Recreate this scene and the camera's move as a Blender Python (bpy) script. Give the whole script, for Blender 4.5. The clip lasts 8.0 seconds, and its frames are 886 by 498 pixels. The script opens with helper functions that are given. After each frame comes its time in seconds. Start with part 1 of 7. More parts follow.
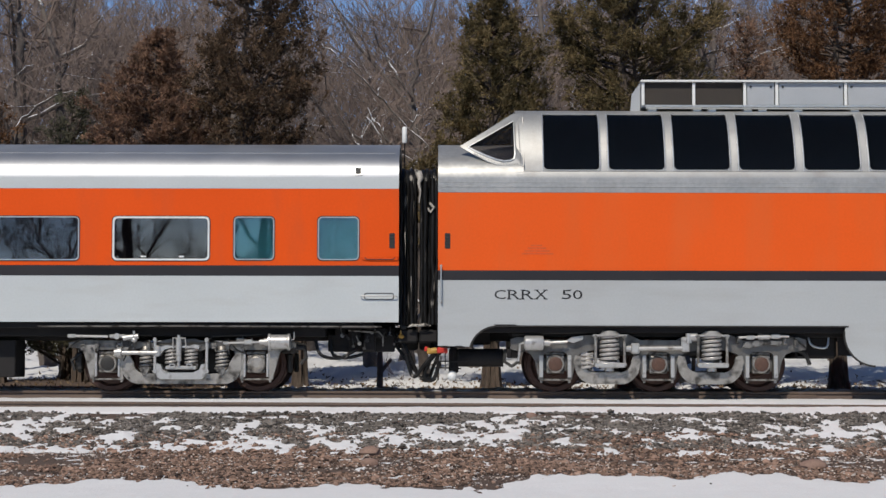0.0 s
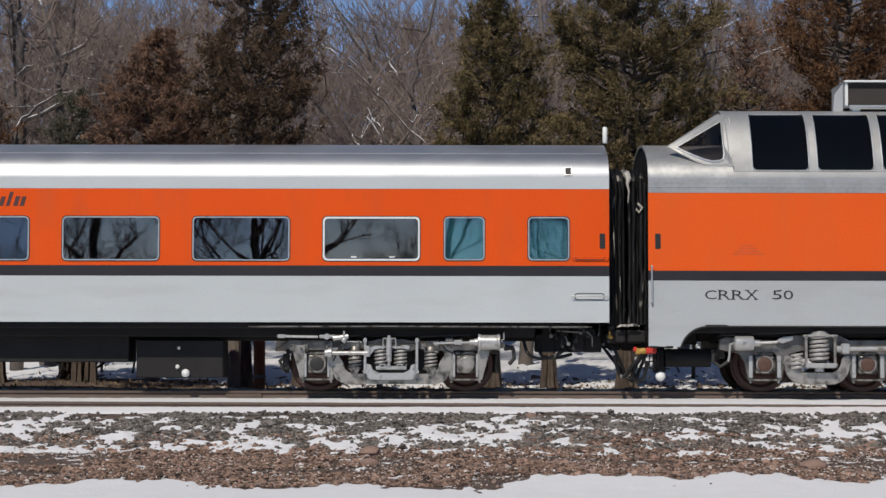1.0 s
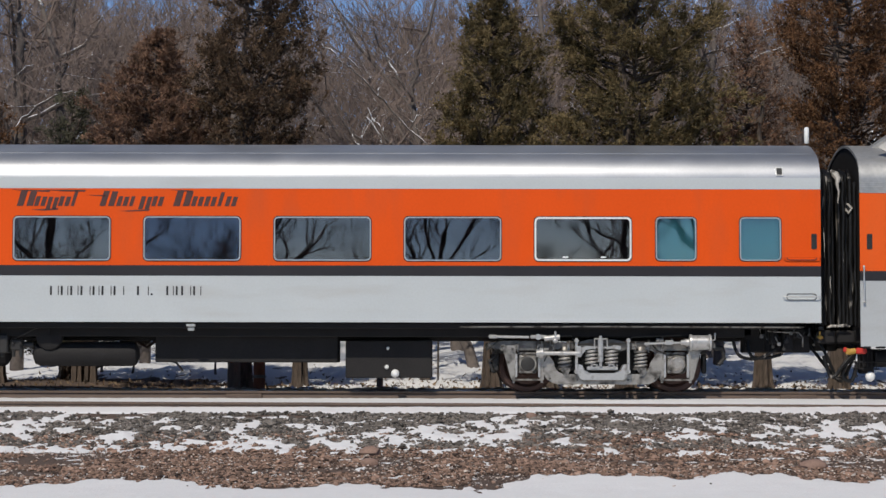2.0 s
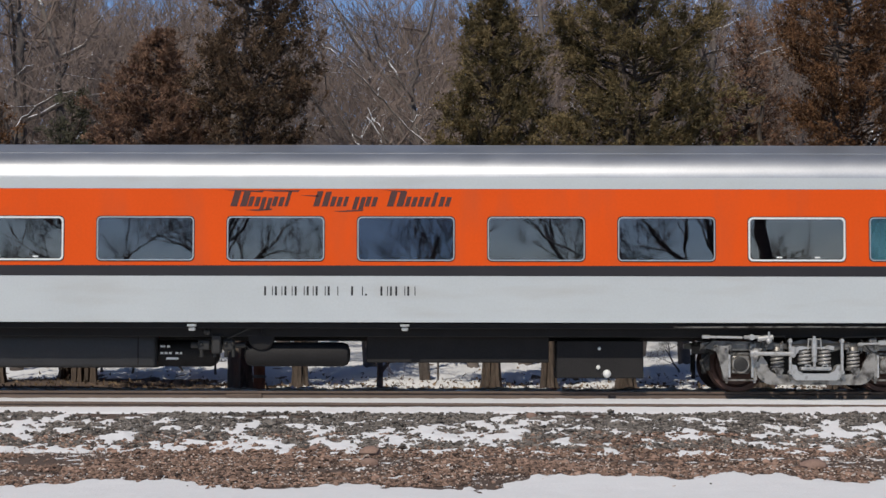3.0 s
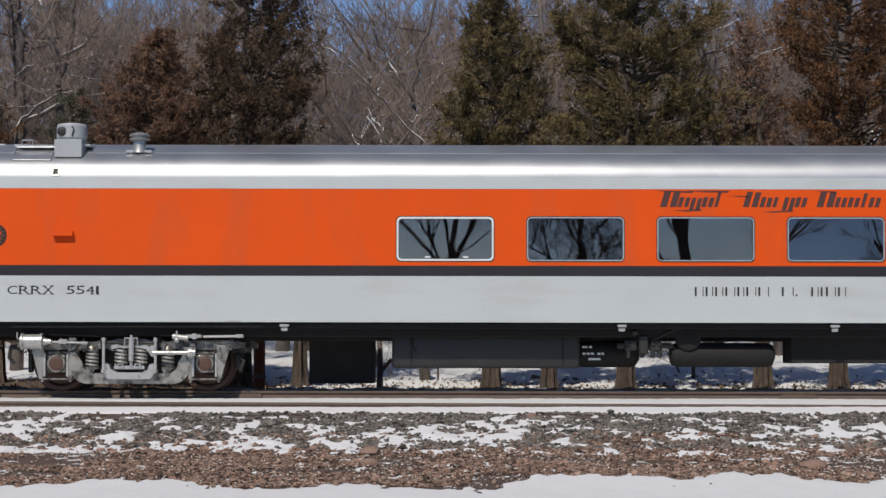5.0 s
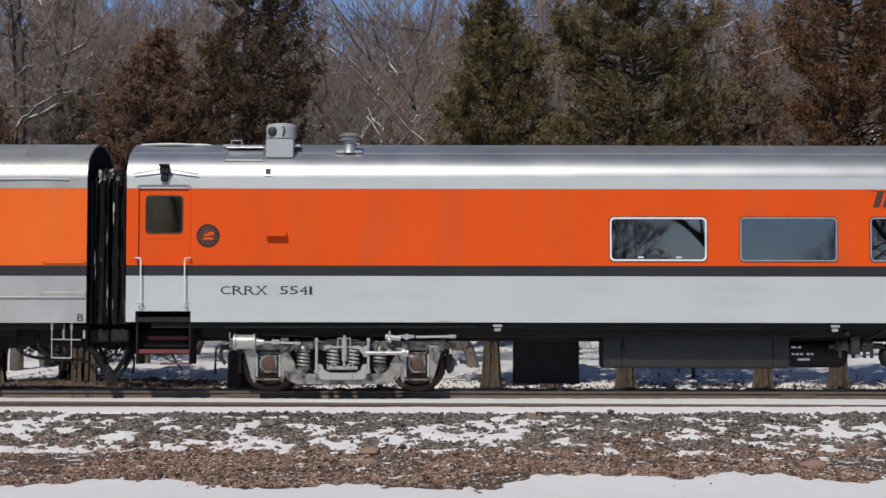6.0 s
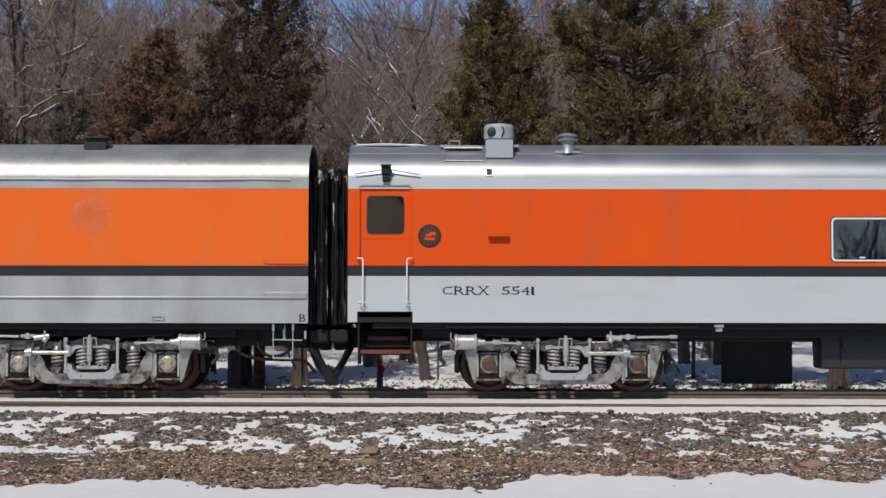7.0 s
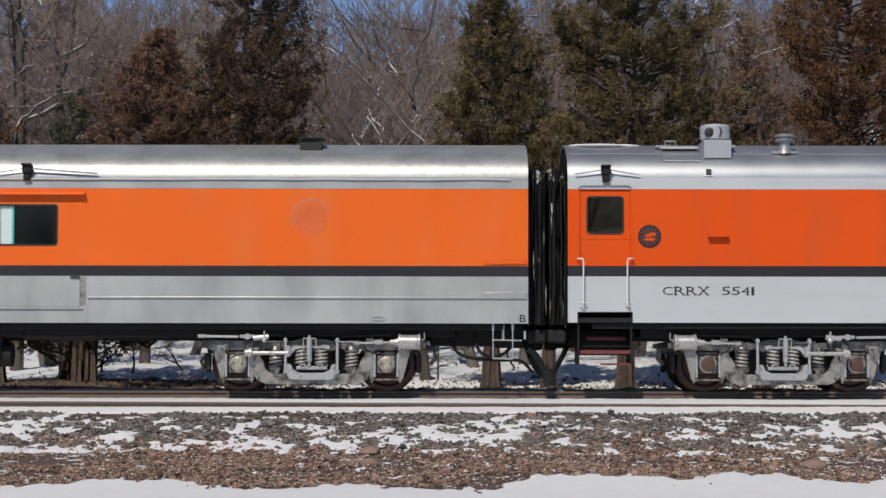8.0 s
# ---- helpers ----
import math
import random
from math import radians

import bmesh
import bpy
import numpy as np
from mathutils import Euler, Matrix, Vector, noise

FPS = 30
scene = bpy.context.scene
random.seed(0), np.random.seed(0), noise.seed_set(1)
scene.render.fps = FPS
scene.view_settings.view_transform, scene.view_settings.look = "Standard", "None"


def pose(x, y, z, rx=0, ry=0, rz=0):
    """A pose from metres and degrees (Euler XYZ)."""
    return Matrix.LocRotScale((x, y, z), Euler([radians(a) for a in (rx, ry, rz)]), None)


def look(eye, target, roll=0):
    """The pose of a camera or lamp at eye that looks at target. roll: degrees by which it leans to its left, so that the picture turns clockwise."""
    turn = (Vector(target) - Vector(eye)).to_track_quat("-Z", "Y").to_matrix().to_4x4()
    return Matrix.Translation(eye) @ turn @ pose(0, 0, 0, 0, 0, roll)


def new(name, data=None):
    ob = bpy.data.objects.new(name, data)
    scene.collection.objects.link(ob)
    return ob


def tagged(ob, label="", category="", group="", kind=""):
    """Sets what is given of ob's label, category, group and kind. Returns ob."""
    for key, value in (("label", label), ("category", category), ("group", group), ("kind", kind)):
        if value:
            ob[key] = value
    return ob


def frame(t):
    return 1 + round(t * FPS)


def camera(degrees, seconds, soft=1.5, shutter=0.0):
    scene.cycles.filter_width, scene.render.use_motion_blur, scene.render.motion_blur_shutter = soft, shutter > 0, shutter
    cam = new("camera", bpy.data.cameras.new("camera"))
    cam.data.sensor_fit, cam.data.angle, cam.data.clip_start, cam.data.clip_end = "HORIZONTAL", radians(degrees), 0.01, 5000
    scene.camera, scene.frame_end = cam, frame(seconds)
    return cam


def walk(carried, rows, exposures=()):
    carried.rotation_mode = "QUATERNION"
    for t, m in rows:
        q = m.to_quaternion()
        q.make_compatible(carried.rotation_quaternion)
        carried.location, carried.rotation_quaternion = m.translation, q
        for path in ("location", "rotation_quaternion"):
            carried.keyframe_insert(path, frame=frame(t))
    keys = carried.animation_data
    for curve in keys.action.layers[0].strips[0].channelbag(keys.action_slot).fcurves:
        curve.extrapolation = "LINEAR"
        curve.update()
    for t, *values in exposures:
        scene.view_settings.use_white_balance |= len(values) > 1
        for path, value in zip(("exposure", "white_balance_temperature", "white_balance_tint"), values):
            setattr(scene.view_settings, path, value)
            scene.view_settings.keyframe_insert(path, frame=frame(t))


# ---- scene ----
cam = camera(24.64, 8.0, soft=1.5)
EYE = (0.0, -33.0, 0.62)
VIEW = look(EYE, (0.0, 0.0, 2.327), 0.09)
walk(cam, [(0, VIEW), (8, VIEW)])

# ---- world, sun, exposure ----
SUN_EL, SUN_AZ = radians(47.5), radians(199.0)
world = bpy.data.worlds.new("winter_sky")
scene.world = world
world.use_nodes = True
wn = world.node_tree
sky = wn.nodes.new("ShaderNodeTexSky")
sky.sky_type = "NISHITA"
sky.sun_disc = False
sky.sun_elevation, sky.sun_rotation = SUN_EL, SUN_AZ
sky.altitude, sky.air_density, sky.dust_density, sky.ozone_density = 2400, 0.8, 0.05, 4.6
wn.nodes["Background"].inputs[1].default_value = 0.1
wn.links.new(sky.outputs[0], wn.nodes["Background"].inputs[0])
sun_data = bpy.data.lights.new("sun", "SUN")
sun_data.energy, sun_data.angle, sun_data.color = 3.36, radians(0.55), (1.0, 0.932, 0.82)
sun = new("sun", sun_data)
SUN_WAY = Vector((math.sin(SUN_AZ) * math.cos(SUN_EL), math.cos(SUN_AZ) * math.cos(SUN_EL), math.sin(SUN_EL)))
sun.matrix_world = look(SUN_WAY * 60, (0, 0, 0))
scene.view_settings.exposure = 0.0


# ---- materials ----
def material(name, colour, rough=0.5, metal=0.0, vary=0.15, scale=6.0, fine=60.0, bump=0.1, second=None,
             island=0.0, objrand=0.0, spec=0.5, coat=0.0, stretch=(1, 1, 1), bump_scale=None, dist=0.01, grime=None, spread=(0.65, 1.35)):
    """A procedural paint, metal, bark or stone: two scales of variation in colour, gloss and relief."""
    m = bpy.data.materials.new(name)
    m.use_nodes = True
    nt = m.node_tree
    n, link = nt.nodes, nt.links.new
    p = n["Principled BSDF"]
    co = n.new("ShaderNodeTexCoord")
    mp = n.new("ShaderNodeMapping")
    mp.inputs["Scale"].default_value = stretch
    link(co.outputs["Object"], mp.inputs[0])
    big, small = n.new("ShaderNodeTexNoise"), n.new("ShaderNodeTexNoise")
    big.inputs["Scale"].default_value, big.inputs["Detail"].default_value = scale, 4
    small.inputs["Scale"].default_value, small.inputs["Detail"].default_value = fine, 3
    link(mp.outputs[0], big.inputs["Vector"])
    link(mp.outputs[0], small.inputs["Vector"])
    add = n.new("ShaderNodeMath")
    add.operation = "ADD"
    link(big.outputs[0], add.inputs[0])
    link(small.outputs[0], add.inputs[1])
    ramp = n.new("ShaderNodeMapRange")
    ramp.inputs[1].default_value, ramp.inputs[2].default_value = spread
    link(add.outputs[0], ramp.inputs[0])
    mix = n.new("ShaderNodeMix")
    mix.data_type = "RGBA"
    a = [c * (1 - vary) for c in colour]
    b = [min(1, c * (1 + vary)) for c in colour] if second is None else list(second)
    if second is not None:
        a = list(colour)
    mix.inputs[6].default_value, mix.inputs[7].default_value = (*a, 1), (*b, 1)
    link(ramp.outputs[0], mix.inputs[0])
    out = mix.outputs[2]
    if island or objrand:
        info = n.new("ShaderNodeNewGeometry") if island else n.new("ShaderNodeObjectInfo")
        hsv = n.new("ShaderNodeHueSaturation")
        mr = n.new("ShaderNodeMapRange")
        amt = island or objrand
        mr.inputs[3].default_value, mr.inputs[4].default_value = 1 - amt, 1 + amt
        link(info.outputs["Random Per Island" if island else "Random"], mr.inputs[0])
        link(mr.outputs[0], hsv.inputs["Value"])
        link(out, hsv.inputs["Color"])
        out = hsv.outputs[0]
    if grime is not None:
        gcol, gscale, glo, ghi, gst = grime
        gm = n.new("ShaderNodeMapping")
        gm.inputs["Scale"].default_value = gst
        link(co.outputs["Object"], gm.inputs[0])
        gn = n.new("ShaderNodeTexNoise")
        gn.inputs["Scale"].default_value, gn.inputs["Detail"].default_value = gscale, 6
        link(gm.outputs[0], gn.inputs["Vector"])
        gr = n.new("ShaderNodeMapRange")
        gr.inputs[1].default_value, gr.inputs[2].default_value = glo, ghi
        link(gn.outputs[0], gr.inputs[0])
        gmix = n.new("ShaderNodeMix")
        gmix.data_type = "RGBA"
        gmix.inputs[7].default_value = (*gcol, 1)
        link(gr.outputs[0], gmix.inputs[0])
        link(out, gmix.inputs[6])
        out = gmix.outputs[2]
    link(out, p.inputs["Base Color"])
    rr = n.new("ShaderNodeMapRange")
    rr.inputs[3].default_value, rr.inputs[4].default_value = max(0.02, rough - 0.1), min(1, rough + 0.1)
    link(big.outputs[0], rr.inputs[0])
    link(rr.outputs[0], p.inputs["Roughness"])
    p.inputs["Metallic"].default_value = metal
    p.inputs["Specular IOR Level"].default_value = spec
    p.inputs["Coat Weight"].default_value = coat
    p.inputs["Coat Roughness"].default_value = 0.1
    if bump:
        bp = n.new("ShaderNodeBump")
        bp.inputs["Strength"].default_value, bp.inputs["Distance"].default_value = bump, dist
        if bump_scale:
            bn = n.new("ShaderNodeTexNoise")
            bn.inputs["Scale"].default_value, bn.inputs["Detail"].default_value = bump_scale, 2
            link(co.outputs["Object"], bn.inputs["Vector"])
            link(bn.outputs[0], bp.inputs["Height"])
        else:
            link(add.outputs[0], bp.inputs["Height"])
        link(bp.outputs[0], p.inputs["Normal"])
    return m


def glass(name, tint, ior=1.6, rough=0.0, sheen=(1, 1, 1)):
    m = bpy.data.materials.new(name)
    m.use_nodes = True
    nt = m.node_tree
    p = nt.nodes["Principled BSDF"]
    p.inputs["Base Color"].default_value = (*tint, 1)
    p.inputs["Transmission Weight"].default_value = 1.0
    p.inputs["Roughness"].default_value = rough
    p.inputs["IOR"].default_value = ior
    p.inputs["Specular Tint"].default_value = (*sheen, 1)
    co, no, bp = nt.nodes.new("ShaderNodeTexCoord"), nt.nodes.new("ShaderNodeTexNoise"), nt.nodes.new("ShaderNodeBump")
    no.inputs["Scale"].default_value, no.inputs["Detail"].default_value = 1.3, 1
    bp.inputs["Strength"].default_value, bp.inputs["Distance"].default_value = 0.12, 0.01
    nt.links.new(co.outputs["Object"], no.inputs["Vector"])
    nt.links.new(no.outputs[0], bp.inputs["Height"])
    nt.links.new(bp.outputs[0], p.inputs["Normal"])
    return m


ORANGE = material("orange_paint", (0.73, 0.082, 0.004), 0.5, spec=0.2, vary=0.05, scale=0.7, fine=25, bump=0.12, bump_scale=1.6, dist=0.008,
                  grime=((0.5, 0.09, 0.03), 1.0, 0.5, 0.95, (1.6, 1, 0.45)))
ORANGE_DOME = material("slightly_faded_orange_paint", (0.76, 0.1, 0.01), 0.5, spec=0.2, vary=0.05, scale=0.7, fine=25, bump=0.12, bump_scale=1.6, dist=0.008,
                       grime=((0.66, 0.13, 0.03), 1.0, 0.48, 0.95, (1.6, 1, 0.4)))
ORANGE_FADED = material("sun_faded_orange_paint", (0.82, 0.135, 0.014), 0.5, spec=0.2, vary=0.05, scale=0.8, fine=25, bump=0.12, bump_scale=1.6, dist=0.008,
                        grime=((0.74, 0.17, 0.04), 1.0, 0.45, 0.9, (1.6, 1, 0.5)))
SILVER_SIDE = material("pale_silver_paint", (0.5, 0.528, 0.535), 0.42, vary=0.05, scale=0.8, fine=30, bump=0.3, bump_scale=1.8, dist=0.01,
                       grime=((0.42, 0.41, 0.39), 1.1, 0.52, 0.95, (0.5, 1, 3.0)))
SILVER_DOME = material("dull_silver_paint", (0.415, 0.432, 0.438), 0.42, vary=0.05, scale=0.8, fine=30, bump=0.3, bump_scale=1.8, dist=0.01,
                       grime=((0.34, 0.33, 0.32), 1.1, 0.5, 0.95, (0.5, 1, 3.0)))
GRILLE = material("dark_brown_grille", (0.034, 0.026, 0.02), 0.7, vary=0.25, scale=3, fine=90, bump=0.3)
AC_WHITE = material("pale_sheet_metal", (0.43, 0.44, 0.45), 0.42, metal=0.2, vary=0.06, scale=2, fine=40, bump=0.1, bump_scale=2.5,
                    grime=((0.4, 0.4, 0.4), 1.5, 0.5, 0.9, (1, 1, 1)))
STEEL_SIDE = material("dull_steel_paint", (0.465, 0.465, 0.455), 0.38, metal=0.25, vary=0.1, scale=0.8, fine=30, bump=0.2, bump_scale=1.8, dist=0.01,
                      grime=((0.34, 0.335, 0.325), 1.1, 0.42, 0.72, (1.3, 1, 0.6)))
STRIPE = material("black_belt_paint", (0.017, 0.0145, 0.017), 0.45, vary=0.2, scale=1, fine=30, bump=0.05)
ROOF = material("aluminium_roof_paint", (0.46, 0.468, 0.485), 0.45, metal=0.8, vary=0.06, scale=1.2, fine=30, bump=0.16, bump_scale=1.2, dist=0.012,
                grime=((0.33, 0.34, 0.36), 1.4, 0.5, 0.9, (0.5, 1, 1)))
DOME_STEEL = material("brushed_dome_steel", (0.4, 0.395, 0.38), 0.45, metal=0.5, vary=0.1, scale=2, fine=40, bump=0.15, bump_scale=2.0, dist=0.01,
                      grime=((0.3, 0.275, 0.25), 2.6, 0.5, 0.85, (1, 1, 1)))
BARE = material("bare_stainless_steel", (0.43, 0.425, 0.41), 0.44, metal=0.6, vary=0.16, scale=2, fine=14, bump=0.5, bump_scale=3.2, dist=0.012,
                grime=((0.36, 0.33, 0.3), 2.2, 0.55, 0.9, (0.6, 1, 1)))
BLACK = material("black_underframe_paint", (0.019, 0.0175, 0.0175), 0.7, spec=0.22, vary=0.3, scale=3, fine=40, bump=0.1)
RUBBER = material("black_rubber_diaphragm", (0.0065, 0.006, 0.0058), 0.42, spec=0.3, vary=0.3, scale=4, fine=30, bump=0.4, stretch=(1, 1, 0.25), dist=0.03,
                  grime=((0.22, 0.2, 0.18), 7.0, 0.63, 0.7, (1.5, 1.5, 0.22)))
TANK = material("charcoal_tank_paint", (0.02, 0.0195, 0.021), 0.5, vary=0.25, scale=2, fine=40, bump=0.08)
TRUCK = material("grey_truck_casting", (0.385, 0.355, 0.318), 0.34, metal=0.55, vary=0.2, scale=9, fine=70, bump=0.25, dist=0.006,
                 grime=((0.075, 0.066, 0.056), 5.5, 0.47, 0.66, (1, 1, 1)))
TRUCK_MID = material("grimy_grey_casting", (0.27, 0.255, 0.235), 0.4, metal=0.5, vary=0.2, scale=9, fine=60, bump=0.3, dist=0.006,
                     grime=((0.045, 0.04, 0.035), 9.0, 0.45, 0.62, (1, 1, 1)))
# Worn silver, paler than the castings; highlights on rods and cylinders are painted in.
TRUCK_LIGHT = material("worn_highlight_truck_paint", (0.5, 0.49, 0.475), 0.36, metal=0.5, vary=0.12, scale=9, fine=70, bump=0.2, dist=0.004,
                       grime=((0.2, 0.18, 0.16), 9.0, 0.55, 0.75, (1, 1, 1)))
# Darker copy of the grey casting; shade under the car is in its colour.
TRUCK_FRAME = material("shade_toned_frame_casting", (0.175, 0.165, 0.152), 0.38, metal=0.5, vary=0.2, scale=6, fine=60, bump=0.3, dist=0.006,
                       grime=((0.07, 0.062, 0.055), 5.0, 0.48, 0.72, (1, 1, 1)))
# Weathered steel, set near black so shade in the truck's voids is in its colour.
TRUCK_DARK = material("weathered_steel_and_void_shade", (0.03, 0.028, 0.026), 0.55, metal=0.2, vary=0.25, scale=6, fine=50, bump=0.25, dist=0.006)
SPRING = material("spring_steel", (0.5, 0.48, 0.46), 0.36, metal=0.5, vary=0.15, scale=8, fine=60, bump=0.1,
                  grime=((0.09, 0.07, 0.055), 8.0, 0.55, 0.85, (1, 1, 1)))
WHEEL = material("rusty_wheel_steel", (0.07, 0.037, 0.029), 0.55, metal=0.4, vary=0.3, scale=6, fine=50, bump=0.15)
HUB = material("rust_brown_hub", (0.085, 0.042, 0.028), 0.6, vary=0.25, scale=14, fine=60, bump=0.2)
WHITE = material("white_paint", (0.74, 0.74, 0.72), 0.45, vary=0.06, scale=8, fine=60, bump=0.05)
LETTER = material("black_lettering", (0.02, 0.02, 0.022), 0.5, vary=0.1, scale=8, fine=50, bump=0)
LOGO = material("brown_black_script_paint", (0.075, 0.028, 0.022), 0.5, vary=0.15, scale=8, fine=50, bump=0)
FRAME = material("aluminium_window_frame", (0.6, 0.6, 0.58), 0.35, metal=0.7, vary=0.08, scale=10, fine=60, bump=0.05)
GASKET = material("window_gasket", (0.02, 0.02, 0.02), 0.6, vary=0.2, scale=10, fine=60, bump=0.05)
INSIDE = material("dim_interior_lining", (0.2, 0.18, 0.165), 0.8, vary=0.3, scale=3, fine=30, bump=0)
BLIND = material("teal_window_blind", (0.16, 0.36, 0.4), 0.7, vary=0.12, scale=2, fine=20, bump=0.05)
CURTAIN = material("pale_sliding_sash", (0.62, 0.72, 0.7), 0.6, vary=0.06, scale=4, fine=30, bump=0.05)
GLASS = glass("tinted_coach_glass", (0.44, 0.4, 0.39), 2.1, 0.0, (1.0, 0.9, 0.93))
GLASS_DARK = glass("dark_dome_glass", (0.45, 0.4, 0.37), 1.5, 0.0, (1.0, 0.8, 0.62))
GLASS_TEAL = glass("teal_tinted_glass", (0.55, 0.8, 0.85), 1.9, 0.0, (0.8, 0.95, 1.0))
RED = material("maroon_step_tread", (0.16, 0.03, 0.03), 0.6, vary=0.2, scale=8, fine=60, bump=0.2)
REDPAINT = material("red_hose_valve", (0.5, 0.03, 0.02), 0.5, vary=0.15, scale=10, fine=60, bump=0.05)
YELLOW = material("yellow_hose_valve", (0.42, 0.24, 0.04), 0.5, vary=0.15, scale=10, fine=60, bump=0.05)
RAIL = material("rusty_rail_steel", (0.125, 0.088, 0.068), 0.65, metal=0.1, vary=0.25, scale=3, fine=60, bump=0.15, dist=0.005)
RAILTOP = material("dark_rail_head", (0.06, 0.05, 0.045), 0.45, metal=0.4, vary=0.15, scale=3, fine=60, bump=0.03)
TIE = material("weathered_tie_wood", (0.07, 0.052, 0.04), 0.85, vary=0.3, scale=6, fine=50, bump=0.4)
SNOW = material("old_snow", (0.71, 0.71, 0.715), 0.75, vary=0.04, scale=2.5, fine=22, bump=0.35, dist=0.03, spec=0.3)
STONE_GREY = material("grey_ballast_stone", (0.128, 0.112, 0.098), 0.9, vary=0.2, scale=9, fine=60, bump=0.2, island=0.8)
STONE_PALE = material("pale_pink_stone", (0.5, 0.43, 0.38), 0.85, vary=0.2, scale=9, fine=60, bump=0.2, island=0.4)
STONE_RED = material("red_brown_gravel", (0.195, 0.125, 0.092), 0.9, vary=0.25, scale=9, fine=60, bump=0.2, island=0.85)
BOULDER = material("pinkish_granite", (0.24, 0.155, 0.12), 0.85, vary=0.25, scale=6, fine=50, bump=0.4)
BARK = material("shaggy_juniper_bark", (0.088, 0.066, 0.052), 0.9, vary=0.6, scale=7, fine=30, bump=0.8, stretch=(1, 1, 0.2), dist=0.03)
RUSTPOST = material("rust_red_steel_post", (0.2, 0.075, 0.035), 0.75, vary=0.3, scale=7, fine=50, bump=0.2)
POSTWOOD = material("grey_weathered_post_wood", (0.17, 0.14, 0.12), 0.85, vary=0.25, scale=7, fine=40, bump=0.5, stretch=(1, 1, 0.2))
WORN_CAP = material("worn_bronze_cap", (0.44, 0.4, 0.31), 0.42, metal=0.5, vary=0.2, scale=16, fine=70, bump=0.3, dist=0.005, grime=((0.12, 0.1, 0.07), 22.0, 0.5, 0.68, (1, 1, 1)))
MAROON = material("dark_maroon_plate", (0.028, 0.012, 0.011), 0.5, vary=0.2, scale=12, fine=60, bump=0.02)
FRAYED = material("frayed_canvas", (0.42, 0.39, 0.35), 0.7, vary=0.4, scale=9, fine=50, bump=0.5, dist=0.02, grime=((0.05, 0.045, 0.04), 12.0, 0.5, 0.62, (1, 1, 0.4)))
DRYGRASS = material("dry_leaf_litter", (0.17, 0.12, 0.075), 0.9, vary=0.3, scale=5, fine=40, bump=0.1, island=0.5)


def foliage(name, a, b, vary):
    m = material(name, a, 0.75, vary=vary, scale=2.6, fine=7, bump=0, second=b, island=0.25, spec=0.2, spread=(0.82, 1.22))
    return m


GREEN_JUNIPER = foliage("olive_juniper_sprays", (0.06, 0.048, 0.021), (0.255, 0.188, 0.092), 0.2)
DARK_JUNIPER = foliage("dark_juniper_sprays", (0.05, 0.035, 0.022), (0.2, 0.127, 0.078), 0.2)
RUST_JUNIPER = foliage("rust_brown_juniper_sprays", (0.1, 0.06, 0.04), (0.33, 0.195, 0.13), 0.2)
RED_JUNIPER = foliage("red_brown_juniper_sprays", (0.075, 0.038, 0.02), (0.27, 0.14, 0.068), 0.2)
BUSH_GREEN = foliage("deep_green_bush_sprays", (0.06, 0.06, 0.041), (0.15, 0.14, 0.092), 0.2)


def snowy_bark(name, colour, amount):
    """Bark with snow lying on the limbs' upper sides, in patches."""
    m = material(name, colour, 0.9, vary=0.3, scale=2, fine=14, bump=0.3)
    nt = m.node_tree
    n, link = nt.nodes, nt.links.new
    p = n["Principled BSDF"]
    base = p.inputs["Base Color"].links[0].from_socket
    geo, sep, no = n.new("ShaderNodeNewGeometry"), n.new("ShaderNodeSeparateXYZ"), n.new("ShaderNodeTexNoise")
    co = n.new("ShaderNodeTexCoord")
    no.inputs["Scale"].default_value = 1.1
    link(co.outputs["Object"], no.inputs["Vector"])
    link(geo.outputs["Normal"], sep.inputs[0])
    mul = n.new("ShaderNodeMath")
    mul.operation = "MULTIPLY"
    link(sep.outputs[2], mul.inputs[0])
    link(no.outputs[0], mul.inputs[1])
    mr = n.new("ShaderNodeMapRange")
    mr.inputs[1].default_value, mr.inputs[2].default_value = amount, amount + 0.06
    link(mul.outputs[0], mr.inputs[0])
    mix = n.new("ShaderNodeMix")
    mix.data_type = "RGBA"
    mix.inputs[7].default_value = (0.8, 0.82, 0.85, 1)
    link(mr.outputs[0], mix.inputs[0])
    link(base, mix.inputs[6])
    link(mix.outputs[2], p.inputs["Base Color"])
    return m


LIMB = snowy_bark("snow_dusted_bark", (0.125, 0.104, 0.092), 0.33)
SNOW_LIMB = snowy_bark("snow_laden_bark", (0.12, 0.1, 0.088), 0.27)
TWIG = snowy_bark("grey_brown_twigs", (0.19, 0.143, 0.12), 0.48)


def ground_material():
    """Frozen soil with leaf litter near the woods and gravel by the track."""
    m = material("gravel_and_soil", (0.09, 0.062, 0.047), 0.95, vary=0.3, scale=1.2, fine=26, bump=0.6, dist=0.03)
    return m


SOIL = ground_material()


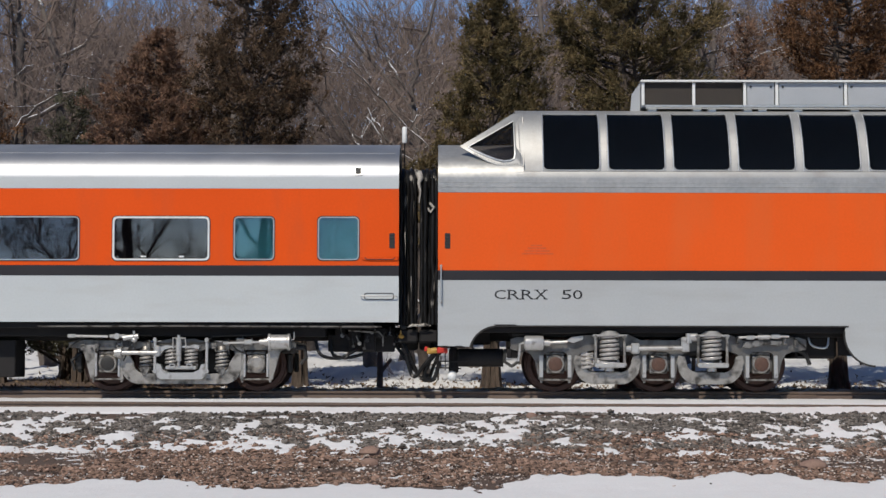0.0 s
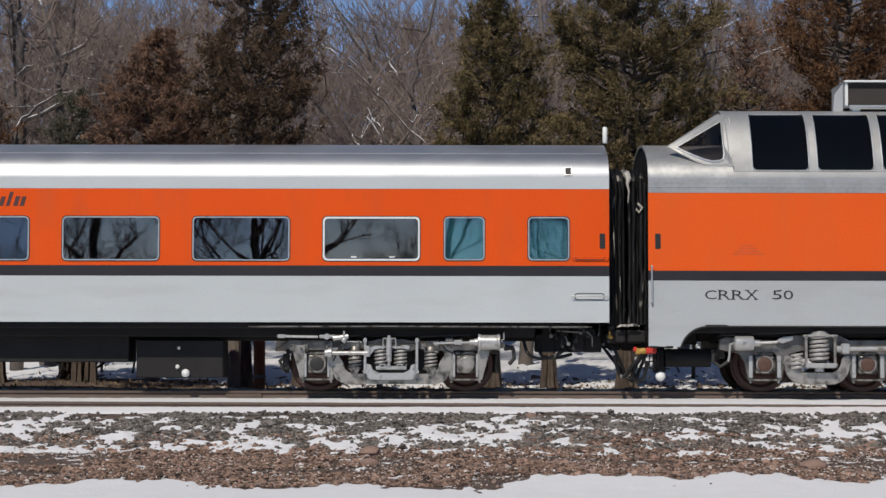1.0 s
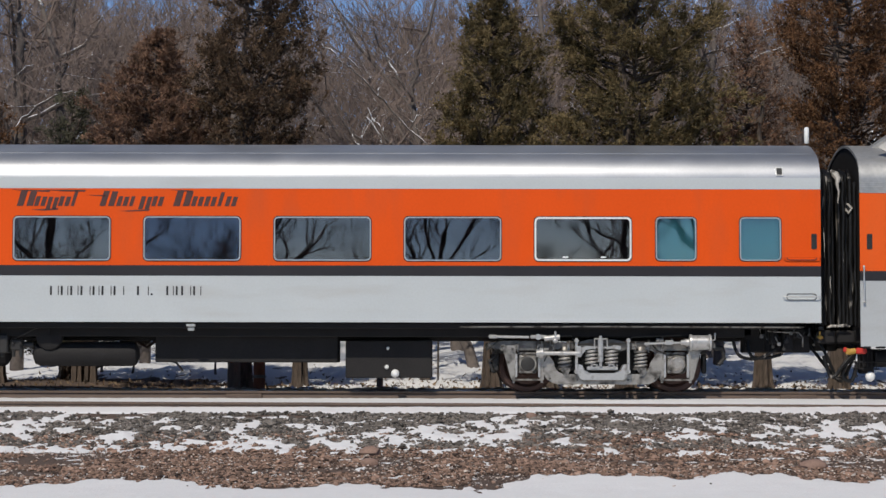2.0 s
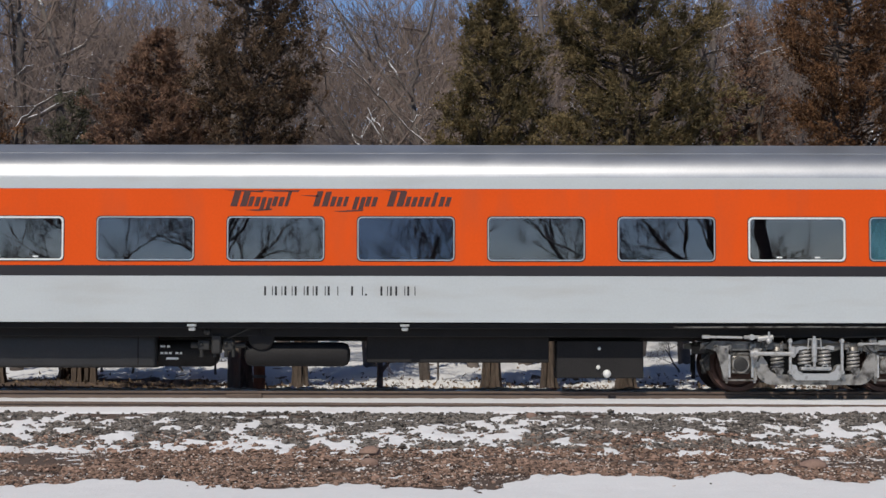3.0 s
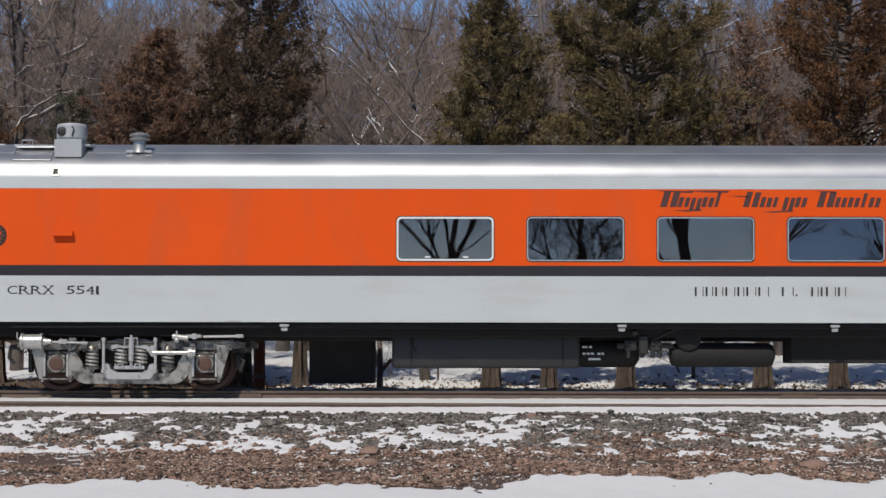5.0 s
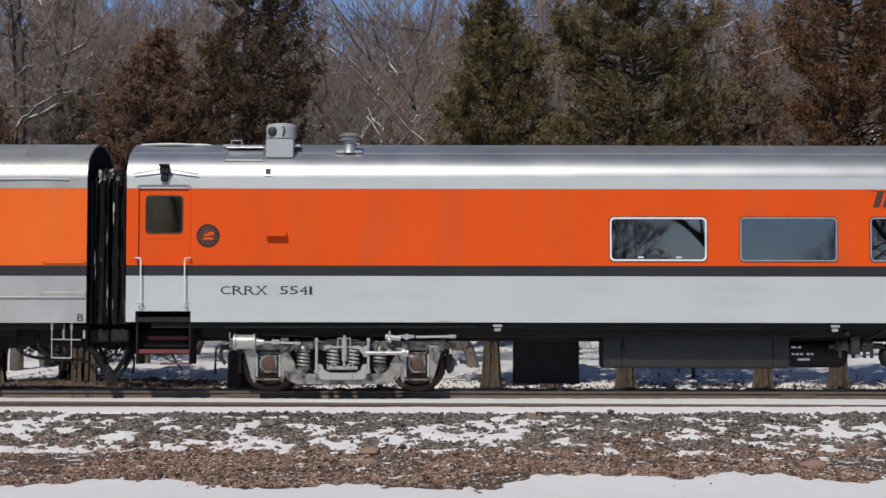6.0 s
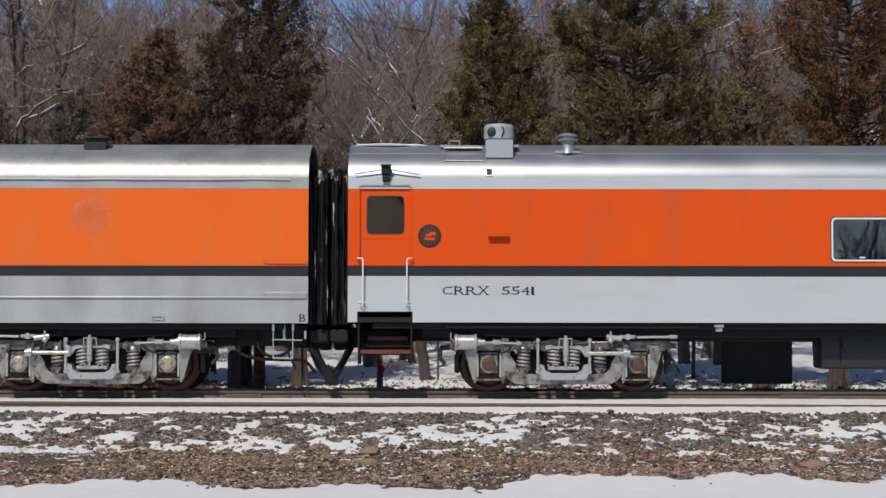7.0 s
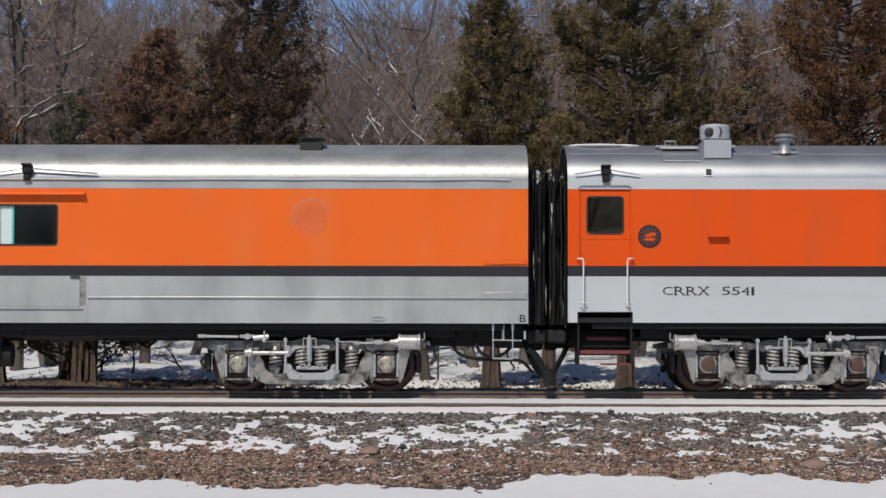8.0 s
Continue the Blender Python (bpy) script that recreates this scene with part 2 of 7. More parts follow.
# ---- mesh helpers ----
class Shape:
    """A bmesh with a few solid forms to add to it."""

    def __init__(self):
        self.bm = bmesh.new()

    def box(self, x0, x1, y0, y1, z0, z1, bevel=0.0, seg=1):
        r = bmesh.ops.create_cube(self.bm, size=1.0, matrix=Matrix.LocRotScale(((x0 + x1) / 2, (y0 + y1) / 2, (z0 + z1) / 2), None, (x1 - x0, y1 - y0, z1 - z0)))
        if bevel:
            edges = list({e for v in r["verts"] for e in v.link_edges})
            bmesh.ops.bevel(self.bm, geom=edges, offset=bevel, segments=seg, affect="EDGES", profile=0.5)
        return self

    def rod(self, a, b, r, r2=None, n=10):
        a, b = Vector(a), Vector(b)
        d = b - a
        m = Matrix.Translation((a + b) / 2) @ d.to_track_quat("Z", "Y").to_matrix().to_4x4()
        bmesh.ops.create_cone(self.bm, cap_ends=True, segments=n, radius1=r, radius2=r if r2 is None else r2, depth=d.length, matrix=m)
        return self

    def ball(self, c, r, squash=(1, 1, 1), sub=2):
        bmesh.ops.create_icosphere(self.bm, subdivisions=sub, radius=r, matrix=Matrix.LocRotScale(c, None, squash))
        return self

    def tube(self, points, r, n=8, caps=True):
        pts = [Vector(p) for p in points]
        rings = []
        span = [sum(abs(q[k] - p[k]) for p, q in zip(pts, pts[1:])) for k in range(3)]
        low = span.index(min(span))
        up = Vector([1.0 if k == low else 0.09 + 0.05 * k for k in range(3)])
        for i, p in enumerate(pts):
            d = (pts[min(i + 1, len(pts) - 1)] - pts[max(i - 1, 0)]).normalized()
            s = d.cross(up)
            if s.length < 0.05:
                s = d.cross(Vector((1, 0, 0)))
            s.normalize()
            q = s.cross(d)
            rad = r[i] if isinstance(r, (list, tuple)) else r
            rings.append([self.bm.verts.new(p + (s * math.cos(k * math.tau / n) + q * math.sin(k * math.tau / n)) * rad) for k in range(n)])
        for u, v in zip(rings, rings[1:]):
            for k in range(n):
                self.bm.faces.new((u[k], u[(k + 1) % n], v[(k + 1) % n], v[k]))
        if caps:
            self.bm.faces.new(rings[0][::-1])
            self.bm.faces.new(rings[-1])
        return self

    def prism(self, outline, holes=(), y0=0.0, y1=0.05, axis="y"):
        """A plate: an outline in x, z (or y, z for axis x) with holes, of thickness y0 to y1."""
        def place(p, d):
            return (p[0], d, p[1]) if axis == "y" else (d, p[0], p[1])
        edges = []
        for loop in (outline, *holes):
            vs = [self.bm.verts.new(place(p, y0)) for p in loop]
            edges += [self.bm.edges.new((vs[i], vs[(i + 1) % len(vs)])) for i in range(len(vs))]
        r = bmesh.ops.triangle_fill(self.bm, use_beauty=True, use_dissolve=False, edges=edges)
        faces = [f for f in r["geom"] if isinstance(f, bmesh.types.BMFace)]
        ext = bmesh.ops.extrude_face_region(self.bm, geom=faces)
        delta = (0, y1 - y0, 0) if axis == "y" else (y1 - y0, 0, 0)
        bmesh.ops.translate(self.bm, verts=[v for v in ext["geom"] if isinstance(v, bmesh.types.BMVert)], vec=delta)
        return self

    def loft(self, x0, x1, profile, n=1, closed=False, thick=0.0):
        """A profile in y, z swept along x."""
        rows = []
        for i in range(n + 1):
            x = x0 + (x1 - x0) * i / n
            rows.append([self.bm.verts.new((x, y, z)) for y, z in profile])
        m = len(profile)
        for u, v in zip(rows, rows[1:]):
            for k in range(m if closed else m - 1):
                self.bm.faces.new((u[k], u[(k + 1) % m], v[(k + 1) % m], v[k]))
        if closed:
            self.bm.faces.new(rows[0][::-1])
            self.bm.faces.new(rows[-1])
        return self

    def lathe(self, c, profile, axis="z", n=20):
        """Rings of radius r at height h round an axis through c."""
        rings = []
        c = Vector(c)
        for r, h in profile:
            ring = []
            for k in range(n):
                a = k * math.tau / n
                u, v = math.cos(a) * r, math.sin(a) * r
                ring.append(self.bm.verts.new(c + (Vector((u, v, h)) if axis == "z" else Vector((u, h, v)) if axis == "y" else Vector((h, u, v)))))
            rings.append(ring)
        for u, v in zip(rings, rings[1:]):
            for k in range(n):
                self.bm.faces.new((u[k], u[(k + 1) % n], v[(k + 1) % n], v[k]))
        self.bm.faces.new(rings[0][::-1])
        self.bm.faces.new(rings[-1])
        return self

    def mesh(self, name, mat, smooth=True, angle=35):
        bmesh.ops.recalc_face_normals(self.bm, faces=self.bm.faces)
        if smooth:
            lim = radians(angle)
            for f in self.bm.faces:
                f.smooth = True
            for e in self.bm.edges:
                e.smooth = len(e.link_faces) == 2 and e.calc_face_angle(9) < lim
        me = bpy.data.meshes.new(name)
        self.bm.to_mesh(me)
        self.bm.free()
        me.materials.append(mat)
        return me


def rounded(x0, x1, z0, z1, r, n=5):
    pts = []
    for cx, cz, a0 in ((x1 - r, z0 + r, -90), (x1 - r, z1 - r, 0), (x0 + r, z1 - r, 90), (x0 + r, z0 + r, 180)):
        for i in range(n + 1):
            a = radians(a0 + 90 * i / n)
            pts.append((cx + r * math.cos(a), cz + r * math.sin(a)))
    return pts


def part(name, shape, mat, parent, label="", at=None, smooth=True):
    """One mesh object under a thing or a part; shape is a Shape or a ready mesh."""
    me = shape.mesh(name, mat, smooth) if isinstance(shape, Shape) else shape
    ob = new(name, me)
    ob.parent = parent
    if at is not None:
        ob.matrix_basis = at
    return tagged(ob, label) if label else ob


def thing(name, label, category, group="", at=None, kind=""):
    ob = new(name)
    if at is not None:
        ob.matrix_basis = at
    return tagged(ob, label, category, group, kind)


def mesh_from(name, verts, faces, mat, smooth=False):
    me = bpy.data.meshes.new(name)
    me.from_pydata(verts, [], faces)
    me.materials.append(mat)
    if smooth:
        me.shade_smooth()
    return me


def glyph(text, bold=0.0):
    cu = bpy.data.curves.new("letter", "FONT")
    cu.body, cu.extrude, cu.offset, cu.resolution_u = text, 0.0, bold, 3
    tmp = new("letter", cu)
    me = bpy.data.meshes.new_from_object(tmp.evaluated_get(bpy.context.evaluated_depsgraph_get()))
    bpy.data.objects.remove(tmp)
    verts, faces = [v.co.to_2d() for v in me.vertices], [tuple(p.vertices) for p in me.polygons]
    bpy.data.meshes.remove(me)
    return verts, faces


def lettering(text, x0, x1, z0, z1, y, mat, parent, thin=-0.003, foot=0.36):
    """Painted wide roman letters on the car's side, fitted into a box: each letter a part, with hairline serifs on its stems."""
    widths = [0.55 if ch == " " else 0.62 if ch == "1" else 1.15 if ch in "CRX" else 0.95 for ch in text]
    step = (x1 - x0) / sum(widths)
    x = x0
    hair = 0.012
    for ch, w in zip(text, widths):
        if ch != " ":
            verts, faces = glyph(ch, thin)
            lo, hi = [min(v[k] for v in verts) for k in (0, 1)], [max(v[k] for v in verts) for k in (0, 1)]
            wide = step * w * 0.84 if ch != "1" else step * 0.28
            pts = [(x + (v.x - lo[0]) / (hi[0] - lo[0]) * wide, y, z0 + (v.y - lo[1]) / (hi[1] - lo[1]) * (z1 - z0)) for v in verts]
            tris = list(faces)
            stems = {"R": ((0.1, 0), (0.1, 1), (0.95, 0)), "X": ((0.08, 0), (0.92, 0), (0.1, 1), (0.9, 1)), "1": ((0.72, 0),), "4": ((0.74, 0),), "5": ((0.8, 1),), "C": ()}.get(ch, ())
            for u, top in stems:
                c, h = x + u * wide, (z1 if top else z0)
                o = len(pts)
                pts += [(c - foot * step * 0.5, y, h - hair / 2), (c + foot * step * 0.5, y, h - hair / 2), (c + foot * step * 0.5, y, h + hair / 2), (c - foot * step * 0.5, y, h + hair / 2)]
                tris.append((o, o + 1, o + 2, o + 3))
            part("letter", mesh_from("letter", pts, tris, mat), mat, parent)
        x += step * w


# ---- the track and the ground ----
def bank(x, y):
    """The ground's height: a hillside rising to the woods, benched for the track, with a shoulder and a shallow dip."""
    z = -0.17 + 0.0403 * y
    if y < -1.9:
        k = min(1.0, (-1.9 - y) / 5.0)
        z -= 0.27 * k * k * (3 - 2 * k)
    if y < -12:
        k = min(1.0, (-12 - y) / 18.0)
        z += 0.62 * k * k * (3 - 2 * k)
    if y > 3.0:
        k = max(0.0, min(1.0, (y - 3.0) / 1.2, (14.0 - y) / 7.0))
        z -= 0.045 * min(1.0, (y - 3.0) / 2.0) + 0.11 * k * k * (3 - 2 * k)
        heap = max(0.0, min(1.0, (-5.4 - x) / 1.6)) * max(0.0, 1.0 - abs(y - 7.3) / 1.8)
        z += 0.1 * heap * (2 - heap)
    if y > 26:
        z += 0.17 * (y - 26) if y < 90 else 0.17 * 64 + 0.03 * (y - 90)
    z += 0.05 * noise.noise((x * 0.35, y * 0.35, 3.0)) * min(1.0, max(0.0, (abs(y - 1.5) - 3.0) / 3.0))
    return z


SNOW_PATCHES = ((-5.44, -6.02, 0.56, 0.45), (-5.78, -4.75, 0.22, 0.49), (-4.6, -5.75, 0.42, 0.65), (-4.51, -4.8, 0.28, 0.39), (-5.28, -4.35, 0.24, 0.3), (-3.46, -5.65, 0.53, 0.53),
                (-3.84, -4.25, 0.19, 0.25), (-2.56, -5.54, 0.6, 0.62), (-2.8, -3.99, 0.24, 0.63), (-1.81, -3.99, 0.61, 0.26), (-1.27, -5.14, 0.35, 0.91), (-0.5, -4.89, 0.59, 1.12),
                (-1.75, -6.77, 0.16, 0.29), (0.52, -4.65, 0.67, 1.29), (1.57, -4.99, 0.2, 0.5), (1.95, -4.15, 0.22, 0.31), (1.07, -3.62, 0.61, 0.56), (2.54, -3.51, 0.15, 0.28),
                (3.39, -4.94, 0.19, 0.2), (3.9, -3.89, 0.24, 0.32), (4.45, -5.49, 0.5, 0.36), (5.36, -4.35, 0.92, 0.66), (5.1, -5.8, 0.23, 0.43), (5.4, -2.75, 0.21, 0.45))
FIELD_EDGE = ((-4.98, -4.35, -3.99, -3.21, -2.69, -2.23, -1.72, -0.88, 0.0, 0.54, 1.07, 1.7, 2.34, 2.72, 3.4, 3.99, 4.25, 4.72, 5.28),
              (-10.19, -9.88, -9.37, -9.17, -9.88, -10.37, -10.49, -10.06, -10.6, -10.45, -9.04, -8.84, -9.04, -9.5, -8.63, -8.84, -9.37, -9.69, -8.84))


def snow_depth(x, y):
    """How far the snow stands above the ground; below zero where it is bare."""
    n = noise.noise((x * 1.3, y * 1.0, 0.0)) * 0.5 + noise.noise((x * 3.7, y * 2.6, 7.0)) * 0.45 + noise.noise((x * 9.5, y * 6, 2.0)) * 0.6
    if y > 0.66 and y < 3.3:
        return (0.105 if 0.95 < y < 2.15 else -0.0 if y > 2.42 else -0.06) + 0.07 * n
    if y >= 3.3:
        if y < 16:
            bare = max(0.0, min(1.0, (-4.2 - x) / 1.5)) * max(0.0, min(1.0, (9.6 - y) / 1.2))
            return -0.012 + 0.1 * n + 0.05 * min(1, (y - 3.3) / 8) - 0.14 * bare
        return 0.03 + 0.07 * n
    strip = y + 2.5 + 0.2 * noise.noise((x * 0.8, 2.0, 5.0)) + 0.1 * noise.noise((x * 4.0, y, 1.0))
    if strip > 0:
        return 0.008 + (0.024 if y > -1.4 else 0.018) * min(1.0, strip / 0.15) + 0.01 * n
    rough = 0.75 * noise.noise((x * 2.6, y * 1.7, 7.0)) + 0.8 * noise.noise((x * 6.5, y * 4.0, 2.0)) + 0.5 * noise.noise((x * 14, y * 9, 12.0))
    field = float(np.interp(x, *FIELD_EDGE)) - y + 0.5 * noise.noise((x * 3.2, y * 1.2, 40.0)) + 0.45 * noise.noise((x * 9.0, y * 2.5, 41.0)) + 0.2 * rough
    if field > -0.3:
        return 0.4 * max(-0.05, min(0.05, 0.16 * field)) + 0.006 * n
    most = 0.0
    for px, py, w, d in SNOW_PATCHES:
        u = abs(x - px) / w
        if u < 1.8:
            v = (y - py) / d
            most = max(most, 1.25 - 0.85 * (u * u + v * v))
    if abs(x) > 5.6 and -6.3 < y < -3.0:
        most = max(most, 0.55 + 0.8 * noise.noise((x * 0.7, y * 0.6, 30.0)))
    most = max(most, 0.33 + 0.5 * noise.noise((x * 2.6, y * 1.5, 33.0))) if -6.4 < y < -2.9 else most
    return 0.3 * max(-0.06, min(0.05, -0.046 + 0.13 * max(0.0, most)) + 0.115 * rough)


def axis_steps(*spans):
    out = []
    for a, b, step in spans:
        k = max(1, round((b - a) / step))
        out += [a + (b - a) * i / k for i in range(k)]
    return out + [spans[-1][1]]


def sheet(xs, ys, height):
    verts = [(x, y, height(x, y)) for y in ys for x in xs]
    w = len(xs)
    faces = [(j * w + i, j * w + i + 1, (j + 1) * w + i + 1, (j + 1) * w + i) for j in range(len(ys) - 1) for i in range(w - 1)]
    return verts, faces


def build_ground():
    xs = axis_steps((-900, -60, 60), (-60, -14, 3), (-14, 14, 0.35), (14, 60, 3), (60, 900, 60))
    ys = axis_steps((-900, -60, 60), (-60, -14, 3), (-14, 30, 0.35), (30, 90, 3), (90, 900, 60))
    me = mesh_from("ground", *sheet(xs, ys, bank), SOIL, True)
    tagged(new("ground", me), "frozen brown gravel and soil beside the railway track", "ground", kind="structure")
    xs = axis_steps((-15, -9.2, 0.3), (-9.2, 9.2, 0.055), (9.2, 15, 0.3))
    ys = axis_steps((-40, -12, 0.6), (-12, -11.6, 0.2), (-11.6, -1.7, 0.05), (-1.7, 0.7, 0.08), (0.7, 3.3, 0.1), (3.3, 9, 0.09), (9, 45, 0.6))
    me = mesh_from("snow_cover", *sheet(xs, ys, lambda x, y: bank(x, y) + snow_depth(x, y)), SNOW, True)
    tagged(new("snow_cover", me), "patchy old snow thinning over gravel and leaf litter", "snow", kind="stuff")


def scatter_stones(name, label, mat, count, x0, x1, y0, y1, lo, hi, seed, sink=0.35):
    """Broken stones, each an uneven eight-sided lump, where the snow leaves the ground bare."""
    rng = np.random.default_rng(seed)
    base = np.array([(1, 0, 0), (0, 1, 0), (-1, 0, 0), (0, -1, 0), (0.6, 0.6, 0.75), (-0.6, 0.5, 0.8), (-0.5, -0.6, 0.7), (0.55, -0.6, 0.75)]) + (0, 0, -0.15)
    tri = [(0, 1, 4), (1, 2, 5), (2, 3, 6), (3, 0, 7), (0, 4, 7), (1, 5, 4), (2, 6, 5), (3, 7, 6), (4, 5, 6), (4, 6, 7)]
    verts, faces = [], []
    made = 0
    while made < count:
        x, y = rng.uniform(x0, x1), rng.uniform(y0, y1)
        d = snow_depth(x, y)
        if d > 0.006 and (d > 0.016 or rng.random() > 0.12):
            continue
        if noise.noise((x * 0.5, y * 1.2, 9.0 + seed)) > 0.24 and rng.random() < 0.96:
            continue
        made += 1
        s = rng.uniform(lo, hi) * (1.0 if rng.random() > 0.03 else 1.9)
        q = Euler(rng.uniform(-0.5, 0.5, 2).tolist() + [rng.uniform(0, 6.3)]).to_matrix()
        m = np.array(q) * s
        pts = (base * rng.uniform(0.7, 1.25, (8, 3)) * (1, 1, 0.8)) @ m.T + (x, y, bank(x, y) + s * sink + max(0.0, d * 0.75))
        o = len(verts)
        verts += pts.tolist()
        faces += [(a + o, b + o, c + o) for a, b, c in tri]
    tagged(new(name, mesh_from(name, verts, faces, mat)), label, "gravel", kind="stuff")


def rail_profile(y, top, h=0.171):
    half = [(0.0, 0.0), (0.066, 0.0), (0.07, 0.012), (0.02, 0.028), (0.0085, 0.045), (0.0085, 0.125), (0.033, 0.137), (0.036, 0.165), (0.03, 0.171), (0.0, 0.1725)]
    pts = [(y + a, top - h + b) for a, b in half] + [(y - a, top - h + b) for a, b in half[::-1][1:-1]]
    return pts


def build_track():
    track = tagged(new("railway_track", None), "standard gauge track, rusty rails on weathered wooden ties", "railway track", kind="structure")
    for y in (0.775, 2.275):
        r = part("rail", Shape().loft(-160, 160, rail_profile(y, 0.0), 1, True), RAIL, track)
        part("running_surface", Shape().box(-160, 160, y - 0.026, y + 0.026, -0.001, 0.0035, 0.0015), RAILTOP, r, "polished rail head")
    for i in range(8):
        x = -7.9 + 2.3 * i
        part("joint_bar", Shape().box(x - 0.3, x + 0.3, 0.725, 0.765, -0.13, -0.045, 0.008), RAIL, track) if i in (2, 6) else None
    tie = Shape().box(-0.11, 0.11, 0.25, 2.8, -0.3, -0.165, 0.012).mesh("tie", TIE)
    for i in range(-38, 39):
        part("tie", tie, TIE, track, at=pose(i * 0.52 + 0.07, 0.02 * math.sin(i * 7.1), 0.0, 0, 0, 0.5 * math.sin(i * 3.3)))
    r = Shape().loft(-45, 45, rail_profile(0, 0.0), 1, True)
    tagged(part("siding_rail", r, RAIL, None, at=pose(0, -1.42, -0.142, 0, 0.17, 0.9)), "rusty siding rail half buried in snow", "rail", kind="structure")


# ---- the cars ----
W = 3.05


def roof_half(z0, n1=9, n2=8):
    """The near half of a coach roof, from the side's top edge to the crown."""
    pts = [(0.0, z0), (0.0, 3.43)]
    for i in range(1, n1 + 1):
        a = radians(70 * i / n1)
        pts.append((0.5 - 0.5 * math.cos(a), 3.43 + 0.5 * math.sin(a)))
    y1, z1 = pts[-1]
    R = (W / 2 - y1) / math.sin(radians(20))
    for i in range(1, n2 + 1):
        a = radians(20 * (1 - i / n2))
        pts.append((W / 2 - R * math.sin(a), z1 + 1.27 * R * (math.cos(a) - math.cos(radians(20)))))
    return pts


def roof_profile(z0):
    near = roof_half(z0)
    return near + [(W - y, z) for y, z in near[::-1][1:]]


def shell_loop(profile, t=0.04):
    """A closed loop: the outer profile and the same drawn inwards."""
    inner = [(W / 2 + (y - W / 2) * (1 - t / 1.5), z - (t if z > profile[0][1] + 0.05 else 0)) for y, z in profile]
    return profile + inner[::-1]


def roof_at(z, z0=3.31):
    """How far in from the side the roof's surface lies at a height."""
    pts = roof_half(z0)
    for (y0, a), (y1, b) in zip(pts, pts[1:]):
        if a <= z <= b:
            return y0 + (y1 - y0) * (z - a) / max(1e-6, b - a)
    return pts[-1][0]


def handhold(car, x0, x1, z, mat, off=0.06, loop=0.0, rim=None):
    bar = Shape().tube([(x0, 0.0, z), (x0, -off, z), (x0 + 0.03, -off - 0.01, z), (x1 - 0.03, -off - 0.01, z), (x1, -off, z), (x1, 0.0, z)], 0.009, 6)
    h = part("handhold", bar, mat, car)
    if loop:
        part("pocket_rim", Shape().prism(rounded(x0 + 0.045, x1 - 0.045, z - loop * 0.6, z + loop * 0.5, loop * 0.45), [rounded(x0 + 0.057, x1 - 0.057, z - loop * 0.6 + 0.012, z + loop * 0.5 - 0.012, loop * 0.4)], -0.005, 0.0), rim or mat, h)
    return h


def upright_grab(car, x, z0, z1, turn):
    s = Shape()
    s.tube([(x - 0.09 * turn, 0.0, z1), (x - 0.09 * turn, -0.07, z1), (x - 0.01 * turn, -0.08, z1), (x, -0.08, z1 - 0.03), (x, -0.08, z0 + 0.03), (x - 0.02 * turn, -0.07, z0), (x - 0.05 * turn, 0.0, z0)], 0.013, 8)
    s.tube([(x - 0.06 * turn, -0.005, z0 + 0.06), (x + 0.05 * turn, -0.085, z0 + 0.06)], 0.01, 6)
    return part("grab_rail", s, WHITE, car, "white painted grab rail")


def window(car, x0, x1, z0, z1, r, frame_mat, pane_mat, wide=0.022, tilt=(0, 0), blind=None, label="", backing=None):
    s = Shape().prism(rounded(x0, x1, z0, z1, r), [rounded(x0 + wide, x1 - wide, z0 + wide, z1 - wide, r * 0.8)], -0.016, 0.03)
    w = part("window", s, frame_mat, car, label)
    g = 0.014
    part("gasket", Shape().prism(rounded(x0 - g, x1 + g, z0 - g, z1 + g, r * 1.1), [rounded(x0 + 0.004, x1 - 0.004, z0 + 0.004, z1 - 0.004, r)], -0.007, 0.02), GASKET, w)
    cx, cz = (x0 + x1) / 2, (z0 + z1) / 2
    hx, hz = (x1 - x0) / 2 - wide + 0.006, (z1 - z0) / 2 - wide + 0.006
    pane = Shape().prism(rounded(-hx, hx, -hz, hz, r * 0.8), (), 0.0, 0.006)
    part("pane", pane, pane_mat, w, at=pose(cx, 0.012, cz, tilt[0], 0, tilt[1]))
    if blind:
        part("blind", Shape().box(x0 + 0.01, x1 - 0.01, 0.075, 0.082, z0 + 0.01, z1 - 0.01), blind, w, "teal fabric blind")
    return w


def spring_mesh(key, r, h, turns, wire, mat):
    pts = []
    n = int(turns * 12)
    for i in range(n + 1):
        a = i / 12 * math.tau
        pts.append((r * math.cos(a), r * math.sin(a), h * i / n))
    return Shape().tube(pts, wire, 6).mesh(key, mat)


def mirrored(shape):
    """The same form on the far side of the car."""
    for v in shape.bm.verts:
        v.co.y = W - v.co.y
    return shape


def wheelset_shape(r=0.457):
    s = Shape()
    s.rod((0, 0.5, 0), (0, W - 0.5, 0), 0.08, n=14)
    for y, k in ((0.775, 1), (W - 0.775, -1)):
        s.lathe((0, y, 0), [(0.1, -0.1 * k), (0.17, -0.085 * k), (0.2, -0.03 * k), (0.34, -0.02 * k), (0.385, -0.068 * k), (r - 0.004, -0.068 * k), (r, -0.06 * k), (r + 0.002, 0.04 * k),
                                (r + 0.027, 0.05 * k), (r + 0.027, 0.068 * k), (0.385, 0.07 * k), (0.34, 0.02 * k), (0.17, 0.03 * k), (0.1, 0.09 * k)], "y", 40)
        for a in range(3):
            t = a * math.tau / 3 + 0.4
            s.ball((0.27 * math.cos(t), y - 0.035 * k, 0.27 * math.sin(t)), 0.035, (1, 0.4, 1), 1)
    return s


MESHES = {}


def cached(key, make):
    if key not in MESHES:
        MESHES[key] = make()
    return MESHES[key]


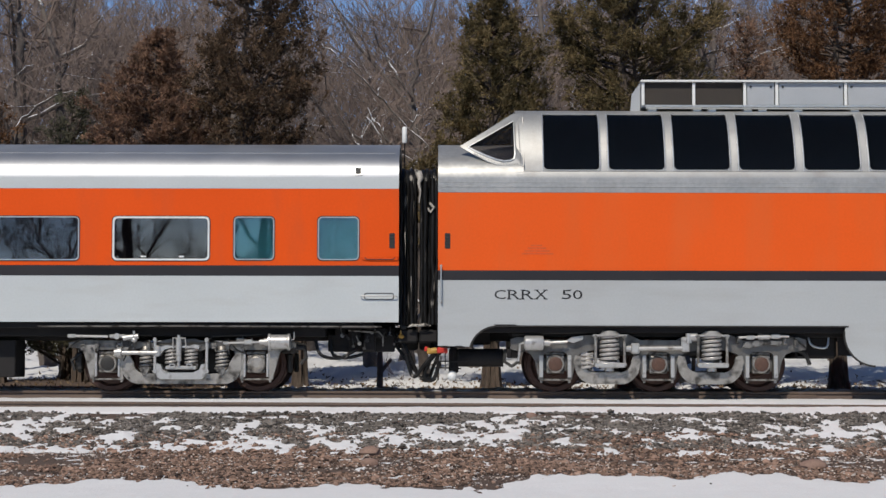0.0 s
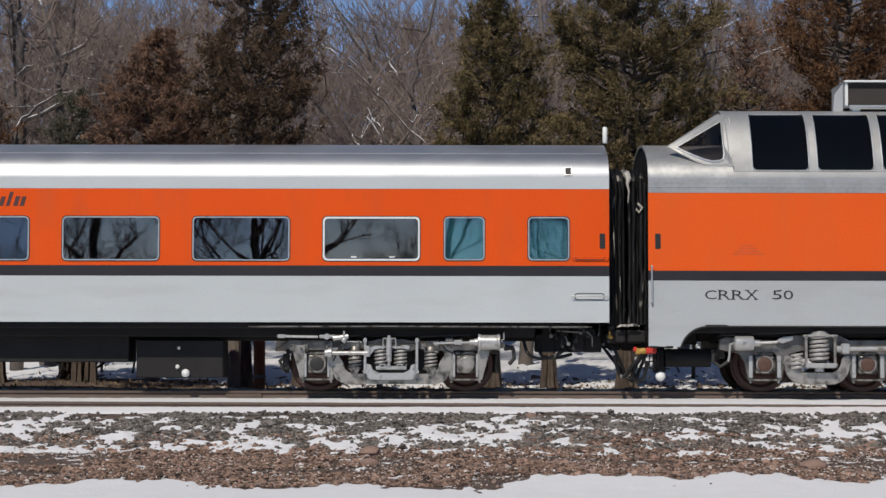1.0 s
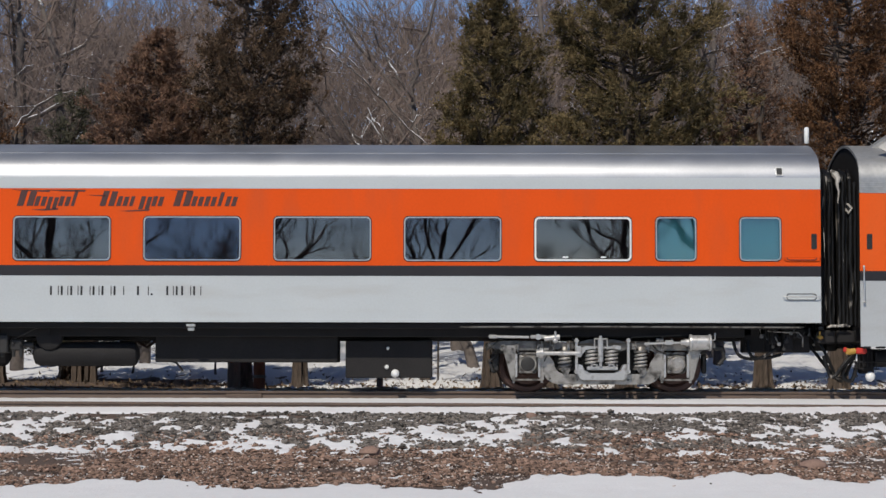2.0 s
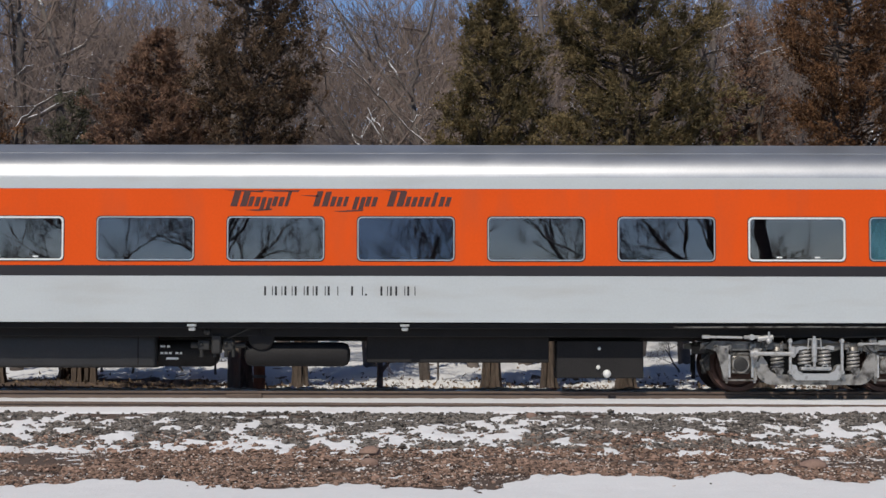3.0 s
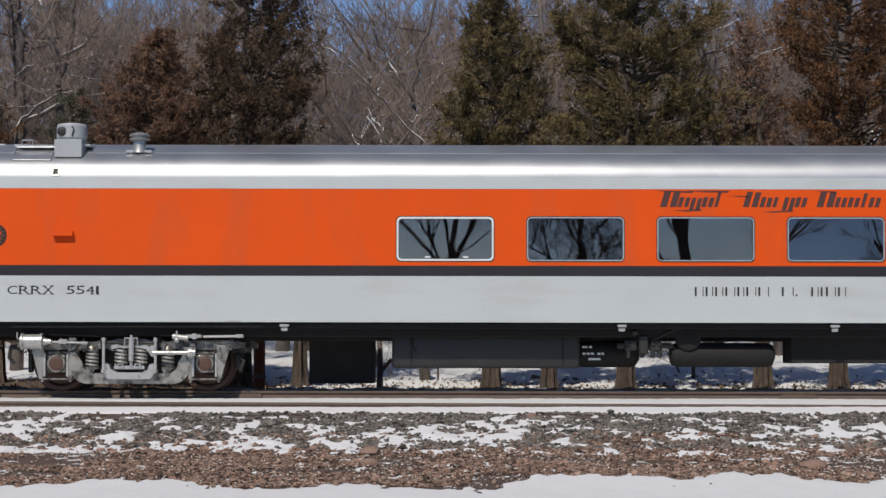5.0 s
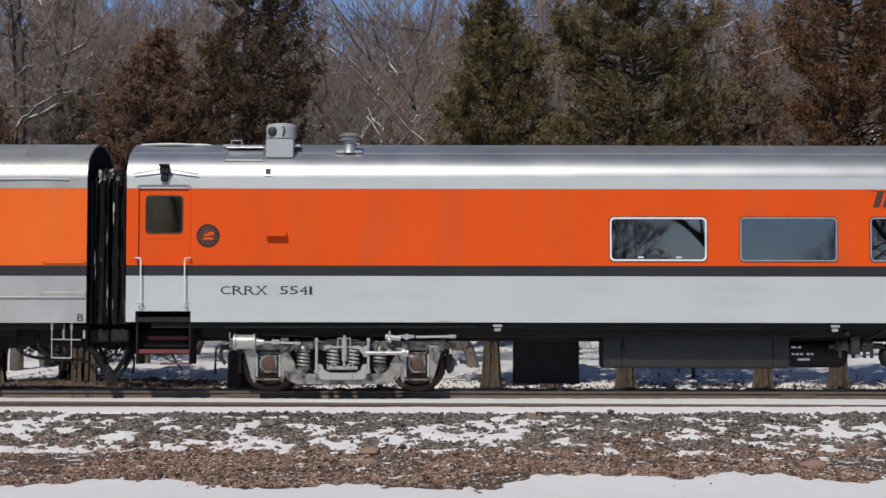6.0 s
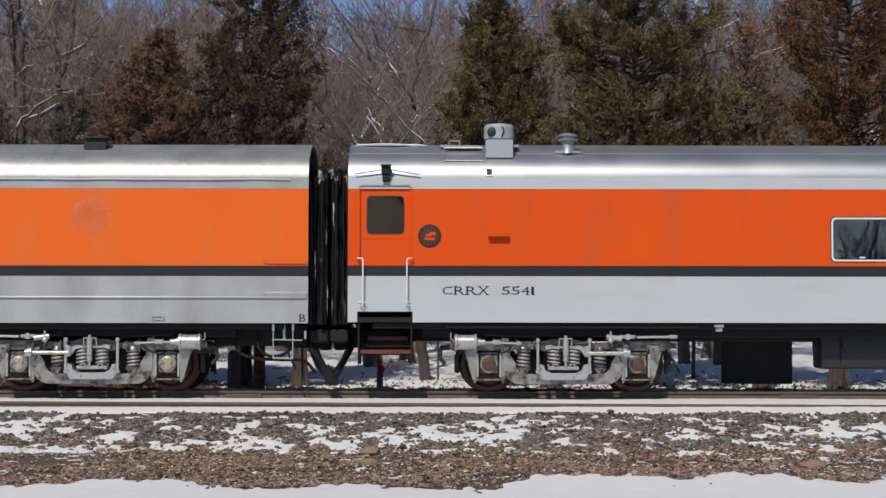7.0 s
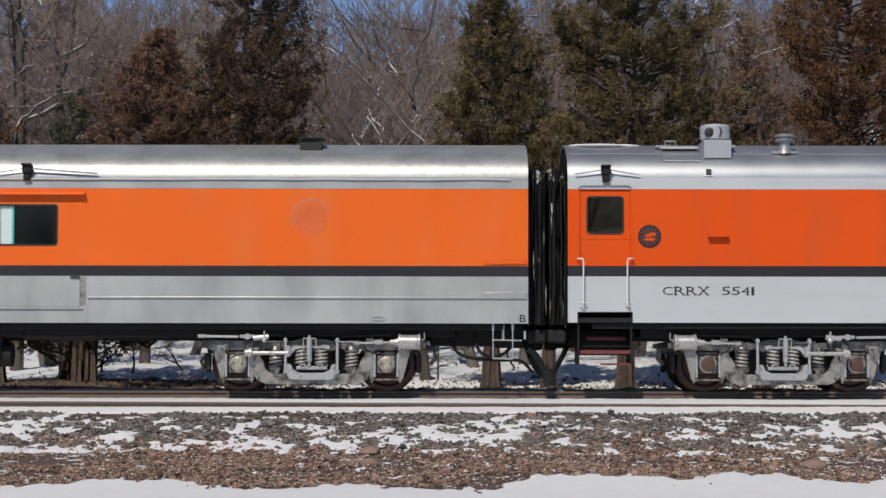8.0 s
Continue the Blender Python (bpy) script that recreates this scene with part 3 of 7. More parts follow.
def arc(cx, cz, r, a0, a1, n=8):
    return [(cx + r * math.cos(radians(a0 + (a1 - a0) * i / n)), cz + r * math.sin(radians(a0 + (a1 - a0) * i / n))) for i in range(n + 1)]


def axle_box(truck, x, hub_mat, round_cap=True):
    def make():
        s = Shape().box(-0.15, 0.15, 0.29, 0.62, 0.3, 0.6, 0.03, 2)
        s.box(-0.2, 0.2, 0.36, 0.55, 0.34, 0.58, 0.015)
        for bx in (-0.125, 0.125):
            for bz in (0.335, 0.57):
                s.rod((bx, 0.27, bz), (bx, 0.295, bz), 0.02, n=6)
        s.box(-0.17, 0.17, 0.3, 0.5, 0.6, 0.66, 0.02)
        return s.mesh("axle_box", TRUCK_MID)
    b = part("axle_box", cached("axle_box", make), TRUCK_MID, truck, at=pose(x, 0, 0))

    part("bearing_ring", cached("bearing_ring", lambda: Shape().lathe((0, 0.27, 0.457), [(0.15, 0.02), (0.148, -0.03), (0.135, -0.042), (0.119, -0.042), (0.119, -0.01)], "y", 24).mesh("bearing_ring", TRUCK)), TRUCK, truck, at=pose(x, 0, 0))

    def cap():
        s = Shape().lathe((0, 0.235, 0.457), [(0.118, 0.0), (0.115, -0.018), (0.1, -0.024), (0.05, -0.026)], "y", 22)
        for i in range(3):
            a = i * math.tau / 3 + 0.6
            s.ball((0.06 * math.cos(a), 0.208, 0.457 + 0.06 * math.sin(a)), 0.016, (1, 0.6, 1), 1)
        return s.mesh("axle_cap", hub_mat)
    ob = part("axle_cap", cached("cap" + hub_mat.name, cap), hub_mat, truck, at=pose(x, 0, 0))
    return b, ob


WHEELS = []


def wheels_of(truck, xs):
    me = cached("wheelset", lambda: wheelset_shape().mesh("wheelset", WHEEL))
    for x in xs:
        w = part("wheelset", me, WHEEL, truck, "rust-brown steel wheels on one axle", pose(x, 0, 0.459))
        WHEELS.append((w, x, -1 if truck.scale.x < 0 else 1))


def tie_bar():
    s = Shape().box(-0.25, 0.25, 0.24, 0.4, 0.185, 0.215, 0.006)
    for k in (-0.23, 0.23):
        s.rod((k, 0.27, 0.15), (k, 0.27, 0.25), 0.022, n=8)
    return s.mesh("pedestal_tie", TRUCK)


def coil(truck, x, y, z0, h, r, wire, turns, mat=None):
    key = f"coil{r}{h}{wire}"
    me = cached(key, lambda: spring_mesh("coil_spring", r, h, turns, wire, SPRING))
    return part("coil_spring", me, SPRING, truck, at=pose(x, y, z0))


def four_wheel_truck(car, xc, caps, flip=False):
    """A passenger truck: cast side frames, pedestals, equaliser beams, coil springs, rods and brake cylinders."""
    def core():
        s = Shape().box(-0.32, 0.32, 0.45, W - 0.45, 0.5, 0.78, 0.04)
        # The low wide block is a dark backing, painted as shade behind the springs.
        return s.rod((0, W / 2, 0.7), (0, W / 2, 1.0), 0.3, n=24).box(-0.66, 0.66, 0.95, W - 0.95, 0.27, 0.74, 0.04).mesh("truck", TRUCK_DARK)
    truck = part("truck", cached("truck4", core), TRUCK_DARK, car, "grey cast-steel four-wheel truck", pose(xc, 0, 0) @ Matrix.Diagonal((-1 if flip else 1, 1, 1, 1)))
    for k in (-1, 1):
        part("end_transom", cached("transom4", lambda: Shape().box(-0.075, 0.075, 0.55, W - 0.55, 0.62, 0.76, 0.02).mesh("end_transom", TRUCK_DARK)), TRUCK_DARK, truck, at=pose(k * 1.675, 0, 0))
        part("brake_beam", cached("brake_beam4", lambda: Shape().box(-0.04, 0.04, 0.6, W - 0.6, 0.4, 0.62, 0.01).mesh("brake_beam", TRUCK_DARK)), TRUCK_DARK, truck, at=pose(k * 0.72, 0, 0))
        for y in (0.775, W - 0.775):
            part("brake_shoe", cached("brake_shoe4", lambda: Shape().box(-0.05, 0.03, -0.06, 0.06, 0.3, 0.62, 0.02).mesh("brake_shoe", TRUCK_DARK)), TRUCK_DARK, truck, at=pose(k * 1.74, y, 0))

    def side(s=None):
        s = Shape()
        # top bar and pedestal legs as one casting, with the two axle openings
        top = [(-1.86, 0.80), (-1.86, 0.72), (-1.68, 0.70)]
        for c in (-1.215, 1.215):
            top += [(c - 0.36, 0.66), (c - 0.27, 0.20), (c - 0.2, 0.2), (c - 0.19, 0.68), (c + 0.19, 0.68), (c + 0.2, 0.2), (c + 0.27, 0.2), (c + 0.30, 0.60)]
            if c < 0:
                top += [(c + 0.45, 0.70), (-0.42, 0.71), (-0.3, 0.66), (0.3, 0.66), (0.42, 0.71), (0.765, 0.70)]
        top += [(1.68, 0.70), (1.86, 0.72), (1.86, 0.80), (1.62, 0.84), (1.0, 0.83), (0.45, 0.80), (0.2, 0.86), (-0.2, 0.86), (-0.45, 0.80), (-1.0, 0.83), (-1.62, 0.84)]
        s.prism(top, (), 0.28, 0.42)
        return s
    part("side_frame", cached("frame4", lambda: side().mesh("side_frame", TRUCK_FRAME)), TRUCK_FRAME, truck)
    part("side_frame", cached("frame4far", lambda: mirrored(side()).mesh("side_frame", TRUCK)), TRUCK, truck)

    def beam():
        s = Shape()
        out = [(-0.97, 0.62), (-0.985, 0.44)] + arc(-0.7, 0.4, 0.275, 180, 270, 8) + arc(0.7, 0.4, 0.275, 270, 360, 8) + [(0.985, 0.44), (0.97, 0.62), (0.9, 0.64), (0.8, 0.5)]
        out += arc(0.62, 0.46, 0.16, 0, -80, 6) + [(0.45, 0.29), (-0.45, 0.29)] + arc(-0.62, 0.46, 0.16, -100, -180, 6) + [(-0.8, 0.5), (-0.9, 0.64)]
        s.prism(out, (), 0.2, 0.28)
        return s
    part("equaliser_beam", cached("beam4", lambda: beam().mesh("equaliser_beam", TRUCK)), TRUCK, truck)
    part("equaliser_beam", cached("beam4far", lambda: mirrored(beam()).mesh("equaliser_beam", TRUCK)), TRUCK, truck)

    def plank():
        s = Shape()
        out = [(-0.40, 0.46)] + arc(-0.3, 0.3, 0.1, 180, 270, 5) + arc(0.3, 0.3, 0.1, 270, 360, 5) + [(0.40, 0.46), (0.33, 0.44), (0.3, 0.36), (0.2, 0.31), (-0.2, 0.31), (-0.3, 0.36), (-0.33, 0.44)]
        s.prism(out, (), 0.2, 0.44)
        s.box(-0.25, 0.25, 0.21, 0.42, 0.36, 0.42, 0.01)
        for k in (-0.14, 0.14):
            s.prism(rounded(k - 0.05, k + 0.05, 0.385, 0.455, 0.012), [rounded(k - 0.03, k + 0.03, 0.4, 0.44, 0.008)], 0.185, 0.21)
        return s.mesh("spring_plank", TRUCK_LIGHT)
    part("spring_plank", cached("plank4", plank), TRUCK, truck, "light grey cast spring plank", at=pose(0, -0.1, 0))
    for x in (-0.17, 0.15):
        coil(truck, x, 0.24, 0.44, 0.3, 0.095, 0.019, 5)
    for x in (-0.6, 0.645):
        coil(truck, x, 0.36, 0.385, 0.3, 0.095, 0.02, 5)

    def seat():
        s = Shape()
        s.prism([(-0.06, 0.4), (-0.075, 0.36), (-0.03, 0.27), (0.03, 0.27), (0.075, 0.36), (0.06, 0.4)], (), 0.165, 0.2)
        s.rod((0, 0.36, 0.36), (0, 0.36, 0.4), 0.13, n=16).rod((0, 0.36, 0.2), (0, 0.36, 0.37), 0.03, 0.07, n=10)
        return s.mesh("spring_seat", TRUCK_MID)
    for x in (-0.6, 0.645):
        part("spring_seat", cached("seat4", seat), TRUCK_MID, truck, at=pose(x, 0, 0))
        part("spring_cap", cached("cap4", lambda: Shape().rod((0, 0.36, 0.68), (0, 0.36, 0.74), 0.13, 0.1, n=16).mesh("spring_cap", TRUCK_FRAME)), TRUCK_FRAME, truck, at=pose(x, 0, 0))

    def damper():
        s = Shape().rod((-0.035, 0.2, 0.5), (-0.035, 0.2, 0.86), 0.045, n=14).rod((-0.035, 0.2, 0.42), (-0.035, 0.2, 0.52), 0.025, n=10)
        s.rod((-0.035, 0.2, 0.86), (-0.035, 0.2, 0.92), 0.025, n=8)
        s.tube([(-0.13, 0.24, 0.7), (-0.13, 0.2, 0.87), (0.07, 0.2, 0.87), (0.08, 0.24, 0.7)], 0.015, 6)
        return s.mesh("damper", TRUCK_LIGHT)
    part("damper", cached("damper4", damper), TRUCK, truck, at=pose(0, -0.1, 0))

    def hangers():
        return Shape().box(-0.022, 0.022, 0.2, 0.25, 0.3, 0.88, 0.008).rod((-0.0, 0.185, 0.84), (0, 0.3, 0.84), 0.032, n=12).rod((-0.0, 0.185, 0.33), (0, 0.3, 0.33), 0.035, n=12).mesh("swing_hanger", TRUCK_LIGHT)
    for x in (-0.425, 0.42):
        part("swing_hanger", cached("hanger4", hangers), TRUCK, truck, at=pose(x, -0.1, 0))

    def bolster_end():
        out = [(-0.4, 0.70), (-0.385, 0.61), (-0.34, 0.6), (-0.27, 0.69), (-0.13, 0.715), (0.1, 0.715), (0.24, 0.70), (0.29, 0.69), (0.3, 0.75), (0.2, 0.77), (0.14, 0.745), (-0.14, 0.745), (-0.26, 0.755)]
        return Shape().prism(out, (), 0.23, 0.42).mesh("bolster_end", TRUCK_LIGHT)
    part("bolster_end", cached("bolster4", bolster_end), TRUCK_LIGHT, truck, at=pose(0, -0.1, 0))

    def rod1():
        s = Shape().rod((-1.0, 0.2, 0.632), (-0.38, 0.2, 0.632), 0.034, n=12)
        s.rod((-1.03, 0.2, 0.632), (-0.97, 0.2, 0.632), 0.085, n=16).rod((-1.08, 0.2, 0.632), (-1.03, 0.2, 0.632), 0.06, n=14)
        s.box(-0.44, -0.34, 0.18, 0.3, 0.57, 0.75, 0.02)
        return s.mesh("anchor_rod", TRUCK_LIGHT)
    part("anchor_rod", cached("rod4", rod1), TRUCK, truck, "pale grey anchor rod", at=pose(0, -0.1, 0))

    def brake():
        s = Shape().lathe((1.6, 0.26, 0.81), [(0.06, -0.25), (0.065, -0.19), (0.135, -0.18), (0.138, -0.145), (0.12, -0.135), (0.12, 0.13), (0.136, 0.14), (0.136, 0.17), (0.1, 0.185), (0.05, 0.19)], "x", 22)
        s.tube([(1.38, 0.24, 0.81), (1.0, 0.24, 0.8), (0.7, 0.24, 0.79)], 0.017, 8).rod((1.28, 0.24, 0.81), (1.38, 0.24, 0.81), 0.045, n=14)
        s.box(1.02, 1.16, 0.22, 0.28, 0.77, 0.85, 0.015).box(0.68, 0.78, 0.22, 0.27, 0.765, 0.815, 0.015)
        s.tube([(1.79, 0.26, 0.84), (1.84, 0.26, 0.86), (1.84, 0.26, 0.97)], 0.013, 6)
        return s.mesh("brake_cylinder", TRUCK_LIGHT)
    part("brake_cylinder", cached("brake4", brake), TRUCK, truck, "pale grey brake cylinder with push rod", at=pose(0, -0.1, 0))

    def slack():
        s = Shape().tube([(-1.85, 0.25, 0.905), (-1.2, 0.25, 0.895)], 0.022, 8).box(-1.86, -1.72, 0.22, 0.28, 0.875, 0.935, 0.015)
        s.box(-1.18, -0.9, 0.22, 0.29, 0.87, 0.93, 0.02).rod((-0.95, 0.25, 0.87), (-0.7, 0.25, 0.9), 0.045, n=12).rod((-0.77, 0.22, 0.84), (-0.77, 0.22, 0.99), 0.018, n=8)
        s.ball((-0.77, 0.24, 0.84), 0.05).rod((-1.05, 0.2, 0.9), (-1.05, 0.3, 0.9), 0.05, n=10)
        return s.mesh("slack_adjuster", TRUCK_LIGHT)
    part("slack_adjuster", cached("slack4", slack), TRUCK, truck, at=pose(0, -0.1, 0))

    rng = random.Random(31)
    for x in (-1.62, -1.4, -1.02, -0.82, -0.55, 0.52, 0.74, 0.95, 1.1, 1.42, 1.66):
        def fitting():
            z, w, h = rng.uniform(0.72, 0.84), rng.uniform(0.03, 0.07), rng.uniform(0.03, 0.08)
            s = Shape().box(-w, w, 0.225, 0.29, z - h, z + h, 0.01).rod((rng.uniform(-0.05, 0.05), 0.2, z), (0.0, 0.26, z), 0.018, n=6)
            return s.rod((w * 0.6, 0.24, z - h - 0.04), (w * 0.6, 0.24, z + h + 0.03), 0.012, n=6).mesh("brake_rigging", TRUCK_MID)
        part("brake_rigging", cached(f"fitting{x}", fitting), TRUCK_MID, truck, at=pose(x, 0, 0))

    def pipe():
        s = Shape().tube([(-1.9, 0.24, 0.68), (-1.6, 0.22, 0.9), (-0.5, 0.22, 0.92), (-0.45, 0.25, 0.78), (0.4, 0.25, 0.79), (0.5, 0.22, 0.9), (1.3, 0.22, 0.93)], 0.012, 6)
        return s.tube([(0.75, 0.21, 0.86), (0.9, 0.2, 0.68), (1.05, 0.2, 0.62)], 0.013, 6).tube([(-0.8, 0.21, 0.86), (-0.86, 0.2, 0.7), (-0.95, 0.2, 0.5)], 0.011, 6).mesh("brake_pipe", TRUCK_DARK)
    part("brake_pipe", cached("pipe4", pipe), TRUCK_DARK, truck)
    for c in (-1.215, 1.215):
        part("pedestal_tie", cached("tie_bar", tie_bar), TRUCK, truck, at=pose(c, 0, 0))
    for x, z in ((-0.86, 0.22), (-0.42, 0.2), (0.42, 0.2), (0.86, 0.22), (-1.47, 0.7), (1.47, 0.7), (-0.98, 0.72), (0.98, 0.72)):
        part("bolt", cached("bolt4", lambda: Shape().rod((0, 0.17, 0), (0, 0.24, 0), 0.024, n=6).mesh("bolt", TRUCK_MID)), TRUCK_MID, truck, at=pose(x, 0, z))
    for c in (-1.215, 1.215):
        part("wear_plate", cached("wear4", lambda: Shape().box(-0.205, -0.17, 0.21, 0.3, 0.24, 0.62, 0.006).mesh("wear_plate", TRUCK_LIGHT)), TRUCK_LIGHT, truck, at=pose(c, 0, 0))
        part("wear_plate", cached("wear4b", lambda: Shape().box(0.17, 0.205, 0.21, 0.3, 0.24, 0.62, 0.006).mesh("wear_plate", TRUCK_LIGHT)), TRUCK_LIGHT, truck, at=pose(c, 0, 0))

    def hooks():
        return Shape().box(-1.8, -1.68, 0.5, 0.62, 0.35, 0.62, 0.02).tube([(-1.7, 0.5, 0.62), (-1.84, 0.45, 0.5), (-1.78, 0.45, 0.34)], 0.03, 6).mesh("brake_hanger", TRUCK_DARK)
    part("brake_hanger", cached("hooks4", hooks), TRUCK_DARK, truck)

    def brackets():
        s = Shape().tube([(1.86, 0.42, 0.75), (2.0, 0.42, 0.7), (2.02, 0.42, 0.55), (1.93, 0.42, 0.45)], 0.035, 8).box(1.84, 2.02, 0.38, 0.5, 0.68, 0.76, 0.02)
        return s.mesh("brake_hanger", TRUCK_DARK)
    part("brake_hanger", cached("brackets4", brackets), TRUCK_DARK, truck)
    for x, k in ((-1.215, -1), (1.215, 1)):
        def leg(k=k):
            return Shape().prism([(0.215 * k, 0.2), (0.27 * k, 0.2), (0.4 * k, 0.68), (0.46 * k, 0.76), (0.2 * k, 0.76), (0.2 * k, 0.64)], (), 0.22, 0.28).mesh("pedestal", TRUCK)

        def inner(k=k):
            return Shape().prism([(-0.2 * k, 0.2), (-0.26 * k, 0.2), (-0.27 * k, 0.62), (-0.36 * k, 0.72), (-0.2 * k, 0.72)], (), 0.22, 0.28).mesh("pedestal", TRUCK)
        part("pedestal", cached(f"leg{k}", leg), TRUCK, truck, at=pose(x, 0, 0))
        part("pedestal", cached(f"inner{k}", inner), TRUCK, truck, at=pose(x, 0, 0))
    for x, m in zip((-1.215, 1.215), caps):
        axle_box(truck, x, m)
    wheels_of(truck, (-1.215, 1.215))
    return truck


def six_wheel_truck(car, xc):
    """A long six-wheel truck with two large bolster springs."""
    def core():
        return Shape().box(-1.0, 1.0, 0.5, W - 0.5, 0.6, 0.82, 0.04).rod((0, W / 2, 0.7), (0, W / 2, 1.0), 0.32, n=24).mesh("truck", TRUCK_DARK)
    truck = part("truck", cached("truck6", core), TRUCK_DARK, car, "grey cast-steel six-wheel truck", pose(xc, 0, 0))
    for k in (-2.35, -0.84, 0.84, 2.35):
        part("cross_member", cached("cross6", lambda: Shape().box(-0.06, 0.06, 0.5, W - 0.5, 0.55, 0.72, 0.02).mesh("cross_member", TRUCK_DARK)), TRUCK_DARK, truck, at=pose(k, 0, 0))
    axles = (-1.686, 0.0, 1.686)

    def side():
        s = Shape()
        low = [(-2.42, 0.86), (-2.42, 0.7), (-2.25, 0.66)]
        for c in axles:
            low += [(c - 0.5, 0.66), (c - 0.4, 0.62), (c - 0.33, 0.5), (c - 0.27, 0.2), (c - 0.2, 0.2), (c - 0.19, 0.62), (c - 0.13, 0.66), (c + 0.13, 0.66), (c + 0.19, 0.62), (c + 0.2, 0.2), (c + 0.27, 0.2), (c + 0.33, 0.5), (c + 0.4, 0.62), (c + 0.5, 0.66)]
            if c < 1:
                low += [(c + 0.7, 0.7), (c + 0.99, 0.7)]
        low += [(2.25, 0.66), (2.42, 0.7), (2.42, 0.86), (2.3, 0.9), (2.0, 0.87), (1.4, 0.84), (1.2, 0.93), (0.5, 0.95), (0.3, 0.85), (-0.3, 0.85), (-0.5, 0.95), (-1.2, 0.93), (-1.4, 0.84), (-2.0, 0.87), (-2.3, 0.9)]
        return s.prism(low, (), 0.24, 0.4)
    part("side_frame", side().mesh("side_frame", TRUCK_FRAME), TRUCK_FRAME, truck)
    part("side_frame", mirrored(side()).mesh("side_frame", TRUCK), TRUCK, truck)
    for c in (-0.843, 0.843):
        out = [(c - 0.52, 0.6), (c - 0.55, 0.48)] + arc(c - 0.22, 0.44, 0.31, 180, 270, 7) + arc(c + 0.22, 0.44, 0.31, 270, 360, 7) + [(c + 0.55, 0.48), (c + 0.52, 0.6), (c + 0.42, 0.58)]
        out += arc(c + 0.2, 0.52, 0.2, 0, -80, 6) + arc(c - 0.2, 0.52, 0.2, -100, -180, 6) + [(c - 0.42, 0.58)]
        part("equaliser_beam", Shape().prism(out, (), 0.17, 0.24), TRUCK, truck)
        part("equaliser_beam", mirrored(Shape().prism(out, (), 0.17, 0.24)), TRUCK, truck)
    for c in (-0.81, 0.86):
        coil(truck, c, 0.16, 0.5, 0.42, 0.145, 0.026, 6)
        s = Shape().rod((c, 0.28, 0.92), (c, 0.28, 1.0), 0.2, 0.12, n=20)
        foot = Shape().box(c - 0.24, c + 0.26, 0.12, 0.42, 0.4, 0.48, 0.02).rod((c, 0.28, 0.34), (c, 0.28, 0.41), 0.08, n=14)
        foot.prism(rounded(c - 0.06, c + 0.06, 0.42, 0.46, 0.015), (), 0.115, 0.122)
        part("spring_seat", foot, TRUCK_LIGHT, truck, at=pose(0, -0.12, 0))
        s.box(c - 0.28, c + 0.28, 0.14, 0.4, 0.905, 0.94, 0.012)
        part("spring_cap", s, TRUCK_LIGHT, truck, at=pose(0, -0.12, 0))
        for k in (-0.23, 0.24):
            part("swing_hanger", Shape().box(c + k - 0.02, c + k + 0.02, 0.16, 0.22, 0.44, 0.92, 0.008).rod((c + k, 0.14, 0.9), (c + k, 0.26, 0.9), 0.032, n=10).rod((c + k, 0.14, 0.45), (c + k, 0.26, 0.45), 0.036, n=10), TRUCK, truck, at=pose(0, -0.12, 0))
    coil(truck, -1.17, 0.2, 0.36, 0.27, 0.09, 0.024, 4)
    part("anchor_rod", Shape().rod((-0.4, 0.24, 0.71), (0.4, 0.24, 0.72), 0.035, n=12).box(-0.46, -0.32, 0.2, 0.3, 0.63, 0.8, 0.02).rod((-0.54, 0.24, 0.71), (-0.46, 0.24, 0.71), 0.05, n=10)
         .box(0.36, 0.5, 0.2, 0.3, 0.66, 0.9, 0.02).rod((0.48, 0.22, 0.96), (0.48, 0.22, 0.8), 0.05, n=10).rod((0.5, 0.24, 0.9), (0.62, 0.24, 0.9), 0.07, n=14), TRUCK_LIGHT, truck, "pale grey anchor rod", pose(0, -0.12, 0))
    part("brake_cylinder", Shape().lathe((-2.04, 0.24, 0.8), [(0.1, -0.16), (0.12, -0.14), (0.12, 0.13), (0.11, 0.15), (0.05, 0.16), (0.05, 0.26)], "x", 22).rod((-1.85, 0.24, 0.8), (-1.5, 0.24, 0.82), 0.025, n=8)
         .tube([(-2.2, 0.25, 0.8), (-2.27, 0.25, 0.78), (-2.28, 0.25, 0.6), (-2.3, 0.25, 0.5)], 0.02, 6), TRUCK_LIGHT, truck, "pale grey brake cylinder", pose(0, -0.12, 0))
    part("brake_hanger", Shape().tube([(-2.5, 0.4, 0.7), (-2.52, 0.36, 0.5), (-2.4, 0.34, 0.42), (-2.28, 0.34, 0.5)], 0.03, 8), TRUCK_DARK, truck)
    part("brake_hanger", Shape().tube([(2.3, 0.4, 0.7), (2.44, 0.38, 0.62), (2.5, 0.38, 0.45)], 0.035, 8), TRUCK_DARK, truck)
    for c in axles:
        part("pedestal_tie", cached("tie_bar", tie_bar), TRUCK, truck, at=pose(c, 0.02, 0))
    part("brake_rod", Shape().rod((1.3, 0.13, 0.895), (2.12, 0.13, 0.915), 0.022, n=8).box(1.42, 1.56, 0.1, 0.18, 0.86, 0.93, 0.015).box(1.82, 1.98, 0.1, 0.18, 0.875, 0.955, 0.015).rod((1.62, 0.13, 0.9), (1.8, 0.13, 0.906), 0.042, n=12), TRUCK_LIGHT, truck, "pale worn brake rod")
    part("brake_lever", Shape().prism([(1.36, 0.74), (1.48, 0.72), (1.72, 0.78), (1.98, 0.77), (2.02, 0.83), (1.72, 0.85), (1.42, 0.83)], (), 0.15, 0.21), TRUCK_MID, truck)
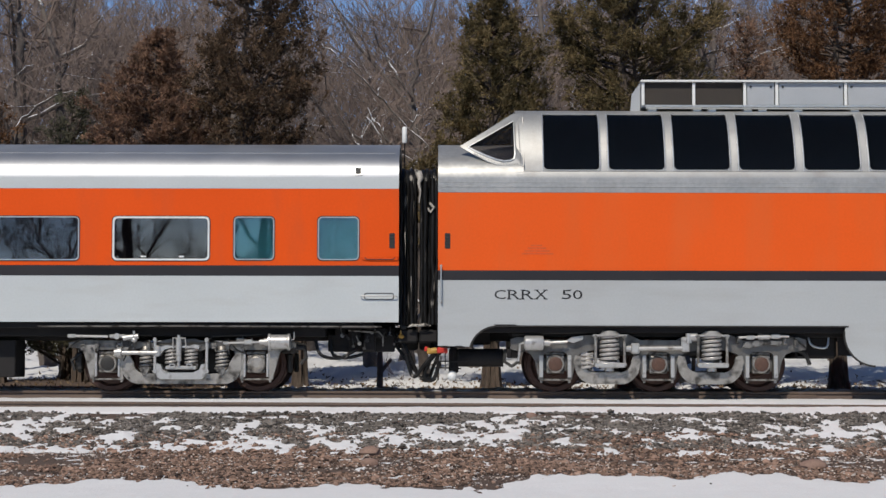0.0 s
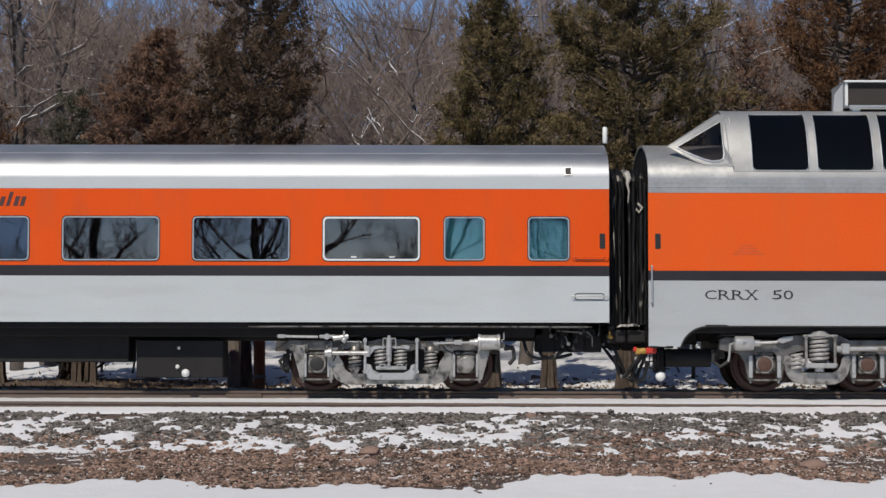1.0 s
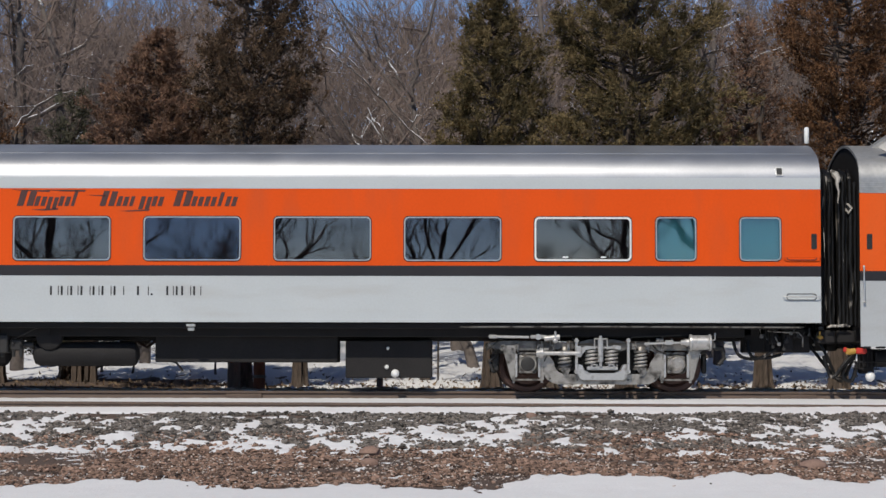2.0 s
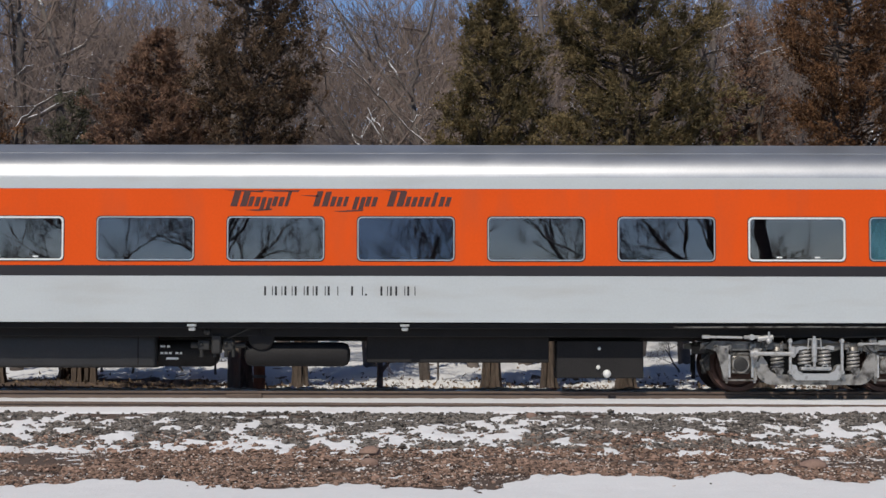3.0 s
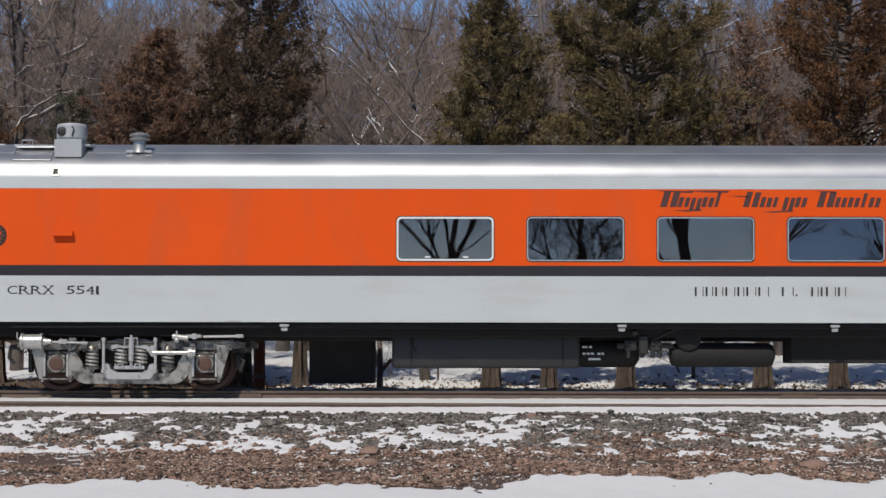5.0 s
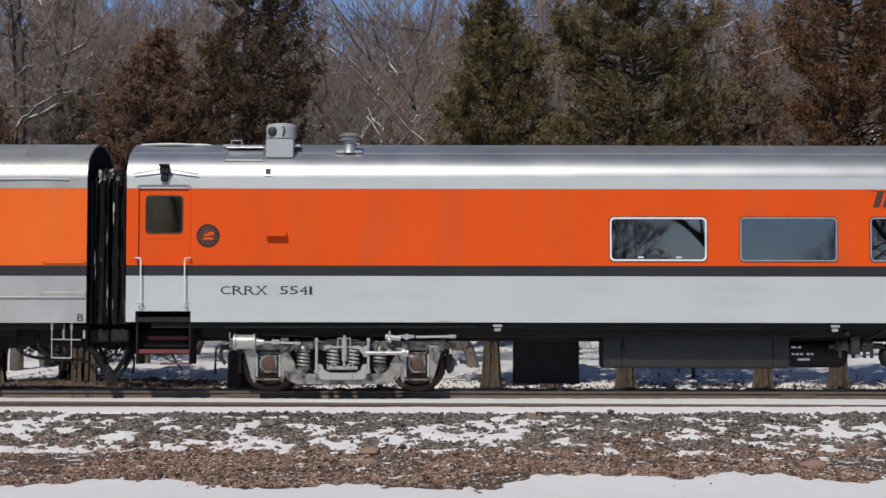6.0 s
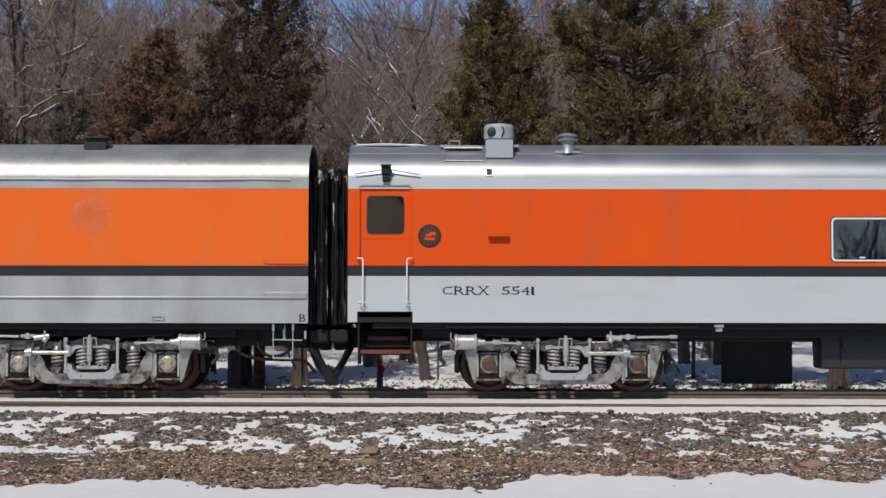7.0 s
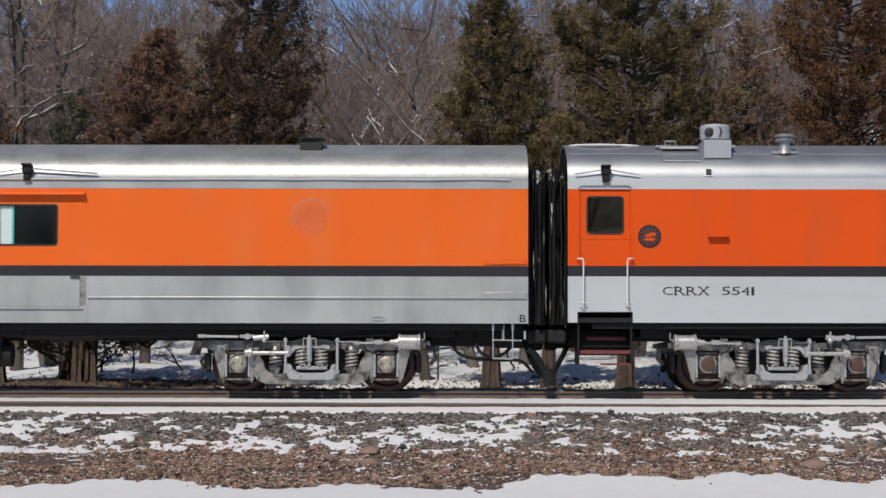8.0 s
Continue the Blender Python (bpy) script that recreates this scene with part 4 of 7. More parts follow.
    for x, z, h in ((1.3, 0.86, 0.1), (1.66, 0.93, 0.07), (2.06, 0.86, 0.14), (2.24, 0.8, 0.12)):
        part("bracket", Shape().box(x - 0.035, x + 0.035, 0.16, 0.26, z - h * 0.6, z + h * 0.5, 0.012).rod((x, 0.13, z), (x, 0.2, z), 0.022, n=8), TRUCK_FRAME, truck)
    part("brake_pipe", Shape().tube([(1.1, 0.2, 0.97), (1.5, 0.17, 0.98), (1.9, 0.17, 0.97), (2.2, 0.2, 0.9), (2.42, 0.22, 0.72)], 0.013, 6).tube([(-2.4, 0.2, 0.93), (-1.8, 0.16, 0.96), (-1.2, 0.18, 0.97)], 0.013, 6), TRUCK_DARK, truck)
    part("brake_lever", Shape().prism([(-1.52, 0.84), (-1.4, 0.8), (-1.24, 0.86), (-1.24, 0.92), (-1.42, 0.9)], (), 0.15, 0.2), TRUCK_LIGHT, truck)
    for c in axles:
        part("wear_plate", Shape().box(c - 0.265, c - 0.2, 0.215, 0.24, 0.24, 0.6, 0.008), TRUCK_LIGHT, truck)
        part("wear_plate", Shape().box(c + 0.2, c + 0.265, 0.215, 0.24, 0.24, 0.6, 0.008), TRUCK_LIGHT, truck)
    for x in axles:
        axle_box(truck, x, HUB)
    wheels_of(truck, axles)
    return truck


def coach_body(car, x0, x1, sill, belt0, belt1, top, side_mat, upper_mat, roof_mat, holes=(), lower_outline=None, roof_spans=None):
    """Side skins, roof, ends, floor and lining of a car; the upper skin is cut for its windows."""
    lower = lower_outline or [(x0, sill), (x1, sill), (x1, belt0), (x0, belt0)]
    part("lower_side", Shape().prism(lower, (), 0.0, 0.03), side_mat, car, smooth=False)
    part("belt_stripe", Shape().box(x0, x1, -0.004, 0.03, belt0 + 0.0005, belt1 - 0.0005, 0.002), STRIPE, car, "black belt stripe")
    part("upper_side", Shape().prism([(x0, belt1), (x1, belt1), (x1, top), (x0, top)], holes, 0.0, 0.035), upper_mat, car, smooth=False)
    part("far_side", Shape().box(x0, x1, W - 0.035, W, sill, top, 0.003), upper_mat, car)
    part("lining", Shape().box(x0 + 0.1, x1 - 0.1, W - 0.5, W - 0.45, sill + 0.1, top + 0.3), INSIDE, car)
    for a, b in roof_spans or ((x0, x1),):
        part("roof", Shape().loft(a, b, shell_loop(roof_profile(top)), 40 if b - a > 9 else 4, True), roof_mat, car)
    board = [(y - 0.003, z) for y, z in roof_half(top) if z <= 3.53]
    part("letterboard", Shape().loft(x0, x1, board, 30), roof_mat if side_mat is SILVER_DOME else side_mat, car)
    prof = [(y, z) for y, z in roof_profile(top) if y > 0.001 and y < W - 0.001]
    outline = [(0.04, sill), (0.04, top)] + [(min(max(y, 0.05), W - 0.05), z - 0.045) for y, z in prof if z > top + 0.08] + [(W - 0.04, top), (W - 0.04, sill)]
    for x in (x0 + 0.02, x1 - 0.06):
        part("end_wall", Shape().prism(outline, (), x, x + 0.04, "x"), BLACK, car)
    part("floor", Shape().box(x0 + 0.03, x1 - 0.03, 0.035, W - 0.04, sill, sill + 0.08), BLACK, car)
    part("underframe", Shape().box(x0 + 1.2, x1 - 1.2, 0.3, W - 0.3, 0.9, sill - 0.002, 0.01), BLACK, car)
    part("centre_sill", Shape().box(x0 + 0.1, x1 - 0.1, 0.9, W - 0.9, 0.84, sill - 0.004, 0.01), BLACK, car)
    part("side_sill", Shape().box(x0 + 0.4, x1 - 0.4, 0.1, 0.2, sill - 0.1, sill - 0.006, 0.01), BLACK, car)


def diaphragm(car, x, way, seed):
    """Rubber bellows and face plate round the gangway, standing out of the car's end."""
    s = Shape()
    rng = random.Random(seed)
    for k in range(4):
        a, b = x + way * (0.03 + 0.065 * k), x + way * (0.085 + 0.065 * k)
        lo, hi = min(a, b), max(a, b)
        o = 0.02 * (k % 2)
        out = rounded(0.5 + o, W - 0.5 - o, 0.95 + o, 3.72 - o, 0.35)
        hole = rounded(0.85, W - 0.85, 1.2, 3.3, 0.2)
        s.prism(out, [hole], lo, hi, "x")
    part("buffer_beam", Shape().box(min(x, x + way * 0.31), max(x, x + way * 0.31), 0.4, W - 0.4, 0.8, 1.02, 0.03), BLACK, car)
    part("diaphragm", s, RUBBER, car, "black rubber gangway diaphragm")
    for i in range(5):
        u, y, rad = 0.02 + 0.062 * i, 0.3 + 0.11 * ((i * 2) % 5) / 4, rng.uniform(0.026, 0.042)
        fold = Shape().tube([(x + way * (u + 0.012 * rng.uniform(-1, 1)), y + 0.03 * rng.uniform(-1, 1), 1.1 + (2.36 + 0.06 * (i % 3)) * k / 9) for k in range(10)], [rad * rng.uniform(0.75, 1.2) for k in range(10)], 8)
        part("rubber_fold", fold, RUBBER, car, "worn black rubber fold")
    part("face_plate", Shape().box(min(x, x + way * 0.28), max(x, x + way * 0.28), 0.7, W - 0.7, 1.02, 1.14, 0.02), RUBBER, car)


def torn_rubber(car, x, z, wide, tall, seed):
    """A pale torn edge of the diaphragm's canvas, hanging in a crumpled tongue."""
    rng = random.Random(seed)
    s = Shape().tube([(x + wide * 0.25 * rng.uniform(-1, 1), 0.24 + 0.03 * rng.uniform(-1, 1), z - tall * k / 5) for k in range(6)], [wide * f for f in (0.25, 0.5, 0.42, 0.3, 0.16, 0.05)], 7)
    part("torn_flap", s, FRAYED, car, "pale torn diaphragm canvas")


def coupler(car, x, way):
    s = Shape().box(min(x - way * 0.5, x + way * 0.2), max(x - way * 0.5, x + way * 0.2), 1.4, 1.65, 0.72, 0.95, 0.03)
    s.box(min(x + way * 0.1, x + way * 0.3), max(x + way * 0.1, x + way * 0.3), 1.3, 1.75, 0.68, 1.0, 0.05, 2)
    s.box(min(x - way * 0.9, x), max(x - way * 0.9, x), 0.75, 2.3, 0.78, 1.06, 0.02)
    part("coupler", s, BLACK, car)


def hose(car, pts, r=0.028, mat=None, name="air_hose"):
    fine = []
    v = [Vector(p) for p in pts]
    for i in range(len(v) - 1):
        p0, p1, p2, p3 = v[max(i - 1, 0)], v[i], v[i + 1], v[min(i + 2, len(v) - 1)]
        for k in range(6):
            t = k / 6
            fine.append(0.5 * ((2 * p1) + (p2 - p0) * t + (2 * p0 - 5 * p1 + 4 * p2 - p3) * t * t + (3 * p1 - p0 - 3 * p2 + p3) * t ** 3))
    fine.append(v[-1])
    return part(name, Shape().tube(fine, r, 7), mat or RUBBER, car)


def marker_light(car, x, z, top=3.31, arms=True, reach=0.55):
    y = roof_at(z, top)
    s = Shape().box(x - 0.075, x + 0.075, y - 0.12, y + 0.12, z - 0.02, z + 0.13, 0.015).box(x - 0.085, x + 0.085, y - 0.16, y - 0.1, z + 0.11, z + 0.14, 0.006)
    s.box(x - 0.06, x + 0.06, y - 0.1, y + 0.05, z - 0.14, z - 0.02, 0.02)
    m = part("marker_light", s, BLACK, car, "black marker lamp housing on the roof's edge")
    if arms:
        part("bracket_arm", Shape().rod((x - 0.5, y - 0.06, z - 0.01), (x - 0.06, y - 0.06, z + 0.06), 0.012, n=6).rod((x + 0.06, y - 0.06, z + 0.06), (x + reach, y - 0.06, z - 0.02), 0.012 if reach < 1 else 0.017, n=6), FRAME, m)
    return m


def roof_square(car, x0, x1, z0, z1, top):
    zc = (z0 + z1) / 2
    y = roof_at(zc, top)
    tilt = math.degrees(math.asin(min(1, max(0, (zc - 3.43) / 0.5))))
    h, w = (z1 - z0) / 2, (x1 - x0) / 2
    s = Shape().prism(rounded(-w - 0.014, w + 0.014, -h - 0.014, h + 0.014, 0.006), [rounded(-w, w, -h, h, 0.005)], -0.015, 0.03)
    v = part("roof_vent", s, FRAME, car, at=pose((x0 + x1) / 2, y, zc, -tilt))
    part("opening", Shape().box(-w, w, -0.006, 0.02, -h, h), GASKET, v, "dark vent opening")


def end_grille(car, x, z0, z1):
    g = part("end_grille", Shape().prism(rounded(x - 0.045, x + 0.045, z0, z1, 0.015), (), -0.008, 0.005), GASKET, car, "small black louvred grille")
    for i in range(5):
        z = z0 + 0.03 + (z1 - z0 - 0.06) * i / 4
        part("slat", Shape().box(x - 0.032, x + 0.032, -0.016, -0.006, z - 0.008, z + 0.008, 0.003), TRUCK_DARK, g)


PANE_TILTS = (0.85, 0.35, 0.65, -1.15, 0.75, 0.25, 1.05, 0.75, 0.55)


def build_coach():
    """The silver and orange coach with its row of wide windows."""
    car = thing("coach_car", "orange and silver passenger coach with a row of dark windows", "train car", "cars of the train")
    L = 25.28
    panes = [(7.877 + 2.123 * k, 7.877 + 2.123 * k + 1.58, 2.134, 2.85) for k in range(7)] + [(22.59, 23.25, 2.143, 2.85), (23.96, 24.63, 2.143, 2.85)]
    holes = [rounded(a + 0.008, b - 0.008, c + 0.008, d - 0.008, 0.07) for a, b, c, d in panes]
    holes.append([(0.193, 2.06), (1.02, 2.06), (1.02, 3.305), (0.193, 3.305)])
    lower = [(0.0, 1.132), (0.156, 1.132), (0.156, 1.307), (1.057, 1.307), (1.057, 1.132), (L, 1.132), (L, 1.886), (0.0, 1.886)]
    coach_body(car, 0.0, L, 1.132, 1.886, 2.056, 3.31, SILVER_SIDE, ORANGE, ROOF, holes, lower)
    rng = random.Random(11)
    for k, (a, b, c, d) in enumerate(panes):
        small = k > 6
        mat = GLASS_TEAL if small else GLASS
        white = k in (0, 6)
        window(car, a, b, c, d, 0.075, WHITE if white else FRAME, mat, 0.029 if white else 0.018, (PANE_TILTS[k], rng.uniform(-1.2, 1.2)), BLIND if small else None,
               "wide window in a white frame" if white else "narrow window with a teal blind" if small else "wide dark window in a thin aluminium frame")
        if white:
            for x in (a + 0.46, a + 1.08):
                part("latch", Shape().box(x, x + 0.09, -0.012, 0.004, c + 0.05, c + 0.075, 0.004), WHITE, car)
    # vestibule door, its window, grab rails and steps
    door = part("door", Shape().prism([(0.197, 2.062), (1.016, 2.062), (1.016, 3.302), (0.197, 3.302)], [rounded(0.313, 0.91, 2.584, 3.19, 0.07)], 0.03, 0.06), ORANGE, car, "orange vestibule door with one window")
    part("door_frame", Shape().prism([(0.17, 2.06), (0.195, 2.06), (0.195, 3.305), (0.17, 3.305)], (), -0.012, 0.0), ORANGE, door)
    part("door_frame", Shape().prism([(1.018, 2.06), (1.043, 2.06), (1.043, 3.305), (1.018, 3.305)], (), -0.012, 0.0), ORANGE, door)
    part("door_head", Shape().tube([(0.182, -0.006, 3.31), (0.19, -0.008, 3.34), (0.22, -0.01, 3.362), (1.0, -0.01, 3.362), (1.03, -0.008, 3.34), (1.035, -0.006, 3.31)], 0.014, 6), ROOF, door, "silver rain gutter over the door")
    part("frame", Shape().prism(rounded(0.305, 0.918, 2.576, 3.198, 0.07), [rounded(0.33, 0.893, 2.6, 3.174, 0.06)], 0.018, 0.05), GASKET, door)
    part("pane", Shape().prism(rounded(-0.3, 0.3, -0.302, 0.302, 0.06), (), 0.0, 0.006), GLASS_DARK, door, at=pose(0.61, 0.044, 2.887, 1.9, 0, 0.5))
    part("seam", Shape().box(0.2, 1.01, 0.024, 0.034, 2.49, 2.505, 0.002), ORANGE, door)
    upright_grab(car, 0.25, 1.4, 2.17, 1)
    upright_grab(car, 0.965, 1.4, 2.17, -1)
    steps = part("steps", Shape().box(0.165, 0.19, 0.05, 0.9, 0.45, 1.3, 0.004).box(1.025, 1.05, 0.05, 0.9, 0.45, 1.3, 0.004).box(0.19, 1.025, 0.86, 0.9, 0.6, 1.3).box(0.19, 1.025, 0.5, 0.86, 0.98, 1.0).box(0.19, 1.025, 0.28, 0.5, 0.74, 0.76), BLACK, car, "black vestibule steps with maroon treads")
    for x0, x1, y, z in ((0.32, 0.97, 0.34, 0.86), (0.2, 1.04, 0.1, 0.64), (0.62, 0.84, 0.6, 1.2), (0.55, 1.04, 0.1, 0.46)):
        part("tread", Shape().box(x0, x1, y, y + 0.24, z - 0.02, z + (0.045 if z < 1 and z > 0.5 else 0.012), 0.006), RED, steps)
    # herald, exhaust box, lettering, painted script
    h = part("herald", Shape().lathe((1.333, 0.0, 2.538), [(0.19, 0.0), (0.19, -0.006), (0.165, -0.007), (0.165, -0.005)], "y", 36), MAROON, car, "round dark red and black herald plate")
    part("ring", Shape().lathe((1.333, -0.005, 2.538), [(0.122, 0.0), (0.122, -0.003), (0.108, -0.004)], "y", 30), LOGO, h)
    part("bar", Shape().box(1.25, 1.42, -0.013, -0.008, 2.47, 2.51).box(1.27, 1.36, -0.0125, -0.008, 2.53, 2.57).box(1.33, 1.43, -0.013, -0.008, 2.55, 2.6), ORANGE, h)
    for i in range(14):
        a = i * math.tau / 14
        part("bar", Shape().box(-0.01, 0.01, -0.003, 0.0, -0.012, 0.012), RUSTPOST, h, at=Matrix.Translation((1.333 + 0.143 * math.cos(a), -0.0075, 2.538 + 0.143 * math.sin(a))) @ pose(0, 0, 0, 0, -math.degrees(a), 0))
    part("exhaust_hood", Shape().prism([(2.28, 2.53), (2.61, 2.53), (2.61, 2.6), (2.58, 2.63), (2.28, 2.63)], (), -0.1, 0.01), ORANGE, car, "small orange exhaust hood")
    lettering("CRRX  5541", 1.544, 3.09, 1.585, 1.715, -0.004, LETTER, car)
    widths = [0.15, 0.13, 0.14, 0.17, 0.12, 0.17, 0.18, 0, 0.2, 0.05, 0, 0.13, 0.06, 0.17, 0.14]
    x, gap = 12.73, (2.47 - sum(widths) - 0.3) / 14
    for w in widths:
        if w > 0.06:
            part("name_bar", Shape().box(x, x + 0.032, -0.004, 0.0, 1.567, 1.715), LETTER, car)
            part("name_bar", Shape().box(x + w - 0.022, x + w - 0.008, -0.004, 0.0, 1.567, 1.715), LETTER, car)
        elif w:
            part("name_bar", Shape().box(x, x + 0.03, -0.004, 0.0, 1.567, 1.595 if w < 0.06 else 1.715), LETTER, car)
        x += (w or 0.15) + gap
    script = part("painted_script", Shape().prism([(12.07, 3.29), (12.72, 3.275), (12.7, 3.25), (12.3, 3.265)], (), -0.004, 0.0), LOGO, car, "dark painted route script with swooshes")
    for o in ([(12.62, 3.285), (13.3, 3.285), (13.28, 3.255), (12.9, 3.262)], [(13.3, 3.2), (13.6, 3.2), (13.62, 3.175)], [(14.65, 3.29), (15.05, 3.275), (15.02, 3.25)],
              [(12.4, 2.96), (12.85, 2.985), (12.85, 2.96), (12.62, 2.945)], [(13.85, 2.94), (14.35, 2.97), (14.32, 2.945), (14.0, 2.93)]):
        part("swoosh", Shape().prism(o, (), -0.004, 0.0), LOGO, script)

    def slanted(x, w, h, base, mark):
        """Plain slanted bars as wide and tall as the painted strokes."""
        def bar(u0, u1, v0, v1):
            lo, hi = base + h * v0, base + h * v1
            part("script_bar", Shape().prism([(x + u0 * w + 0.3 * (lo - base), lo), (x + u1 * w + 0.3 * (lo - base), lo), (x + u1 * w + 0.3 * (hi - base), hi), (x + u0 * w + 0.3 * (hi - base), hi)], (), -0.004, 0.0), LOGO, script)
        if mark == "stem":
            return bar(0, 1, 0, 1)
        bar(0, 0.4, 0, 1)
        bar(0.58, 0.98, 0.0, 0.96)
    for x, w, h, base, mark in ((12.17, 0.27, 0.25, 3.02, "tall"), (12.45, 0.18, 0.16, 3.02, "ring"), (12.64, 0.17, 0.2, 2.97, "ring"), (12.84, 0.18, 0.16, 3.02, "ring"), (13.05, 0.055, 0.25, 3.02, "stem"),
                                (13.52, 0.24, 0.25, 3.02, "ring"), (13.79, 0.18, 0.16, 3.02, "ring"), (14.0, 0.06, 0.16, 3.02, "stem"), (14.15, 0.18, 0.21, 2.97, "ring"), (14.36, 0.18, 0.16, 3.02, "ring"),
                                (14.72, 0.27, 0.25, 3.02, "tall"), (15.01, 0.18, 0.16, 3.02, "ring"), (15.22, 0.18, 0.16, 3.02, "ring"), (15.44, 0.06, 0.23, 3.02, "stem"), (15.56, 0.18, 0.16, 3.02, "ring")):
        slanted(x, w, h, base, mark)
    handhold(car, 24.68, 25.26, 2.2, ORANGE, 0.05, 0.08, LOGO)
    handhold(car, 24.67, 25.25, 1.56, FRAME, 0.05, 0.1, TRUCK_DARK)
    end_grille(car, 25.17, 2.335, 2.584)
    # roof fittings
    roof_square(car, 24.57, 24.66, 3.54, 3.66, 3.31)
    roof_square(car, 2.26, 2.35, 3.53, 3.64, 3.31)
    marker_light(car, 0.62, 3.56)
    y0 = roof_at(3.8)
    stack = part("exhaust_housing", Shape().box(2.23, 2.68, y0 + 0.0, y0 + 0.75, 3.78, 4.08, 0.008), AC_WHITE, car, "grey sheet-metal kitchen exhaust housing", pose(0.02, 0, 0.055))
    part("cowl", Shape().lathe((2.455, y0 + 0.35, 4.08), [(0.22, 0.0), (0.22, 0.03), (0.25, 0.04), (0.25, 0.24), (0.225, 0.275), (0.12, 0.295), (0.02, 0.3)], "z", 28), AC_WHITE, stack)
    part("side_ledge", Shape().box(2.6, 2.78, 0.4, 0.7, 3.98, 4.02, 0.006), AC_WHITE, stack)
    part("cowl_flap", Shape().lathe((2.33, y0 + 0.13, 4.22), [(0.075, 0.03), (0.08, -0.02), (0.06, -0.03), (0.0, -0.03)], "y", 16), TRUCK_DARK, stack)
    part("cowl_hinge", Shape().tube([(2.5, y0 + 0.1, 4.3), (2.53, y0 + 0.09, 4.25), (2.5, y0 + 0.1, 4.14)], 0.012, 6), TRUCK_DARK, stack)
    pot = part("roof_ventilator", Shape().lathe((3.56, 0.42, 3.9), [(0.13, 0.0), (0.1, 0.1), (0.1, 0.2), (0.16, 0.21), (0.17, 0.23), (0.12, 0.25), (0.12, 0.27), (0.165, 0.28), (0.17, 0.3), (0.13, 0.32), (0.05, 0.34)], "z", 24), BARE, car, "weathered steel mushroom ventilator", pose(0.05, 0, 0.03))
    part("flashing", Shape().box(3.34, 3.78, 0.34, 0.6, 3.9, 3.945, 0.01), ROOF, pot)
    hz = 3.78
    part("roof_hatch", Shape().tube([(1.58, roof_at(hz) - 0.02, hz), (2.2, roof_at(hz) - 0.02, hz), (2.2, 0.5, 4.03), (1.56, 0.5, 4.03), (1.58, roof_at(hz) - 0.02, hz)], 0.013, 6)
         .box(1.6, 2.18, 0.5, 1.1, 4.03, 4.075, 0.01).tube([(1.65, 0.52, 4.07), (1.65, 0.52, 4.15), (1.82, 0.52, 4.15), (1.82, 0.52, 4.07)], 0.014, 6).box(1.5, 1.75, 0.55, 0.7, 4.05, 4.09, 0.01), ROOF, car, "silver roof hatch with a handle")
    s = Shape()
    s.ball((0.58, 1.0, 4.115), 0.5, (0.95, 0.5, 0.07), 3).ball((1.0, 1.05, 4.115), 0.3, (1, 0.6, 0.12), 2).ball((0.3, 1.0, 4.115), 0.25, (1, 0.6, 0.13), 2)
    part("roof_snow", s, SNOW, car, "thin patch of snow on the roof")
    for x in (6.9, 13.7, 20.3):
        part("roof_seam", Shape().loft(x, x + 0.02, [(y - 0.003, z + 0.003) for y, z in roof_half(3.31)[2:]], 1), ROOF, car)
    part("roof_seam", Shape().tube([(0.05, roof_at(3.93) - 0.003, 3.93), (25.2, roof_at(3.93) - 0.003, 3.93)], 0.006, 6), ROOF, car)
    part("antenna_mast", Shape().rod((25.34, 1.55, 3.6), (25.34, 1.55, 4.24), 0.012, n=8), BLACK, car)
    part("antenna", Shape().lathe((25.34, 1.55, 4.22), [(0.035, 0.0), (0.042, 0.02), (0.042, 0.26), (0.03, 0.28)], "z", 14), WHITE, car, "white cylindrical antenna on the coach's end")
    # equipment under the floor
    part("compressor_box", Shape().box(6.37, 7.47, 1.4, 2.2, 0.12, 0.9, 0.015), BLACK, car, "black equipment box under the floor")
    t = part("water_tank", Shape().box(7.79, 10.9, 0.16, 0.95, 0.37, 0.99, 0.07, 3), TANK, car, "long charcoal water tank under the floor", pose(0, 0.36, 0.015))
    for x in (8.1, 10.6):
        part("strap", Shape().box(x, x + 0.025, 0.15, 0.17, 0.42, 0.98), BLACK, t)
    part("fitting", Shape().ball((8.02, 0.14, 1.04), 0.025, sub=1), WHITE, t)
    part("drain_pipe", Shape().tube([(8.14, 0.15, 0.95), (8.14, 0.14, 0.72), (8.2, 0.14, 0.62)], 0.009, 5), BLACK, t)
    r = part("air_reservoir", Shape().lathe((11.35, 0.95, 0.62), [(0.1, -0.56), (0.19, -0.5), (0.22, -0.42), (0.22, 0.42), (0.19, 0.5), (0.1, 0.56)], "x", 22), BLACK, car, "black air reservoir with small white marks")
    for k, (x, z, w) in enumerate(((10.95, 0.72, 0.04), (11.0, 0.72, 0.03), (11.06, 0.72, 0.05), (10.95, 0.61, 0.05), (11.02, 0.61, 0.05), (11.09, 0.61, 0.05), (11.2, 0.61, 0.05), (11.27, 0.61, 0.04), (11.05, 0.52, 0.2))):
        part("mark_bar", Shape().box(x, x + w, 0.715, 0.735, z, z + 0.035), WHITE, r)
    valve = Shape().box(11.62, 11.82, 0.3, 0.55, 0.68, 0.85, 0.02).box(11.85, 12.0, 0.25, 0.55, 0.62, 0.93, 0.02).box(12.02, 12.22, 0.3, 0.5, 0.66, 0.86, 0.03).rod((11.5, 0.4, 0.76), (12.4, 0.4, 0.76), 0.05, n=10)
